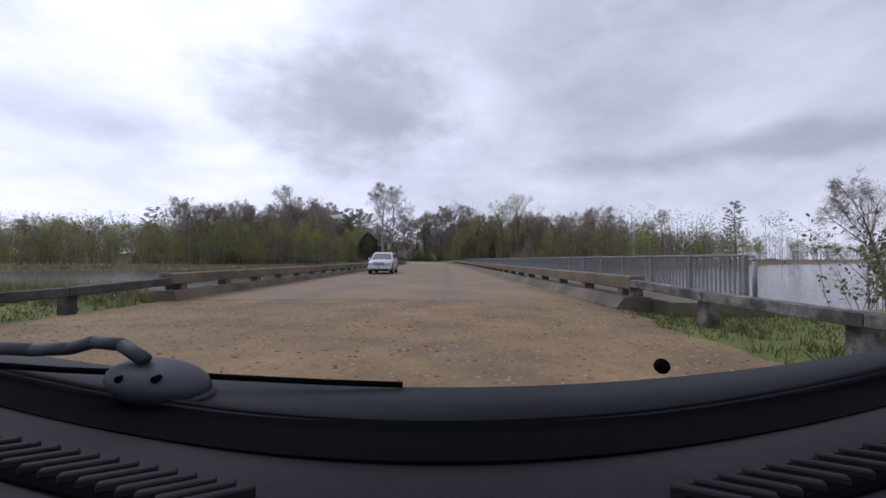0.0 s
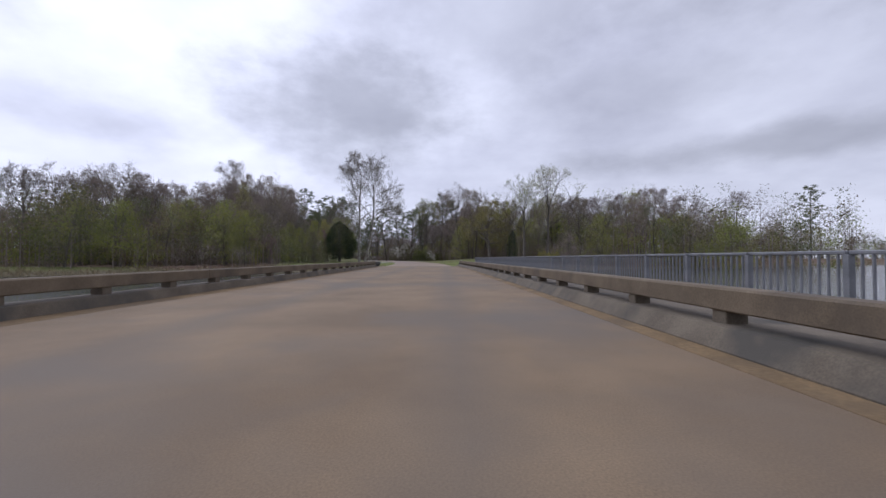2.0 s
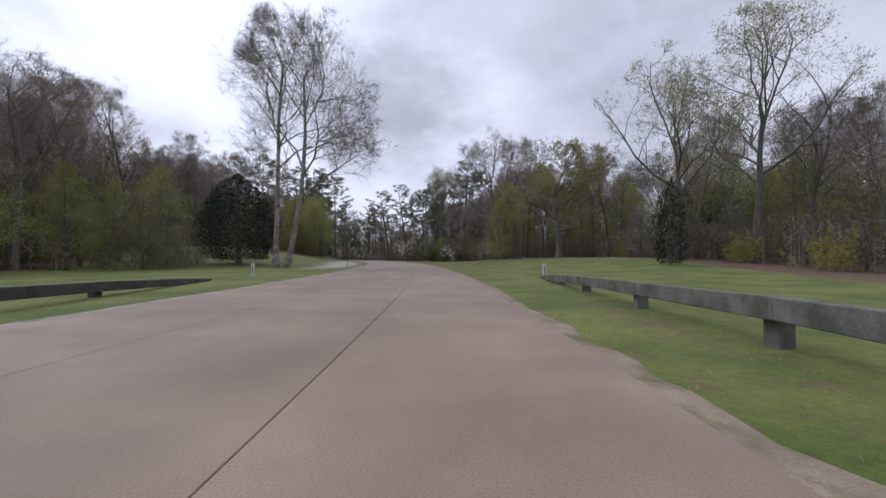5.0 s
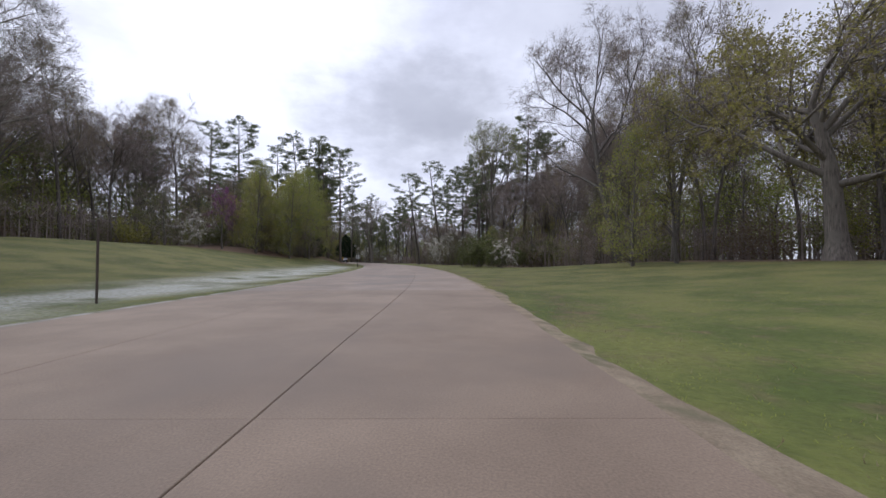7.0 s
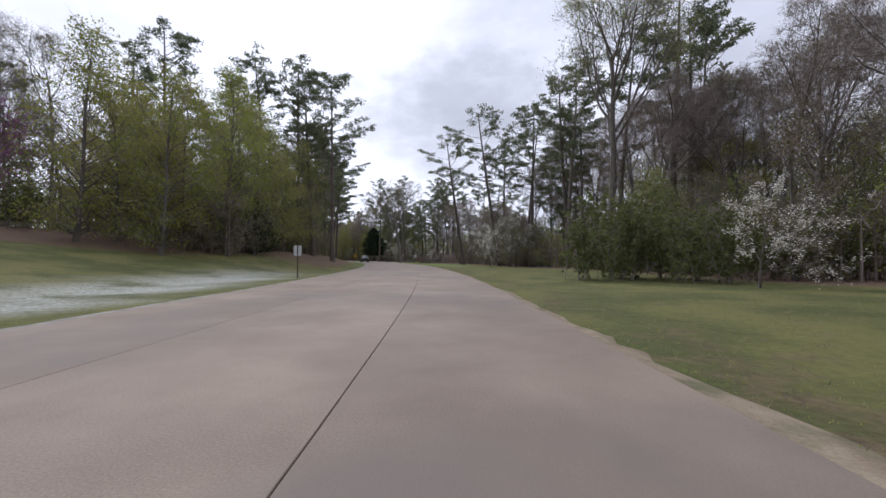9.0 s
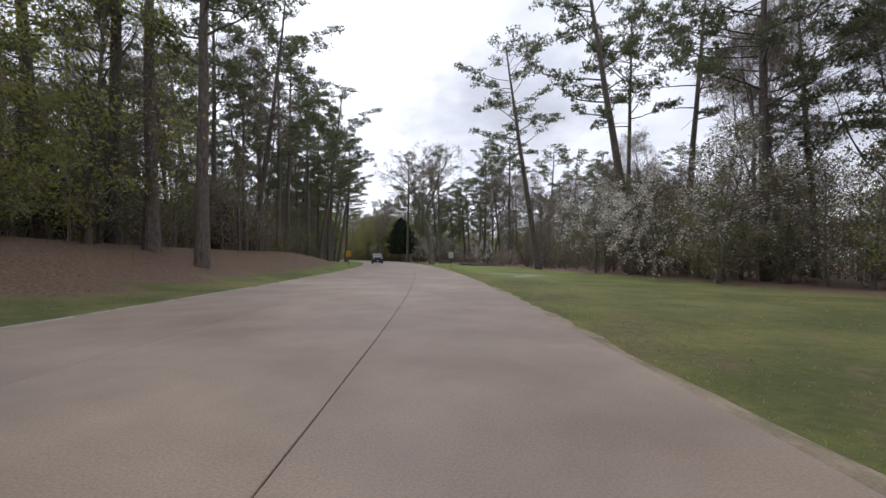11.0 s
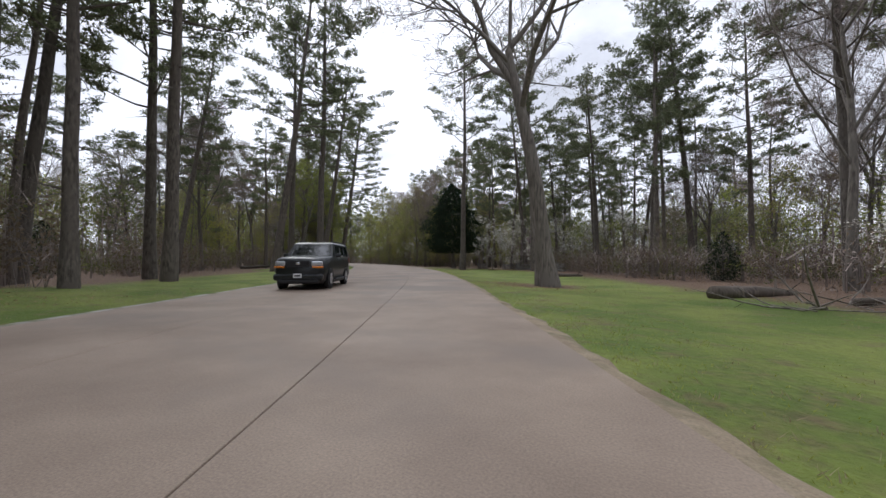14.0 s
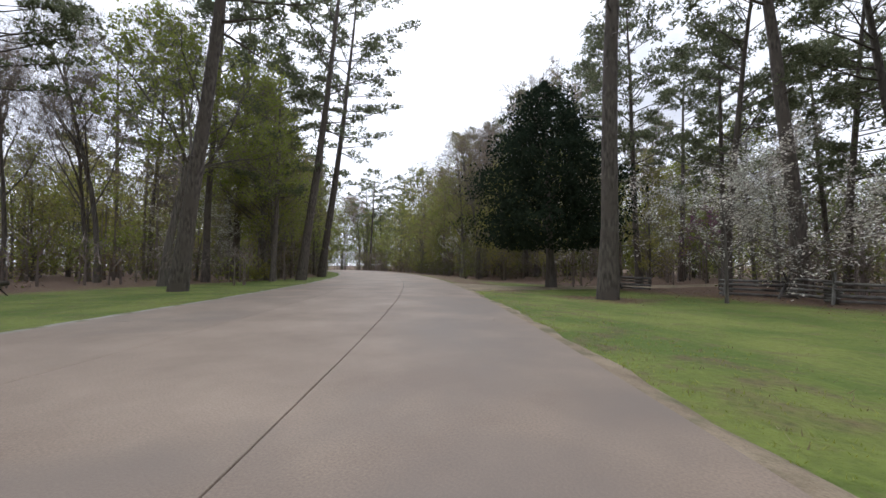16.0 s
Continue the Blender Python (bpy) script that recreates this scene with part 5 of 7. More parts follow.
def strip(x0, y0, x1, y1, depth, n, H, W, seed):
    r = random.Random(seed)
    q = math.hypot(x1 - x0, y1 - y0)
    out = []
    for _ in range(n):
        f, g = r.random(), r.random() * depth
        out.append((x0 + (x1 - x0) * f - (y1 - y0) / q * g, y0 + (y1 - y0) * f + (x1 - x0) / q * g, H * r.uniform(0.6, 1.2), W * r.uniform(0.7, 1.3)))
    return out


def grounded(places):
    z = land([p[0] for p in places], [p[1] for p in places])
    return [(p[0], p[1], float(h), p[2], p[3]) for p, h in zip(places, z)]


def beyond(n, seed, deep0, deep1, d0, d1):
    """Places past the last bend of the road."""
    r = random.Random(seed)
    a = math.radians(turn(436))
    return [at(436, r.uniform(d0, d1)) + Vector((-math.sin(a), math.cos(a), 0)) * r.uniform(deep0, deep1) for _ in range(n)]


# budding trees only in their light green make, paler to suggest distance haze
for p in beyond(44, 15, 4, 34, -40, 34):
    planted(PLACE.choice(("far_green", "far_green", "far_green", "far_pine", "far_bare")), p.x, p.y, PLACE.uniform(1.2, 1.6), PLACE.uniform(0, 360), 3 * PLACE.randrange(2))
LEAFY, LEAFY_W = ["bush", "deadleaf", "spring", "catkin", "needle", "twig"], [5, 1.6, 4, 1.6, 2.4, 1.4]
left = scatter(112, 215, -80, -48, 230, 14, 3.4, 61) + scatter(170, 222, -62, -44, 110, 13, 3.4, 83) + scatter(215, 345, -60, -30, 190, 10, 3.2, 62)
right = scatter(120, 215, 42, 75, 160, 16, 3.4, 64) + scatter(215, 255, 34, 65, 70, 17, 3.2, 65) + scatter(255, 285, 32, 65, 60, 10, 3.2, 80) + scatter(285, 345, 34, 68, 110, 11, 3.2, 81) + scatter(335, 400, 24, 62, 170, 11, 3.2, 84) + scatter(190, 255, 36, 62, 130, 16, 3.4, 82)
woods("wood_left", "dense mixed spring woodland in dull green and brown", grounded(left), 1, 560, 0.19, LEAFY, LEAFY_W, 0.05, 16)
woods("wood_right", "deep mixed spring woodland behind the verge", grounded(right), 2, 560, 0.19, LEAFY, LEAFY_W, 0.05, 16)
bend = scatter(356, 436, -45, -11, 200, 13, 3.2, 63) + scatter(362, 436, 9, 45, 150, 14, 3.2, 66)
# haze over the far bend is put into the leaf colours: lighter mix here
woods("bend_wood", "yellow-green spring woodland closing the bend of the road, its leaf colours paled for haze", grounded(bend), 6, 600, 0.17, ["spring", "yellow", "catkin", "bush", "twig"], [5, 4, 2, 1.5, 1.5], 0.05, 16)
deep = scatter(125, 215, -130, -72, 110, 14, 5.0, 91) + scatter(215, 345, -120, -58, 130, 13, 5.0, 92) + scatter(340, 436, -90, -40, 90, 17, 5.0, 93)
deep += scatter(125, 215, 72, 130, 130, 19, 5.0, 94) + scatter(215, 345, 62, 125, 170, 14, 5.0, 95) + scatter(340, 438, 42, 120, 160, 18, 5.0, 96)
deep += [(p.x, p.y, 20, 5.0) for p in beyond(110, 97, 8, 70, -60, 60)]
woods("deep_wood", "shadowy depth of the forest far behind the road", grounded(deep), 5, 260, 0.3, LEAFY, [5, 3, 3, 1.5, 3, 1], 0.0, 10)
shore = strip(-28, 114, -110, 66, -34, 330, 9.5, 3.8, 70) + strip(-46, 132, -230, 160, -34, 300, 10.5, 4.2, 67) + strip(40, 140, 165, 210, 32, 340, 12.5, 4.2, 68) + strip(150, 205, 600, 470, 60, 200, 17, 5.0, 69)
woods("shore_wood", "hazy woodland along the far shore of the inlet", grounded(shore), 3, 400, 0.16, LEAFY, [5, 3.5, 2, 2, 3, 2.5], 0.0, 14)
scrub = scatter(150, 220, -52, -36, 220, 4.5, 1.6, 71) + scatter(218, 300, -34, -16, 420, 4.5, 1.5, 72) + scatter(300, 350, -45, -20, 200, 2.6, 1.4, 73)
scrub += scatter(120, 180, 29, 48, 260, 4.5, 1.6, 74) + scatter(180, 290, 18.5, 38, 520, 4.5, 1.5, 75) + scatter(290, 345, 17, 38, 240, 2.6, 1.4, 76)
scrub += scatter(345, 436, -22, -10, 160, 3.0, 1.4, 77) + scatter(345, 436, 9, 24, 160, 3.0, 1.4, 78) + scatter(106, 150, -50, -32, 120, 4.5, 1.6, 79)
scrub += [(p.x, p.y, 6, 2.6) for p in beyond(150, 98, 1, 20, -40, 40)] + [(p.x, p.y, 5, 2.2) for p in (at(433 - i % 5, 4 + 0.3 * i) for i in range(30))]
woods("scrub", "brown and dull green scrub filling the forest edge", grounded(scrub), 4, 100, 0.105, ["bush", "deadleaf", "twig", "spring"], [4.5, 3.5, 4, 1.2], 0.0, 16, "undergrowth")

# ---- bridge parapets and railing ----
def beam_run(parent, s0, s1, d, inward):
    """Parapet beams with open joints, each a piece that follows the line."""
    s = s0
    while s < s1 - 1:
        e = min(s + 14.64, s1)
        a, b = sorted((d, d + inward * 0.34))
        prof = [(a, 0.47), (a + 0.02, 0.45), (b - 0.02, 0.45), (b, 0.47), (b, 0.73), (b - 0.03, 0.76), (a + 0.03, 0.76), (a, 0.73)]
        sweep("beam", s + 0.012, e - 0.012, prof, MAT["parapet"], 2.4, parent=parent, offset=bridge)
        s = e


def parapet(side, label):
    par = thing("parapet", Matrix.Identity(4), label, "parapet", "bridge parapets")
    if side > 0:
        k, s0, s1 = KERB_R, 9.2, 100.0
    else:
        k, s0, s1 = KERB_L, 11.0, 95.0
    a, b = sorted((k, k + side * 0.62))
    f = side * 0.03
    prof = [(a, -0.3), (b, -0.3), (b, 0.27), (a, 0.27)]
    if side > 0:
        prof = [(k - 0.2, -0.3), (k + 0.62, -0.3), (k + 0.62, 0.28), (k + 0.04, 0.28), (k - 0.02, 0.26), (k - 0.20, 0.03)]
    else:
        prof = [(k, -0.3), (k - 0.62, -0.3), (k - 0.62, 0.28), (k - 0.10, 0.28), (k - 0.06, 0.25), (k, 0.02)]
    sweep("kerb", s0, s1, prof, MAT["kerb"], 2.4, parent=par, offset=bridge, label="stained concrete kerb with sandy grit along its foot")
    beam_run(par, s0, s1, k + side * 0.12, side)
    bm = bmesh.new()
    box(bm, (-0.15, -0.14, 0.27), (0.15, 0.14, 0.46), 0.012)
    me = bpy.data.meshes.new("block")
    bm.to_mesh(me)
    bm.free()
    me.materials.append(MAT["kerb"])
    s = s0 + 0.6
    while s < s1 - 0.3:
        ob = link("block", me, par)
        ob.matrix_basis = pose(*at(s, k + side * 0.31 + bridge(s)), 0, 0, turn(s))
        s += 2.44
    return par


parapet(1, "weathered tan concrete bridge parapet beam on short blocks")
parapet(-1, "low weathered concrete parapet on the water side of the bridge")
grit = sweep("grit", 11.6, 98, [(KERB_R - 0.55, -0.01), (KERB_R - 0.19, -0.01), (KERB_R - 0.19, 0.014), (KERB_R - 0.55, 0.005)], MAT["approach"], 3, offset=bridge)
tagged(grit, "strip of orange sandy grit along the kerb foot", "grit", kind="structure")
grit = sweep("grit", 11.6, 95, [(KERB_L + 0.01, -0.01), (KERB_L + 0.5, -0.01), (KERB_L + 0.5, 0.005), (KERB_L + 0.01, 0.014)], MAT["approach"], 3, offset=bridge)
tagged(grit, "strip of orange sandy grit along the kerb foot", "grit", kind="structure")
walkway = sweep("walkway", 8.4, 101, [(KERB_R + 0.63, -0.3), (KERB_R + 2.75, -0.3), (KERB_R + 2.75, 0.24), (KERB_R + 0.63, 0.24)], MAT["kerb"], 2.4, offset=bridge)
tagged(walkway, "plain grey concrete walkway slab behind the parapet", "walkway", kind="structure")

RAIL_D = 6.25


def cyl(bm, a, b, r, n=8):
    a, b = Vector(a), Vector(b)
    q = bmesh.ops.create_cone(bm, cap_ends=True, segments=n, radius1=r, radius2=r, depth=(b - a).length)
    m = Matrix.Translation((a + b) / 2) @ (b - a).to_track_quat("Z", "Y").to_matrix().to_4x4()
    bmesh.ops.transform(bm, matrix=m, verts=q["verts"])


def railing_panel():
    """One panel of the steel railing, 1.9 m long, along +y."""
    t = thing("steel_railing", Matrix.Identity(4), "galvanised steel bridge railing panel with upright square bars", "railing", "bridge railing panels")
    b = bmesh.new()
    box(b, (-0.05, -0.05, 0.0), (0.05, 0.05, 0.97), 0.006)
    part("post", b, MAT["galv"], t)
    b = bmesh.new()
    box(b, (-0.045, -0.95 + 0.95, 0.97), (0.045, 1.9, 1.03), 0.012)
    part("top_rail", b, MAT["galv"], t)
    b = bmesh.new()
    box(b, (-0.022, 0.05, 0.08), (0.022, 1.85, 0.125), 0.004)
    part("bottom_rail", b, MAT["galv"], t)
    b = bmesh.new()
    box(b, (-0.016, -0.016, 0.125), (0.016, 0.016, 0.97), 0.003)
    me = bpy.data.meshes.new("bar")
    b.to_mesh(me)
    b.free()
    me.materials.append(MAT["galv"])
    for i in range(11):
        link("bar", me, t).location = (0, 0.1585 * (i + 1), 0)
    return t


first = railing_panel()
first.matrix_basis = pose(*at(8.8, RAIL_D + bridge(8.8), 0.235), 0, 0, turn(8.8))
for i in range(1, 48):
    s = 8.8 + 1.905 * i
    copy_thing(first, pose(*at(s, RAIL_D + bridge(s), 0.235), 0, 0, turn(s)))
end = thing("steel_railing", pose(*at(8.75, RAIL_D + bridge(8.7), 0.235)), "rounded galvanised steel tube end of the railing", "railing")
g = bmesh.new()
pts = [Vector((0, 0.05, 1.0))] + [Vector((0, -0.1 - 0.12 * math.sin(a), 0.88 + 0.12 * math.cos(a))) for a in (0, 0.5, 1.0, 1.57)] + [Vector((0, -0.22, 0.0))]
for p, q in zip(pts, pts[1:]):
    cyl(g, p, q, 0.045, 10)
part("bent_tube", g, MAT["galv"], end, smoothed=True)


# ---- timber guard rails at the ends of the bridge ----
def timber_rail(rows, label, mat, plank_h=0.3, post_every=2):
    """Planks from point to point (s, d, top height) on stout posts."""
    t = thing("timber_guard_rail", Matrix.Identity(4), label, "guard rail", "timber guard rails")
    for i, (p, q) in enumerate(zip(rows, rows[1:])):
        a, b = at(p[0], p[1], p[2]), at(q[0], q[1], q[2])
        L = (b - a).length
        z = (b - a).normalized()
        m = Matrix.Translation(a) @ z.to_track_quat("Y", "Z").to_matrix().to_4x4()
        bm = bmesh.new()
        box(bm, (-0.1, 0.006, -plank_h), (0.1, L - 0.006, 0), 0.015, m)
        for v in bm.verts:
            v.co += Vector((random.uniform(-1, 1), random.uniform(-1, 1), random.uniform(-1, 1))) * 0.006
        part("plank", bm, mat, t)
        g = float(land(a.x, a.y)[0])
        bm = bmesh.new()
        out = 0.18 if p[1] > 0 else -0.18
        box(bm, (out - 0.12, 0.1, g - a.z - 0.4), (out + 0.12, 0.36, -0.02), 0.015, Matrix.Translation(a) @ pose(0, 0, 0, 0, 0, turn(p[0])))
        part("post", bm, mat, t)
    return t


random.seed(3)
timber_rail([(9.3, 4.35, 0.68), (6.9, 4.5, 0.60), (4.5, 4.75, 0.55), (2.1, 5.0, 0.52), (-0.5, 5.3, 0.5), (-3.5, 5.6, 0.46)], "split weathered grey timber guard rail leading off the bridge parapet", MAT["timber_old"], 0.17)
timber_rail([(11.2, -7.65, 0.64), (8.6, -8.2, 0.54), (6.0, -8.7, 0.5), (3.0, -9.4, 0.46), (0.0, -10.2, 0.42)], "dark old timber guard rail leading off the parapet", MAT["timber_dark"], 0.2)
timber_rail([(100, 3.5, 0.72), (104, 3.9, 0.68), (108, 4.4, 0.64), (112, 4.6, 0.58), (116.4, 5.0, 0.5), (120.4, 5.5, 0.38), (123.6, 5.9, 0.22), (126, 6.3, 0.04)], "mossy weathered timber guard rail sinking into the grass past the bridge", MAT["timber_moss"])
timber_rail([(95.2, -8.55, 0.70), (100, -8.7, 0.66), (105, -9.0, 0.6), (110, -9.4, 0.52), (115, -10.2, 0.42), (120, -11.0, 0.25), (124, -11.6, 0.05)], "dark timber guard rail sinking into the grass past the bridge", MAT["timber_dark"])

MAT["white_paint"] = surface("worn_white_paint", (0.55, 0.55, 0.52), (0.78, 0.78, 0.75), 3, 40, 0.6, 0.2, 0.002)
MAT["dark_strip"] = plain("dark_reflector_strip", (0.05, 0.05, 0.055), 0.4)


def bollard(x, y, s):
    z = float(land(x, y)[0])
    t = thing("bollard", pose(x, y, z, 0, 0, turn(s)), "square white-painted timber marker post with a dark strip", "marker post", "marker posts")
    b = bmesh.new()
    box(b, (-0.095, -0.09, -0.3), (0.095, 0.09, 0.80), 0.02)
    part("post", b, MAT["white_paint"], t)
    b = bmesh.new()
    box(b, (-0.02, -0.098, 0.08), (0.02, -0.088, 0.70), 0.002)
    part("strip", b, MAT["dark_strip"], t)


bollard(3.41, 127.6, 127)
bollard(-15.2, 128.1, 127)

# ---- signs ----
MAT["sign_yellow"] = plain("faded_yellow_sign", (0.62, 0.36, 0.02), 0.45)
MAT["sign_white"] = plain("white_sign_face", (0.74, 0.74, 0.74), 0.45)
MAT["sign_black"] = plain("black_sign_paint", (0.03, 0.03, 0.03), 0.5)
MAT["sign_back"] = plain("dull_aluminium_sign_back", (0.5, 0.5, 0.5), 0.5, 0.3)
MAT["post_brown"] = surface("brown_steel_post", (0.06, 0.045, 0.035), (0.12, 0.09, 0.07), 6, 50, 0.7, 0.2, 0.002)


def sign(x, y, s, w, h, top, face, label, turned=0.0, writing=(), strips=0, bars=()):
    """A sheet on a steel post; its face looks back down the road."""
    z = float(land(x, y)[0])
    t = thing("road_sign", pose(x, y, z, 0, 0, turn(s) + turned), label, "road sign", "road signs")
    b = bmesh.new()
    box(b, (-0.035, 0.0, -0.3), (0.035, 0.045, top - 0.05), 0.006)
    part("post", b, MAT["post_brown"], t)
    b = bmesh.new()
    box(b, (-w / 2, -0.014, top - h), (w / 2, -0.002, top), 0.0)
    bmesh.ops.bevel(b, geom=[e for e in b.edges if abs(e.verts[0].co.y - e.verts[1].co.y) > 0.005], offset=0.04, segments=3, affect="EDGES")
    board = part("board", b, MAT[face], t)
    for i, word in enumerate(writing):
        cu = bpy.data.curves.new("words", "FONT")
        cu.body, cu.size, cu.align_x, cu.align_y, cu.extrude = word, h * 0.26, "CENTER", "CENTER", 0.002
        cu.offset = 0.006
        tmp = bpy.data.objects.new("words", cu)
        scene.collection.objects.link(tmp)
        me = bpy.data.meshes.new_from_object(tmp.evaluated_get(bpy.context.evaluated_depsgraph_get()))
        bpy.data.objects.remove(tmp)
        me.materials.append(MAT["sign_black"])
        ob = link("lettering", me, board)
        ob.matrix_basis = pose(0, -0.018, top - h * (0.2 + 0.3 * i), 90, 0, 0)
    for x0, z0, x1, z1 in bars:
        b = bmesh.new()
        box(b, (x0, -0.019, z0), (x1, -0.0145, z1), 0.0)
        part("bar_mark", b, MAT["sign_black"], board)
    for i in range(strips):
        b = bmesh.new()
        box(b, (-0.035, -0.02, top - h + 0.02), (0.035, -0.0145, top - 0.02), 0.0)
        part("channel", b, MAT["post_brown"], board)
    return t


sign(-45.8, 271.7, 270, 0.61, 0.76, 2.02, "sign_white", "white rectangular no-passing sign with black words on a brown post", 0, ("DO", "NOT", "PASS"))
sign(-58.2, 265.5, 272, 0.6, 0.76, 2.0, "sign_yellow", "yellow rectangular warning sign on a thin brown post", 8, (),
     0, ((-0.14, 1.62, -0.09, 1.86), (-0.02, 1.66, 0.1, 1.71), (0.05, 1.74, 0.16, 1.78), (-0.16, 1.36, 0.16, 1.46)))
sign(-28.7, 203.3, 209, 0.46, 0.62, 1.95, "sign_back", "grey unpainted back of a road sign on a post", 0, (), 1)
slim = thing("marker_stake", pose(-16.5, 153.0, float(land(-16.5, 153.0)[0]), 0, 0, 9), "tall thin brown steel stake in the grass verge", "stake")
b = bmesh.new()
box(b, (-0.03, -0.02, -0.3), (0.03, 0.02, 2.3), 0.006)
part("stake", b, MAT["post_brown"], slim)

# ---- fallen logs and the zigzag rail fence ----
MAT["old_log"] = bark_material("rotten_log_bark", (0.045, 0.036, 0.03), (0.14, 0.115, 0.095), (4, 4, 1.0), (0.09, 0.075, 0.06))


def log(x, y, L, r, rot, seed, label="dark fallen log lying in the leaf litter"):
    RNG.seed(seed)
    z = float(land(x, y)[0])
    t = thing("fallen_log", pose(x, y, z + r * 0.75, 0, 0, rot), label, "log", "fallen logs")
    g = Geo()
    pts, _ = bent(Vector((-L / 2, 0, 0)), Vector((1, 0, 0.02)), L, 6, 0.05)
    g.tube(pts, [r * f for f in (1.05, 1.0, 0.96, 0.9, 0.82, 0.7, 0.45)], 9, 0, True)
    link("stem", g.mesh("stem", [MAT["old_log"]]), t)
    g = Geo()
    for _ in range(5):
        p, d = on(pts, RNG.uniform(0.2, 0.95))
        q, _ = bent(p, aside(d, 70), RNG.uniform(0.4, 1.3), 3, 0.25)
        g.tube(q, [0.045, 0.03, 0.02, 0.006], 4)
    link("broken_branches", g.mesh("broken_branches", [MAT["old_log"]]), t)


log(*at(291, 13.8)[:2], 6.0, 0.13, turn(291) + 6, 1)
log(*at(295, 16.0)[:2], 4.5, 0.12, turn(295) - 15, 2)
log(*at(298.5, 13.2)[:2], 5.0, 0.27, turn(298) + 20, 3, "thick fallen log with broken branches beside the verge")
log(*at(316, 12.6)[:2], 3.6, 0.18, turn(316) + 10, 4)
log(*at(337, -18)[:2], 5.0, 0.18, turn(337) + 25, 5, "fallen trunk lying under the pines")


def brush_pile(x, y, L, seed, rot):
    """Dead branches thrown down in a long heap."""
    RNG.seed(seed)
    t = thing("brush_pile", pose(x, y, float(land(x, y)[0]), 0, 0, rot), "heap of grey dead branches lying along the verge", "brush", "brush piles")
    for _ in range(34):
        p = Vector((RNG.uniform(-L / 2, L / 2), RNG.uniform(-0.9, 0.9), RNG.uniform(0.02, 0.2)))
        d = Vector((RNG.uniform(-1, 1), RNG.uniform(-0.5, 0.5), RNG.uniform(-0.03, 0.28)))
        q, _ = bent(p, d, RNG.uniform(1.0, 2.8), 4, 0.2)
        for k in q:
            k.z = max(k.z, 0.03)
        g, r = Geo(), RNG.uniform(0.012, 0.04)
        g.tube(q, [r, r * 0.85, r * 0.65, r * 0.45, 0.004], 5)
        for _ in range(4):
            a, b = on(q, RNG.uniform(0.3, 1))
            g.sliver(a, aside(b, 45), RNG.uniform(0.3, 0.8), 0.008, 0)
        link("branch", g.mesh("branch", [MAT["dead_wood"]]), t)


MAT["dead_wood"] = bark_material("grey_dead_wood", (0.12, 0.105, 0.09), (0.30, 0.27, 0.235), (4, 4, 1.0), (0.2, 0.175, 0.15))
brush_pile(-47.4, 290.0, 6.0, 5, 25)
brush_pile(-43.2, 287.2, 6.0, 6, 40)
brush_pile(-41.0, 283.5, 5.0, 7, 55)


def worm_fence(points, seed):
    """Split rails stacked in a zigzag, with crossed stakes at the corners."""
    r = random.Random(seed)
    t = thing("split_rail_fence", Matrix.Identity(4), "weathered split-rail zigzag fence of stacked logs", "fence", "rail fences")
    for i, (p, q) in enumerate(zip(points, points[1:])):
        a, b = Vector((*p, 0)), Vector((*q, 0))
        a.z, b.z = float(land(*p)[0]), float(land(*q)[0])
        for k in range(4):
            g = Geo()
            off = 0.12 + 0.21 * k + (0.1 if i % 2 else 0.0)
            w = (b - a).normalized() * 0.3
            RNG.seed(seed * 100 + i * 10 + k)
            pts, _ = bent(a - w + Vector((0, 0, off)), b - a, (b - a).length + 0.6, 3, 0.02)
            rr = r.uniform(0.055, 0.085)
            g.tube(pts, [rr, rr * 1.05, rr * 0.95, rr * 0.8], 6, 0, True)
            link("rail", g.mesh("rail", [MAT["timber"]]), t)
        for sgn in (-1, 1):
            g = Geo()
            side = Vector((-(b - a).y, (b - a).x, 0)).normalized() * 0.35 * sgn
            g.tube([a + side, a + Vector((0, 0, 0.75)), a - side * 0.45 + Vector((0, 0, 1.2))], [0.06, 0.055, 0.045], 5)
            link("stake", g.mesh("stake", [MAT["timber"]]), t)


worm_fence([(-75.0, 329.3), (-72.8, 328.5), (-71.6, 326.3), (-69.2, 325.6), (-67.8, 323.2), (-65.4, 322.6), (-64.0, 320.3)], 7)
worm_fence([(-80.8, 332.8), (-79.0, 331.9)], 8)


def build_drive():
    """A gravel drive that leaves the road and runs off between the trees."""
    rows = [(344.2, 2.3, 5.2), (345.0, 4.2, 3.6), (346.0, 6.5, 2.5), (346.8, 9.5, 2.1), (347.4, 14.0, 1.9), (348.0, 20.0, 1.8), (349.0, 30.0, 1.8), (351.0, 44.0, 1.8)]
    verts, faces, r = [], [], random.Random(4)
    fine = [tuple(a + (b - a) * k / 5 for a, b in zip(p, q)) for p, q in zip(rows, rows[1:]) for k in range(5)] + [rows[-1]]
    for s, d, half in fine:
        for f in (-1.0, -0.6, 0.0, 0.6, 1.0):
            p = at(s + f * (half + r.uniform(-0.15, 0.15)), d)
            z = float(land(p.x, p.y)[0])
            verts.append((p.x, p.y, z + (-0.02 if abs(f) == 1 else 0.03)))
    for i in range(len(fine) - 1):
        for k in range(4):
            a = 5 * i + k
            faces.append((a, a + 1, a + 6, a + 5))
    tagged(link("drive", mesh_from("drive", verts, faces, [MAT["sand"]], smoothed=True)), "tan gravel drive leaving the road between the trees", "drive", kind="structure")


build_drive()


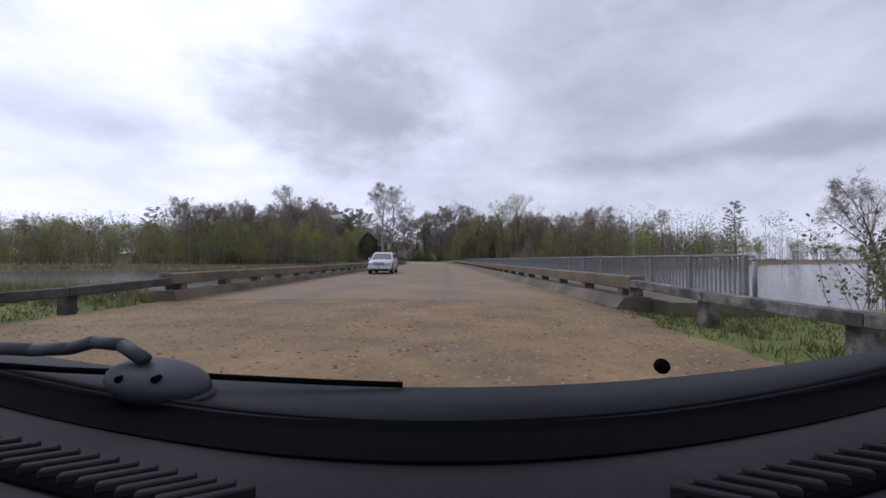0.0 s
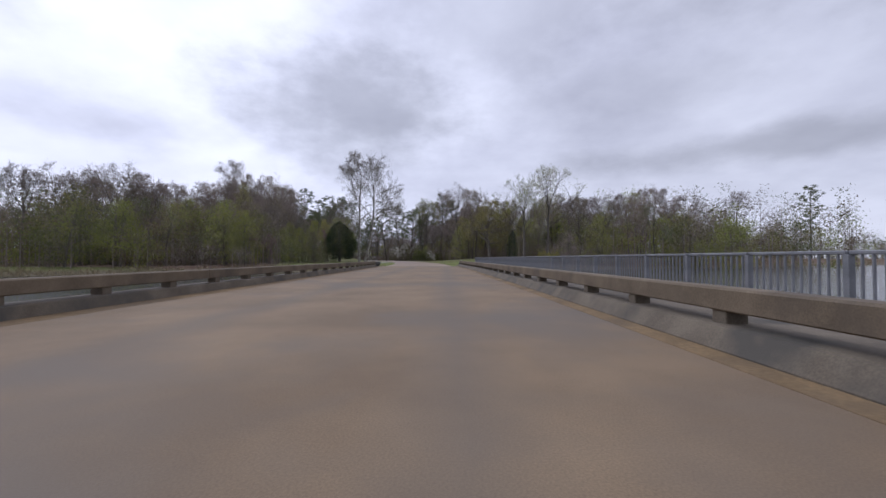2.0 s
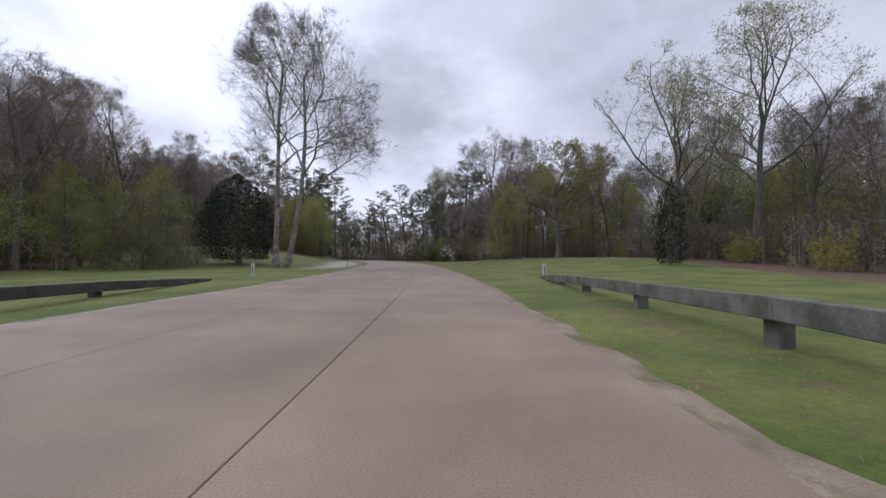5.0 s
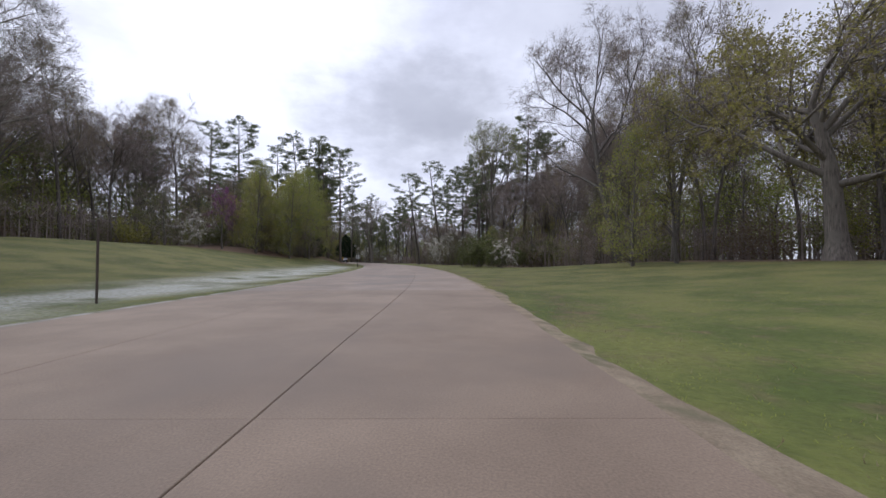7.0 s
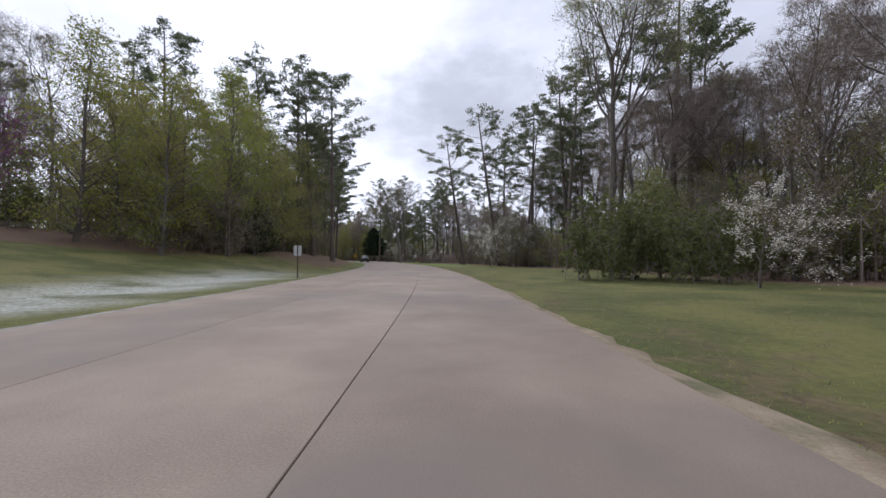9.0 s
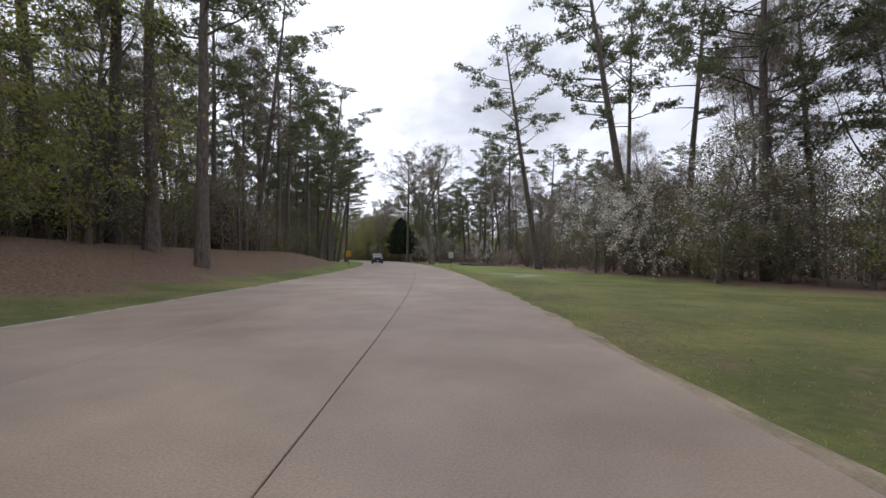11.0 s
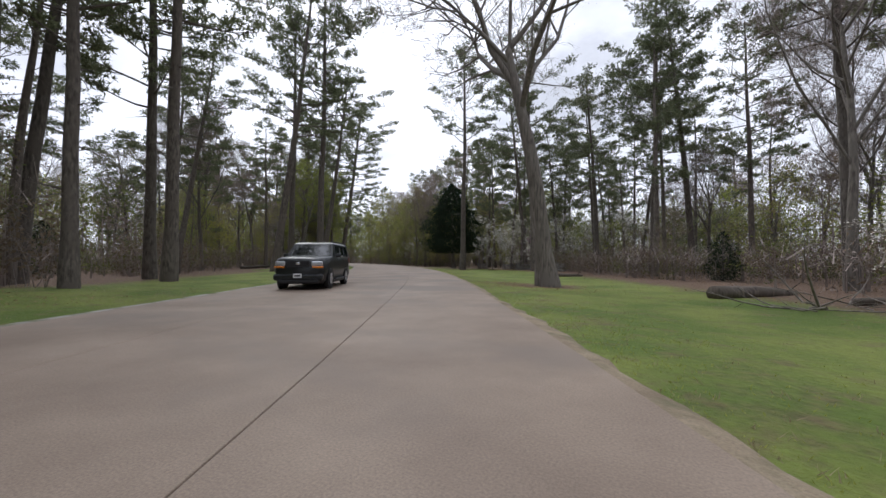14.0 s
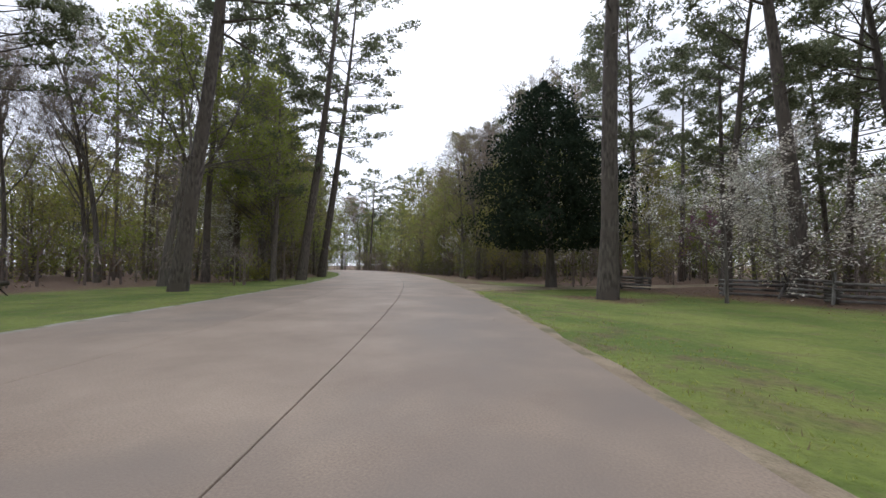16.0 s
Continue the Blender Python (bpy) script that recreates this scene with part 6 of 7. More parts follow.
def fallen_leaves(name, label, spots, seed):
    """Dry leaves lying on the grass, joined."""
    r = np.random.RandomState(seed)
    P = np.array(spots)
    n = len(P)
    P = np.column_stack([P, land(P[:, 0], P[:, 1]) + r.uniform(0.012, 0.035, n)])
    a, sz = r.rand(n) * 6.2832, r.uniform(0.02, 0.042, n)
    u = np.column_stack([np.cos(a), np.sin(a), r.normal(0, 0.3, n)]) * sz[:, None]
    v = np.column_stack([-np.sin(a), np.cos(a), r.normal(0, 0.3, n)]) * sz[:, None] * 0.6
    V = np.stack([P - u, P - v, P + u, P + v], 1).reshape(-1, 3)
    me = mesh_from(name, V, [(4 * i, 4 * i + 1, 4 * i + 2, 4 * i + 3) for i in range(n)], [MAT["litter_leaf"]])
    tagged(link(name, me), label, "leaves", kind="stuff")


MAT["litter_leaf"] = leaf_material("dry_oak_leaves", (0.16, 0.095, 0.055), (0.40, 0.27, 0.16), 0.8, 0.15)
lr = random.Random(17)
spots = []
for cx, cy, rad, n in ((-58.9, 293.6, 4.2, 1500), (-78.9, 323.2, 2.6, 600), (-33.8, 270.9, 2.6, 400), (-75, 328, 4.0, 700)):
    spots += [(cx + lr.gauss(0, rad * 0.45), cy + lr.gauss(0, rad * 0.45)) for _ in range(n)]
spots += [tuple(at(lr.uniform(214, 296), -9.0 - 9.0 * lr.random())[:2]) for _ in range(9000)]
spots += [tuple(at(lr.uniform(285, 345), 12.0 + 8.0 * lr.random())[:2]) for _ in range(4000)]
fallen_leaves("fallen_leaves", "dry brown oak leaves strewn over grass and bank", spots, 19)


# ---- verge: sandy edge, grass, blossom and reeds ----
def ragged_edge(s0, s1, side, wide, seed, label, mat="sand", raised=0.0):
    """A thin uneven strip of sand where road meets grass."""
    r = random.Random(seed)
    n = int((s1 - s0) / 0.5)
    verts, faces = [], []
    for i in range(n + 1):
        s = s0 + (s1 - s0) * i / n
        e = joint(s) + (3.03 if side > 0 else -6.08)
        w = wide * (0.7 + 0.2 * math.sin(s * 0.7 + seed) * math.sin(s * 0.23)) + r.uniform(0, wide * 0.45)
        verts += [at(s, e, -0.006), at(s, e + side * w * 0.6, raised - 0.022), at(s, e + side * max(w, 0.08), -0.056)]
    for i in range(n):
        for k in (0, 1):
            a = 3 * i + k
            faces.append((a, a + 3, a + 4, a + 1) if side < 0 else (a, a + 1, a + 4, a + 3))
    tagged(link("verge_edge", mesh_from("verge_edge", verts, faces, [MAT[mat]])), label, "verge", kind="structure")


ragged_edge(99, 190, 1, 0.45, 1, "sandy crumbling gravel edge between road and grass")
ragged_edge(190, 432, 1, 0.34, 2, "thin sandy edge between road and grass")
ragged_edge(99, 432, -1, 0.28, 3, "thin gravel edge along the far side of the road", "pale_edge", 0.035)


def tufts(name, label, spots, seed, blades, height, width, mat):
    """Grass tufts joined into one mesh. spots: x, y."""
    r = np.random.RandomState(seed)
    P = np.array(spots)
    z = land(P[:, 0], P[:, 1])
    n = len(P) * blades
    base = np.repeat(np.column_stack([P, z - 0.01]), blades, 0) + np.column_stack([r.normal(0, 0.05, n), r.normal(0, 0.05, n), np.zeros(n)])
    h = height * r.uniform(0.5, 1.3, n)
    lean = r.normal(0, 0.5, (n, 2))
    a = r.rand(n) * 6.2832
    side = np.column_stack([np.cos(a), np.sin(a), np.zeros(n)]) * width
    tip = base + np.column_stack([lean[:, 0] * h, lean[:, 1] * h, h])
    V = np.stack([base - side, base + side, tip], 1).reshape(-1, 3)
    me = mesh_from(name, V, [(3 * i, 3 * i + 1, 3 * i + 2) for i in range(n)], [MAT[mat]])
    tagged(link(name, me), label, "grass", kind="stuff")


def verge_spots(s0, s1, d0, d1, n, seed):
    r = random.Random(seed)
    out = []
    for _ in range(n):
        s = r.uniform(s0, s1)
        d = joint(s) + (3.1 if d0 > 0 else -6.15) + (1 if d0 > 0 else -1) * (abs(d0) + (abs(d1) - abs(d0)) * r.random() ** 1.6)
        p = at(s, d)
        out.append((p.x, p.y))
    return out


tufts("grass", "short mown spring grass along the verges", verge_spots(100, 345, 0.25, 13, 30000, 5) + verge_spots(100, 345, -0.2, -11, 20000, 6), 9, 3, 0.032, 0.007, "blade")
tufts("dry_grass", "dry tan grass stems among the green verge", verge_spots(100, 345, 0.15, 9, 5000, 7) + verge_spots(215, 300, -1.0, -9, 6000, 8), 10, 3, 0.06, 0.006, "reed")
near = [(random.uniform(3.6, 9), random.uniform(-4, 10)) for _ in range(1700)] + [(random.uniform(-20, -8.2), random.uniform(-4, 19)) for _ in range(3200)]
tufts("rank_grass", "dull rank weeds on the bank at the bridge end", near, 12, 5, 0.15, 0.010, "weed")
bank_reeds = [(random.uniform(-34, -9.5), random.uniform(10, 19)) for _ in range(1500)]
tufts("bank_reeds", "brown-green reeds on the near bank beside the bridge", bank_reeds, 14, 7, 0.55, 0.016, "weed_dry")
shore_reeds = [(x, 99.5 + 12 * float(smooth(9, 22, -x)) - 0.6 * min(75, max(0, -x - 26)) + random.uniform(-4, 3)) for x in [random.uniform(-130, -9) for _ in range(2600)]]
shore_reeds += [(x, 99 + 8 * float(smooth(7, 17, x)) + 0.55 * (x - 4) + random.uniform(-3, 3)) for x in [random.uniform(9, 160) for _ in range(1600)]]
tufts("reeds", "pale dry reeds along the far shoreline", shore_reeds, 13, 8, 0.9, 0.03, "reed")
planted("thicket", 13.8, 12.6, 0.85, 0, 2, "leafy bare-stemmed bush on the near bank by the bridge")
planted("thicket", 15.6, 12.0, 1.15, 90, 0, "leafy bare-stemmed bush on the near bank by the bridge")
planted("bare", 14.2, 12.9, 0.24, 90, 2, "slender young tree on the near bank")

# ---- the two cars ----
def glass_material(name, tint):
    m, nt, bsdf = nodes_of(name)
    bsdf.inputs["Base Color"].default_value = (*tint, 1)
    bsdf.inputs["Roughness"].default_value = 0.04
    bsdf.inputs["Specular IOR Level"].default_value = 1.0
    bsdf.inputs["Coat Weight"].default_value, bsdf.inputs["Coat Roughness"].default_value = 0.6, 0.03
    return m


MAT["car_white"] = plain("white_car_paint", (0.50, 0.51, 0.54), 0.35, 0.0, 0.8)
MAT["car_black"] = plain("dark_blue_black_car_paint", (0.006, 0.008, 0.011), 0.35, 0.0, 0.25)
MAT["car_glass"] = glass_material("dark_car_glass", (0.012, 0.014, 0.015))
MAT["tyre"] = plain("tyre_rubber", (0.02, 0.02, 0.02), 0.85)
MAT["alloy"] = plain("alloy_wheel", (0.55, 0.55, 0.57), 0.3, 0.7)
MAT["black_plastic"] = plain("black_car_plastic", (0.018, 0.018, 0.02), 0.55)
MAT["chrome"] = plain("bright_chrome", (0.75, 0.75, 0.77), 0.15, 0.9)
MAT["lamp_clear"] = plain("clear_headlamp", (0.55, 0.57, 0.6), 0.08, 0.3, 1.0)
MAT["lamp_amber"] = plain("amber_lamp", (0.7, 0.22, 0.02), 0.2, 0.0, 1.0)
MAT["lamp_red"] = plain("red_tail_lamp", (0.4, 0.015, 0.012), 0.2, 0.0, 1.0)


def loft(rings, caps=True):
    bm = bmesh.new()
    rows = [[bm.verts.new(p) for p in r] for r in rings]
    k = len(rows[0])
    for a, b in zip(rows, rows[1:]):
        for j in range(k):
            bm.faces.new((a[j], a[(j + 1) % k], b[(j + 1) % k], b[j]))
    if caps:
        bm.faces.new(rows[0][::-1])
        bm.faces.new(rows[-1])
    bmesh.ops.recalc_face_normals(bm, faces=bm.faces)
    return bm


def panel(corners, lift, parent, name, mat, label="", thick=0.012):
    """A thin pane over four corners, raised off the body along its own normal."""
    c = [Vector(p) for p in corners]
    n = (c[1] - c[0]).cross(c[3] - c[0]).normalized()
    mid = sum(c, Vector()) / len(c)
    bm = bmesh.new()
    lo = [bm.verts.new(p + n * (lift - thick)) for p in c]
    hi = [bm.verts.new(p.lerp(mid, 0.02) + n * lift) for p in c]
    k = len(c)
    bm.faces.new(hi)
    bm.faces.new(lo[::-1])
    for i in range(k):
        bm.faces.new((lo[i], lo[(i + 1) % k], hi[(i + 1) % k], hi[i]))
    bmesh.ops.recalc_face_normals(bm, faces=bm.faces)
    return part(name, bm, MAT[mat], parent, label)


def wheel(parent, x, y, r, w, side):
    wh = thing("wheel", pose(x, y, r, 0, 0, 0), "", "", "")
    wh.parent = parent
    prof = [(r * 0.66, -w / 2), (r * 0.93, -w / 2), (r, -w / 2 + 0.04), (r, w / 2 - 0.04), (r * 0.93, w / 2), (r * 0.66, w / 2)]
    n = 28
    part("tyre", loft([[(side * z, q * math.cos(6.2832 * i / n), q * math.sin(6.2832 * i / n)) for i in range(n)] for q, z in prof], False), MAT["tyre"], wh, "", True)
    bm = bmesh.new()
    rim = loft([[(side * z, q * math.cos(6.2832 * i / n), q * math.sin(6.2832 * i / n)) for i in range(n)] for q, z in ((r * 0.69, w / 2 + 0.002), (r * 0.62, w / 2 - 0.0), (r * 0.58, w / 2 - 0.06), (0.02, w / 2 - 0.07))], False)
    bm.free()
    part("rim", rim, MAT["black_plastic"], wh, "dark inner rim", True)
    bm = bmesh.new()
    for i in range(6):
        a = 6.2832 * i / 6
        box(bm, (-0.025, 0.02, -0.05), (0.025, r * 0.62, 0.05), 0.012, Matrix.Translation((side * (w / 2 - 0.02), 0, 0)) @ Matrix.Rotation(a, 4, "X"))
    bmesh.ops.create_cone(bm, cap_ends=True, segments=16, radius1=0.09, radius2=0.07, depth=0.06, matrix=Matrix.Translation((side * (w / 2 - 0.01), 0, 0)) @ Matrix.Rotation(math.pi / 2, 4, "Y"))
    part("spokes", bm, MAT["alloy"], wh, "six-spoke alloy")


def suv(m, label, paint, L, W, H, base, r, nose, cowl, belt, roof_f, roof_r, tail, axle, boxy, amber):
    """A sport utility car with its front at y = 0 and its tail at y = L. Heights: nose, cowl, belt, H."""
    c = thing("car", m, label, "car", "passing cars")
    hw = W / 2
    rings = []
    st = [(0.0, 0.72, 0.42, nose - 0.22, 0.80), (0.06, 0.86, 0.30, nose - 0.08, 0.86), (0.25, 0.95, 0.26, nose, 0.90), (axle, 1.0, 0.26, nose + (cowl - nose) * 0.6, 0.93),
          (roof_f - 0.75, 1.0, 0.26, cowl, 0.95), (L * 0.5, 1.0, 0.26, belt, 0.97), (L - 0.7, 1.0, 0.28, belt + 0.02, 0.97), (L - 0.12, 0.96, 0.34, belt, 0.95), (L, 0.88, 0.42, belt - 0.1, 0.9)]
    for y, wf, zb, zt, tf in st:
        w = hw * wf
        half = [(w * 0.86, zb), (w * 0.97, zb + 0.10), (w, zb + (zt - zb) * 0.45), (w * 0.985, zb + (zt - zb) * 0.78), (w * tf, zt - 0.02), (w * tf * (0.86 if not boxy else 0.92), zt + 0.015), (w * 0.4, zt + 0.04)]
        rings.append([(x, y, z) for x, z in half] + [(-x, y, z) for x, z in half[::-1]])
    body = part("body", loft(rings), MAT[paint], c, "", True)
    # cabin
    bw, rw = hw * 0.95, hw * (0.80 if boxy else 0.76)
    y0, y1, y2, y3 = roof_f - (0.62 if boxy else 0.85), roof_f, roof_r, tail
    zb, zr = belt - 0.02, H
    cab = [[(bw, y0, cowl - 0.04), (bw, y3, zb), (-bw, y3, zb), (-bw, y0, cowl - 0.04)],
           [(rw * 1.03, y1 - 0.04, zr - 0.09), (rw * 1.03, y2 + 0.08, zr - 0.1), (-rw * 1.03, y2 + 0.08, zr - 0.1), (-rw * 1.03, y1 - 0.04, zr - 0.09)],
           [(rw * 0.9, y1 + 0.12, zr - 0.02), (rw * 0.9, y2 - 0.1, zr - 0.03), (-rw * 0.9, y2 - 0.1, zr - 0.03), (-rw * 0.9, y1 + 0.12, zr - 0.02)],
           [(rw * 0.4, y1 + 0.3, zr), (rw * 0.4, y2 - 0.3, zr), (-rw * 0.4, y2 - 0.3, zr), (-rw * 0.4, y1 + 0.3, zr)]]
    part("cabin", loft(cab), MAT[paint], c)

    def mixp(a, b, f):
        return tuple(p + (q - p) * f for p, q in zip(a, b))
    A, B, C, D = cab[0][3], cab[0][0], cab[1][0], cab[1][3]
    panel([mixp(mixp(A, B, 0.05), mixp(D, C, 0.05), 0.06), mixp(mixp(A, B, 0.95), mixp(D, C, 0.95), 0.06), mixp(mixp(A, B, 0.94), mixp(D, C, 0.94), 0.95), mixp(mixp(A, B, 0.06), mixp(D, C, 0.06), 0.95)], 0.008, c, "windshield", "car_glass")
    A, B, C, D = cab[0][1], cab[0][2], cab[1][2], cab[1][1]
    panel([mixp(mixp(A, B, 0.06), mixp(D, C, 0.06), 0.12), mixp(mixp(A, B, 0.94), mixp(D, C, 0.94), 0.12), mixp(mixp(A, B, 0.93), mixp(D, C, 0.93), 0.92), mixp(mixp(A, B, 0.07), mixp(D, C, 0.07), 0.92)], 0.008, c, "rear_window", "car_glass")
    for sx in (1, -1):
        if sx > 0:
            A, B, D, E = cab[0][0], cab[0][1], cab[1][0], cab[1][1]
        else:
            A, B, D, E = cab[0][3], cab[0][2], cab[1][3], cab[1][2]
        cuts = ((0.13, 0.40), (0.425, 0.67), (0.70, 0.93))
        for f, g in cuts:
            tf, tg = f * 0.96 + 0.02, g
            if f < 0.2:
                tf = 0.07
            q = [mixp(mixp(A, B, f), mixp(D, E, tf), 0.08), mixp(mixp(A, B, g), mixp(D, E, tg), 0.08), mixp(mixp(A, B, g), mixp(D, E, tg), 0.9), mixp(mixp(A, B, f), mixp(D, E, tf), 0.9)]
            panel(q if sx > 0 else q[::-1], 0.008, c, "side_window", "car_glass")
        # mirrors, handles, rails, sills
        b = bmesh.new()
        box(b, (-0.11, -0.06, -0.075), (0.11, 0.07, 0.075), 0.03, Matrix.Translation((sx * (hw + 0.1), y0 + 0.42, belt + 0.07)))
        part("mirror", b, MAT[paint], c)
        for fy in (0.46, 0.66):
            b = bmesh.new()
            box(b, (-0.018, -0.08, -0.015), (0.018, 0.08, 0.015), 0.008, Matrix.Translation((sx * hw * 1.0, L * fy, belt - 0.12)))
            part("door_handle", b, MAT[paint], c)
        b = bmesh.new()
        box(b, (-0.02, y1 + 0.35, zr + 0.005), (0.02, y2 - 0.2, zr + 0.05), 0.012, Matrix.Translation((sx * rw * 0.86, 0, 0)))
        part("roof_rail", b, MAT["chrome" if not boxy else "black_plastic"], c)
        b = bmesh.new()
        box(b, (-0.04, axle + r + 0.08, 0.22), (0.04, axle + base - r - 0.08, 0.36), 0.02, Matrix.Translation((sx * (hw - 0.03), 0, 0)))
        part("sill", b, MAT["black_plastic"], c)
        if boxy:
            b = bmesh.new()
            box(b, (-0.012, y0 + 0.35, -0.014), (0.012, y3 - 0.05, 0.014), 0.005, Matrix.Translation((sx * (bw + 0.012), 0, belt + 0.015)))
            part("belt_trim", b, MAT["chrome"], c, "bright trim strip under the windows")
            b = bmesh.new()
            box(b, (-0.07, axle + r + 0.05, -0.02), (0.07, axle + base - r - 0.05, 0.02), 0.012, Matrix.Translation((sx * (hw + 0.05), 0, 0.36)))
            part("running_board", b, MAT["black_plastic"], c)
        # head and tail lamps
        hz = nose - 0.20
        b = bmesh.new()
        box(b, (-0.21, -0.05, -0.10), (0.21, 0.26, 0.085), 0.04, Matrix.Translation((sx * hw * 0.70, 0.03, hz)) @ pose(0, 0, 0, 0, 0, sx * 20))
        lamp = part("headlight", b, MAT["lamp_clear"], c, "clear headlamp")
        if amber:
            b = bmesh.new()
            box(b, (-0.2, -0.06, -0.17), (0.2, 0.2, -0.105), 0.015, Matrix.Translation((sx * hw * 0.72, 0.03, hz)) @ pose(0, 0, 0, 0, 0, sx * 20))
            part("turn_lamp", b, MAT["lamp_amber"], lamp, "amber turn lamp")
        b = bmesh.new()
        box(b, (-0.06, -0.12, -0.16), (0.06, 0.1, 0.16), 0.03, Matrix.Translation((sx * hw * 0.88, L - 0.06, belt - 0.2)))
        part("tail_light", b, MAT["lamp_red"], c, "red tail lamp")
        b = bmesh.new()
        box(b, (-0.1, -0.04, -0.045), (0.1, 0.1, 0.045), 0.025, Matrix.Translation((sx * hw * 0.70, 0.06, 0.52)))
        part("fog_light", b, MAT["lamp_clear"], c)
        for y in (axle, axle + base):
            wheel(c, sx * (hw - 0.105), y, r, 0.25, sx)
            n = 20
            ring = [[(sx * (hw + q), y + rr * math.cos(math.pi * i / n), r + rr * math.sin(math.pi * i / n) - 0.02) for i in range(n + 1)] for rr, q in ((r * 0.9, -0.30), (r * 1.16, -0.012), (r * 1.2, 0.008), (r * 1.13, 0.008), (r * 0.9, -0.26))]
            bm = bmesh.new()
            rows = [[bm.verts.new(p) for p in rg] for rg in ring]
            for a, bb in zip(rows, rows[1:]):
                for j in range(n):
                    bm.faces.new((a[j], a[j + 1], bb[j + 1], bb[j]))
            part("wheel_arch", bm, MAT["black_plastic"], c)
            b = bmesh.new()
            bmesh.ops.create_cone(b, cap_ends=True, segments=24, radius1=r * 1.12, radius2=r * 1.12, depth=0.05, matrix=Matrix.Translation((sx * (hw - 0.024), y, r)) @ Matrix.Rotation(math.pi / 2, 4, "Y"))
            part("wheel_well", b, MAT["black_plastic"], c)
    # front: grille, bumper, plate, badge
    b = bmesh.new()
    gz = nose - 0.22
    box(b, (-hw * 0.44, -0.03, gz - 0.13), (hw * 0.44, 0.08, gz + 0.12), 0.03)
    gr = part("grille", b, MAT["black_plastic"], c, "dark grille")
    for k in range(4):
        b = bmesh.new()
        box(b, (-hw * 0.43, -0.045, gz - 0.11 + 0.068 * k), (hw * 0.43, -0.02, gz - 0.085 + 0.068 * k), 0.006)
        part("slat", b, MAT["chrome" if not boxy else "black_plastic"], gr)
    b = bmesh.new()
    bmesh.ops.create_uvsphere(b, u_segments=12, v_segments=8, radius=0.07, matrix=Matrix.Translation((0, -0.045, gz + 0.02)) @ Matrix.Diagonal((1.2, 0.2, 0.8, 1)))
    part("badge", b, MAT["chrome"], gr, "plain oval badge", True)
    b = bmesh.new()
    box(b, (-hw * 0.93, -0.07, 0.36), (hw * 0.93, 0.2, 0.60), 0.06)
    bump = part("front_bumper", b, MAT[paint], c)
    b = bmesh.new()
    box(b, (-hw * 0.78, -0.075, 0.24), (hw * 0.78, 0.3, 0.42), 0.05)
    part("lower_intake", b, MAT["black_plastic"], c)
    b = bmesh.new()
    box(b, (-0.155, -0.095, 0.46), (0.155, -0.072, 0.62), 0.006)
    plate = part("number_plate", b, MAT["sign_white"], c, "white plate")
    b = bmesh.new()
    box(b, (-0.11, -0.098, 0.51), (0.11, -0.094, 0.57), 0.0)
    part("plate_bar", b, MAT["sign_black"], plate)
    b = bmesh.new()
    box(b, (-hw * 0.93, L - 0.2, 0.36), (hw * 0.93, L + 0.06, 0.62), 0.06)
    part("rear_bumper", b, MAT[paint if not boxy else "black_plastic"], c)
    b = bmesh.new()
    box(b, (-hw * 0.8, 0.5, 0.2), (hw * 0.8, L - 0.5, 0.4), 0.02)
    part("underbody", b, MAT["black_plastic"], c)
    return c


def car_at(s, d, turned=0.0):
    return pose(*at(s, d, 0.005), 0, 0, turn(s) + turned)


suv(car_at(30.8, -5.1), "white sport utility car with chrome grille bars on the bridge", "car_white", 4.79, 1.90, 1.73, 2.79, 0.37, 1.02, 1.12, 1.10, 2.02, 4.1, 4.62, 0.95, False, False)
suv(car_at(298.4, -4.65), "dark boxy sport utility car with alloy wheels on the road", "car_black", 5.05, 1.98, 1.90, 2.95, 0.39, 1.20, 1.27, 1.26, 2.1, 4.75, 4.95, 1.0, True, True)

# ---- dashboard and wiper of the car that carries the camera, where it sets out ----
MAT["dash"] = surface("grained_dark_dashboard_vinyl", (0.010, 0.010, 0.012), (0.020, 0.020, 0.023), 2, 180, 0.7, 0.5, 0.001)
MAT["cowl"] = surface("dark_blue_grey_cowl_plastic", (0.006, 0.007, 0.010), (0.012, 0.014, 0.019), 4, 90, 0.6, 0.2, 0.001)
for key in ("dash", "cowl"):
    MAT[key].node_tree.nodes["Principled BSDF"].inputs["Specular IOR Level"].default_value = 0.15
MAT["seal"] = plain("black_rubber_seal", (0.002, 0.002, 0.0025), 0.9)
MAT["seal"].node_tree.nodes["Principled BSDF"].inputs["Specular IOR Level"].default_value = 0.03
MAT["wiper"] = surface("blue_grey_wiper_plastic", (0.018, 0.021, 0.029), (0.03, 0.034, 0.045), 6, 90, 0.6, 0.2, 0.001)


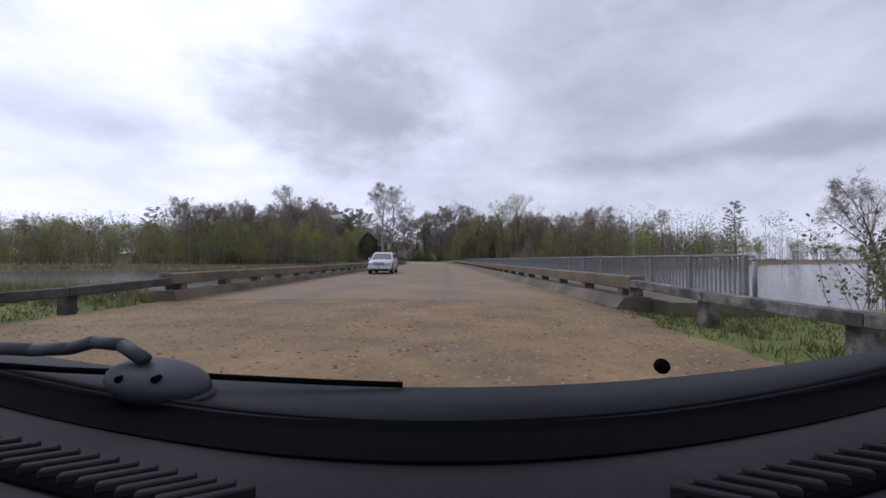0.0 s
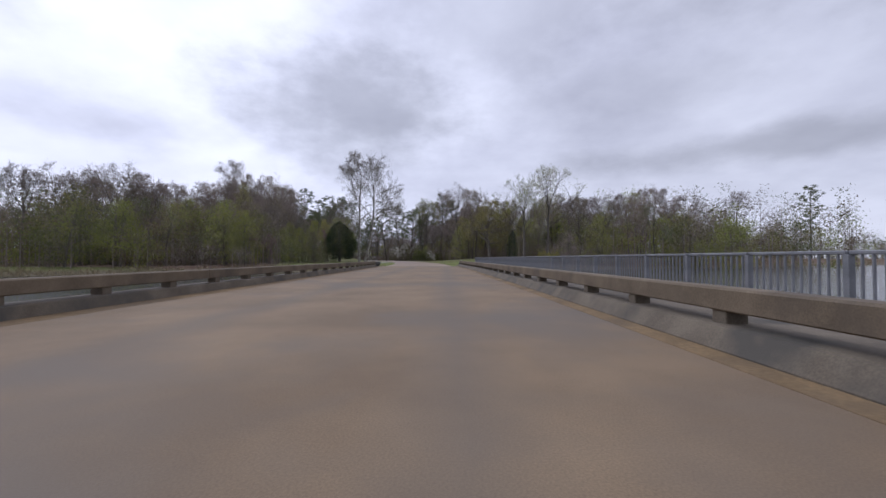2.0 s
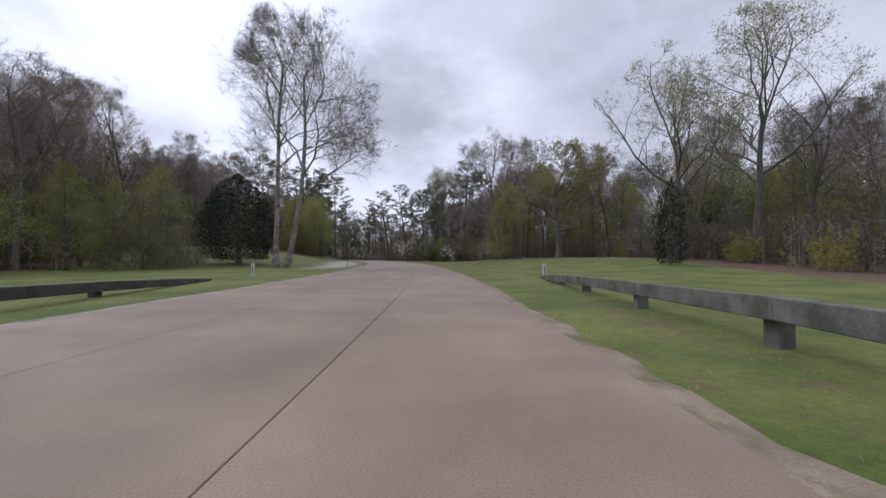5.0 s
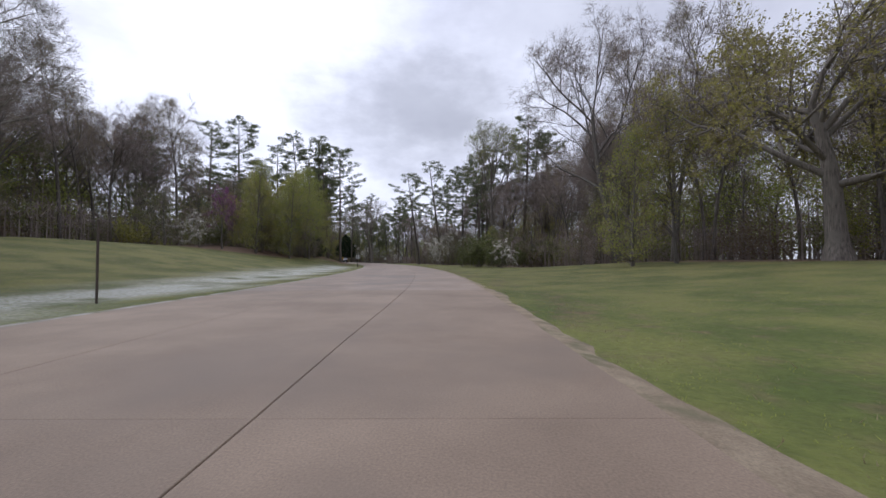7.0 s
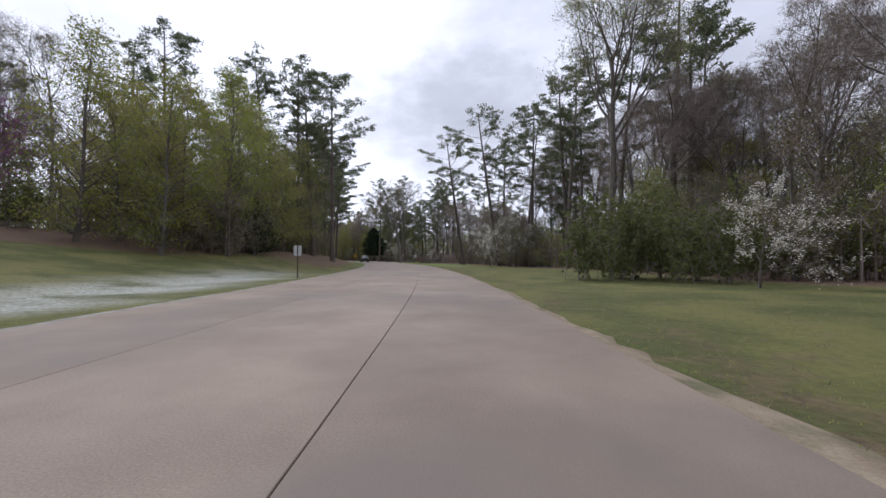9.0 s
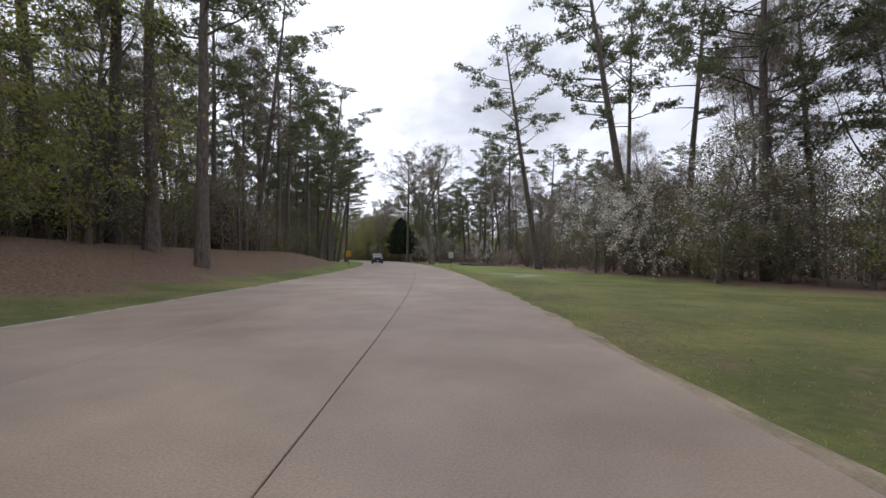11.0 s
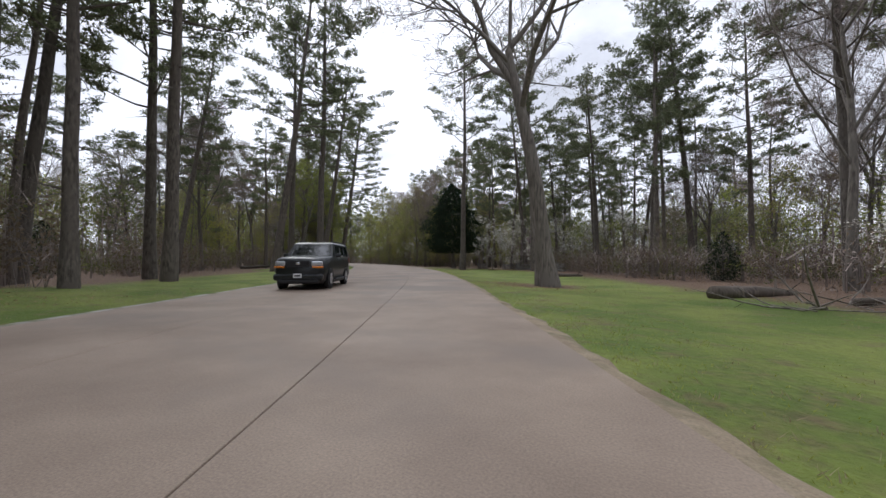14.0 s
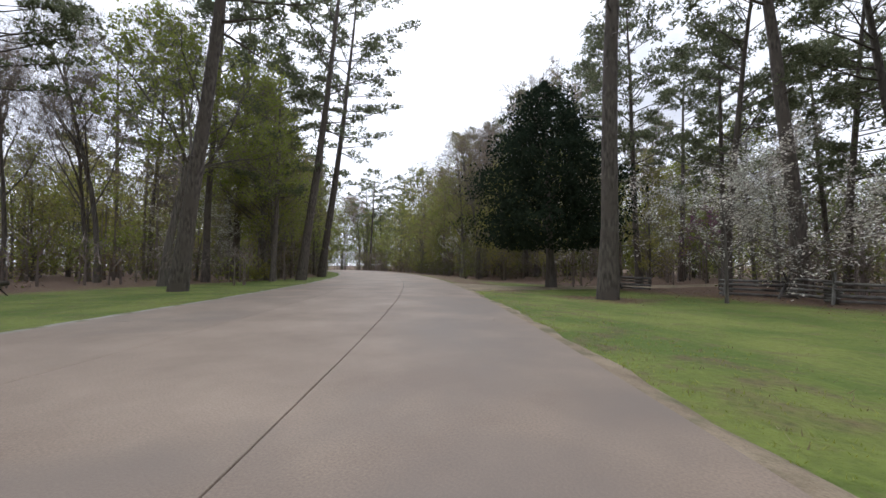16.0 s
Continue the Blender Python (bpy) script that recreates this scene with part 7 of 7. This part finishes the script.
def fan_sheet(rows, thick, n=40, reach=1.35):
    """A sheet bowed round the driver: each row gives, for the middle and for the sides, slope below eye level and distance."""
    bm = bmesh.new()
    top = []
    for v0, v1, z0, z1 in rows:
        line = []
        for i in range(n + 1):
            u = -reach + 2 * reach * i / n
            k = (u / 1.11) ** 2
            v, z = v0 + (v1 - v0) * k, z0 + (z1 - z0) * k
            line.append(Vector((u * z, z, -v * z)))
        top.append(line)
    up = [[bm.verts.new(p) for p in r] for r in top]
    lo = [[bm.verts.new(p - Vector((0, 0, thick))) for p in r] for r in top]
    for a, b in zip(up, up[1:]):
        for j in range(n):
            bm.faces.new((a[j], a[j + 1], b[j + 1], b[j]))
    for a, b in zip(lo, lo[1:]):
        for j in range(n):
            bm.faces.new((a[j + 1], a[j], b[j], b[j + 1]))
    for r, q in ((up[0], lo[0]), (up[-1], lo[-1])):
        for j in range(n):
            bm.faces.new((r[j], q[j], q[j + 1], r[j + 1]))
    bmesh.ops.recalc_face_normals(bm, faces=bm.faces)
    return bm


def build_dash():
    t = thing("car_dashboard", pose(0, 0, 1.15, 0, 0, 0.3), "dark grained dashboard top with vents, seal, cowl and wiper", "dashboard")
    part("dash_top", fan_sheet([(0.95, 0.80, 0.22, 0.26), (0.62, 0.50, 0.335, 0.42), (0.575, 0.45, 0.36, 0.46), (0.45, 0.31, 0.455, 0.68)], 0.02), MAT["dash"], t, smoothed=True)
    part("glass_seal", fan_sheet([(0.50, 0.36, 0.404, 0.575), (0.462, 0.325, 0.44, 0.64), (0.43, 0.295, 0.475, 0.70), (0.40, 0.265, 0.50, 0.74)], 0.015), MAT["seal"], t, "black rubber seal")
    for k in range(3):
        v = 0.425 - 0.012 * k
        part("seal_ridge", fan_sheet([(v, v - 0.135, 0.482 + 0.01 * k, 0.71), (v - 0.005, v - 0.14, 0.484 + 0.01 * k, 0.712)], 0.006), MAT["cowl"], t)
    part("cowl", fan_sheet([(0.40, 0.27, 0.51, 0.75), (0.345, 0.245, 0.60, 0.80), (0.318, 0.222, 0.68, 0.86), (0.330, 0.232, 0.74, 0.92)], 0.02), MAT["cowl"], t, "dark plastic cowl", True)
    for name, u0, u1, v0, v1, n in (("defroster_vent", -1.14, -0.56, 0.475, 0.605, 13), ("defroster_vent", 0.66, 1.14, 0.60, 0.49, 9)):
        holder = None
        for i in range(n):
            f = i / (n - 1)
            u, v = u0 + (u1 - u0) * f, v0 + (v1 - v0) * f
            z = 0.205 / v
            p = Vector((u * z, z, -v * z + 0.006))
            b = bmesh.new()
            box(b, (-0.03, -0.0045, -0.008), (0.03, 0.0045, 0.004), 0.0015, Matrix.Translation(p) @ pose(0, 0, 0, 0, 0, 24 if u < 0 else -24))
            if holder is None:
                fb = bmesh.new()
                q0, q1 = Vector((u0 * 0.205 / v0, 0.205 / v0, -0.203)), Vector((u1 * 0.205 / v1, 0.205 / v1, -0.203))
                d = (q1 - q0)
                m = Matrix.Translation((q0 + q1) / 2) @ pose(0, 0, 0, 0, 0, math.degrees(math.atan2(d.y, d.x)))
                box(fb, (-d.length / 2 - 0.02, -0.026, -0.01), (d.length / 2 + 0.02, 0.026, 0.0015), 0.004, m)
                holder = part(name, fb, MAT["seal"], t, "black slotted vent")
            part("slat", b, MAT["dash"], holder)
    # wiper
    pv = bmesh.new()
    z = 0.62
    bmesh.ops.create_uvsphere(pv, u_segments=24, v_segments=14, radius=1.0, matrix=Matrix.Translation((-0.705 * z, z, -0.304 * z)) @ pose(0, 0, 0, 0, 9, 0) @ Matrix.Diagonal((0.078, 0.05, 0.034, 1)))
    bmesh.ops.create_uvsphere(pv, u_segments=20, v_segments=12, radius=1.0, matrix=Matrix.Translation((-0.675 * z, z + 0.005, -0.335 * z)) @ pose(0, 0, 0, 0, 6, 0) @ Matrix.Diagonal((0.064, 0.045, 0.026, 1)))
    arm = part("wiper_arm", pv, MAT["wiper"], t, "blue-grey wiper arm and pivot", True)
    # short black pegs imitate the shade inside two pivot holes; nothing is cut
    for dx in (-0.028, 0.024):
        b = bmesh.new()
        bmesh.ops.create_cone(b, cap_ends=True, segments=14, radius1=0.005, radius2=0.005, depth=0.012, matrix=Matrix.Translation((-0.705 * z + dx, z - 0.040, -0.278 * z)) @ Matrix.Rotation(math.pi / 2, 4, "X"))
        part("hole_shade_peg", b, MAT["seal"], arm)
    b = bmesh.new()
    pts = [(-0.74, 0.60, -0.252), (-0.80, 0.61, -0.213), (-0.87, 0.61, -0.206), (-0.93, 0.61, -0.222), (-1.02, 0.61, -0.226), (-1.25, 0.61, -0.214)]
    pts = [Vector((u * q, q, v * q)) for u, q, v in pts]
    for p, q in zip(pts, pts[1:]):
        cyl(b, p, q, 0.010, 10)
    part("arm_rod", b, MAT["wiper"], arm, "", True)
    pts = [Vector((u * q, q, v * q)) for u, q, v in ((-1.3, 0.62, -0.25), (-0.95, 0.63, -0.275), (-0.70, 0.64, -0.285), (-0.3, 0.66, -0.305), (-0.1, 0.67, -0.312))]
    blade = Geo()
    blade.tube(pts, [0.005] * len(pts), 8, 0, True)
    link("wiper_blade", blade.mesh("wiper_blade", [MAT["seal"]]), arm)
    b = bmesh.new()
    bmesh.ops.create_uvsphere(b, u_segments=16, v_segments=10, radius=0.0125, matrix=Matrix.Translation((0.545 * 0.66, 0.66, -0.266 * 0.66)))
    part("washer_nozzle", b, MAT["seal"], t, "", True)
    b = bmesh.new()
    box(b, (-0.032, -0.01, -0.007), (0.032, 0.012, 0.007), 0.004, Matrix.Translation((0.665 * 0.60, 0.60, -0.362 * 0.60)))
    part("clip", b, MAT["cowl"], t)


build_dash()
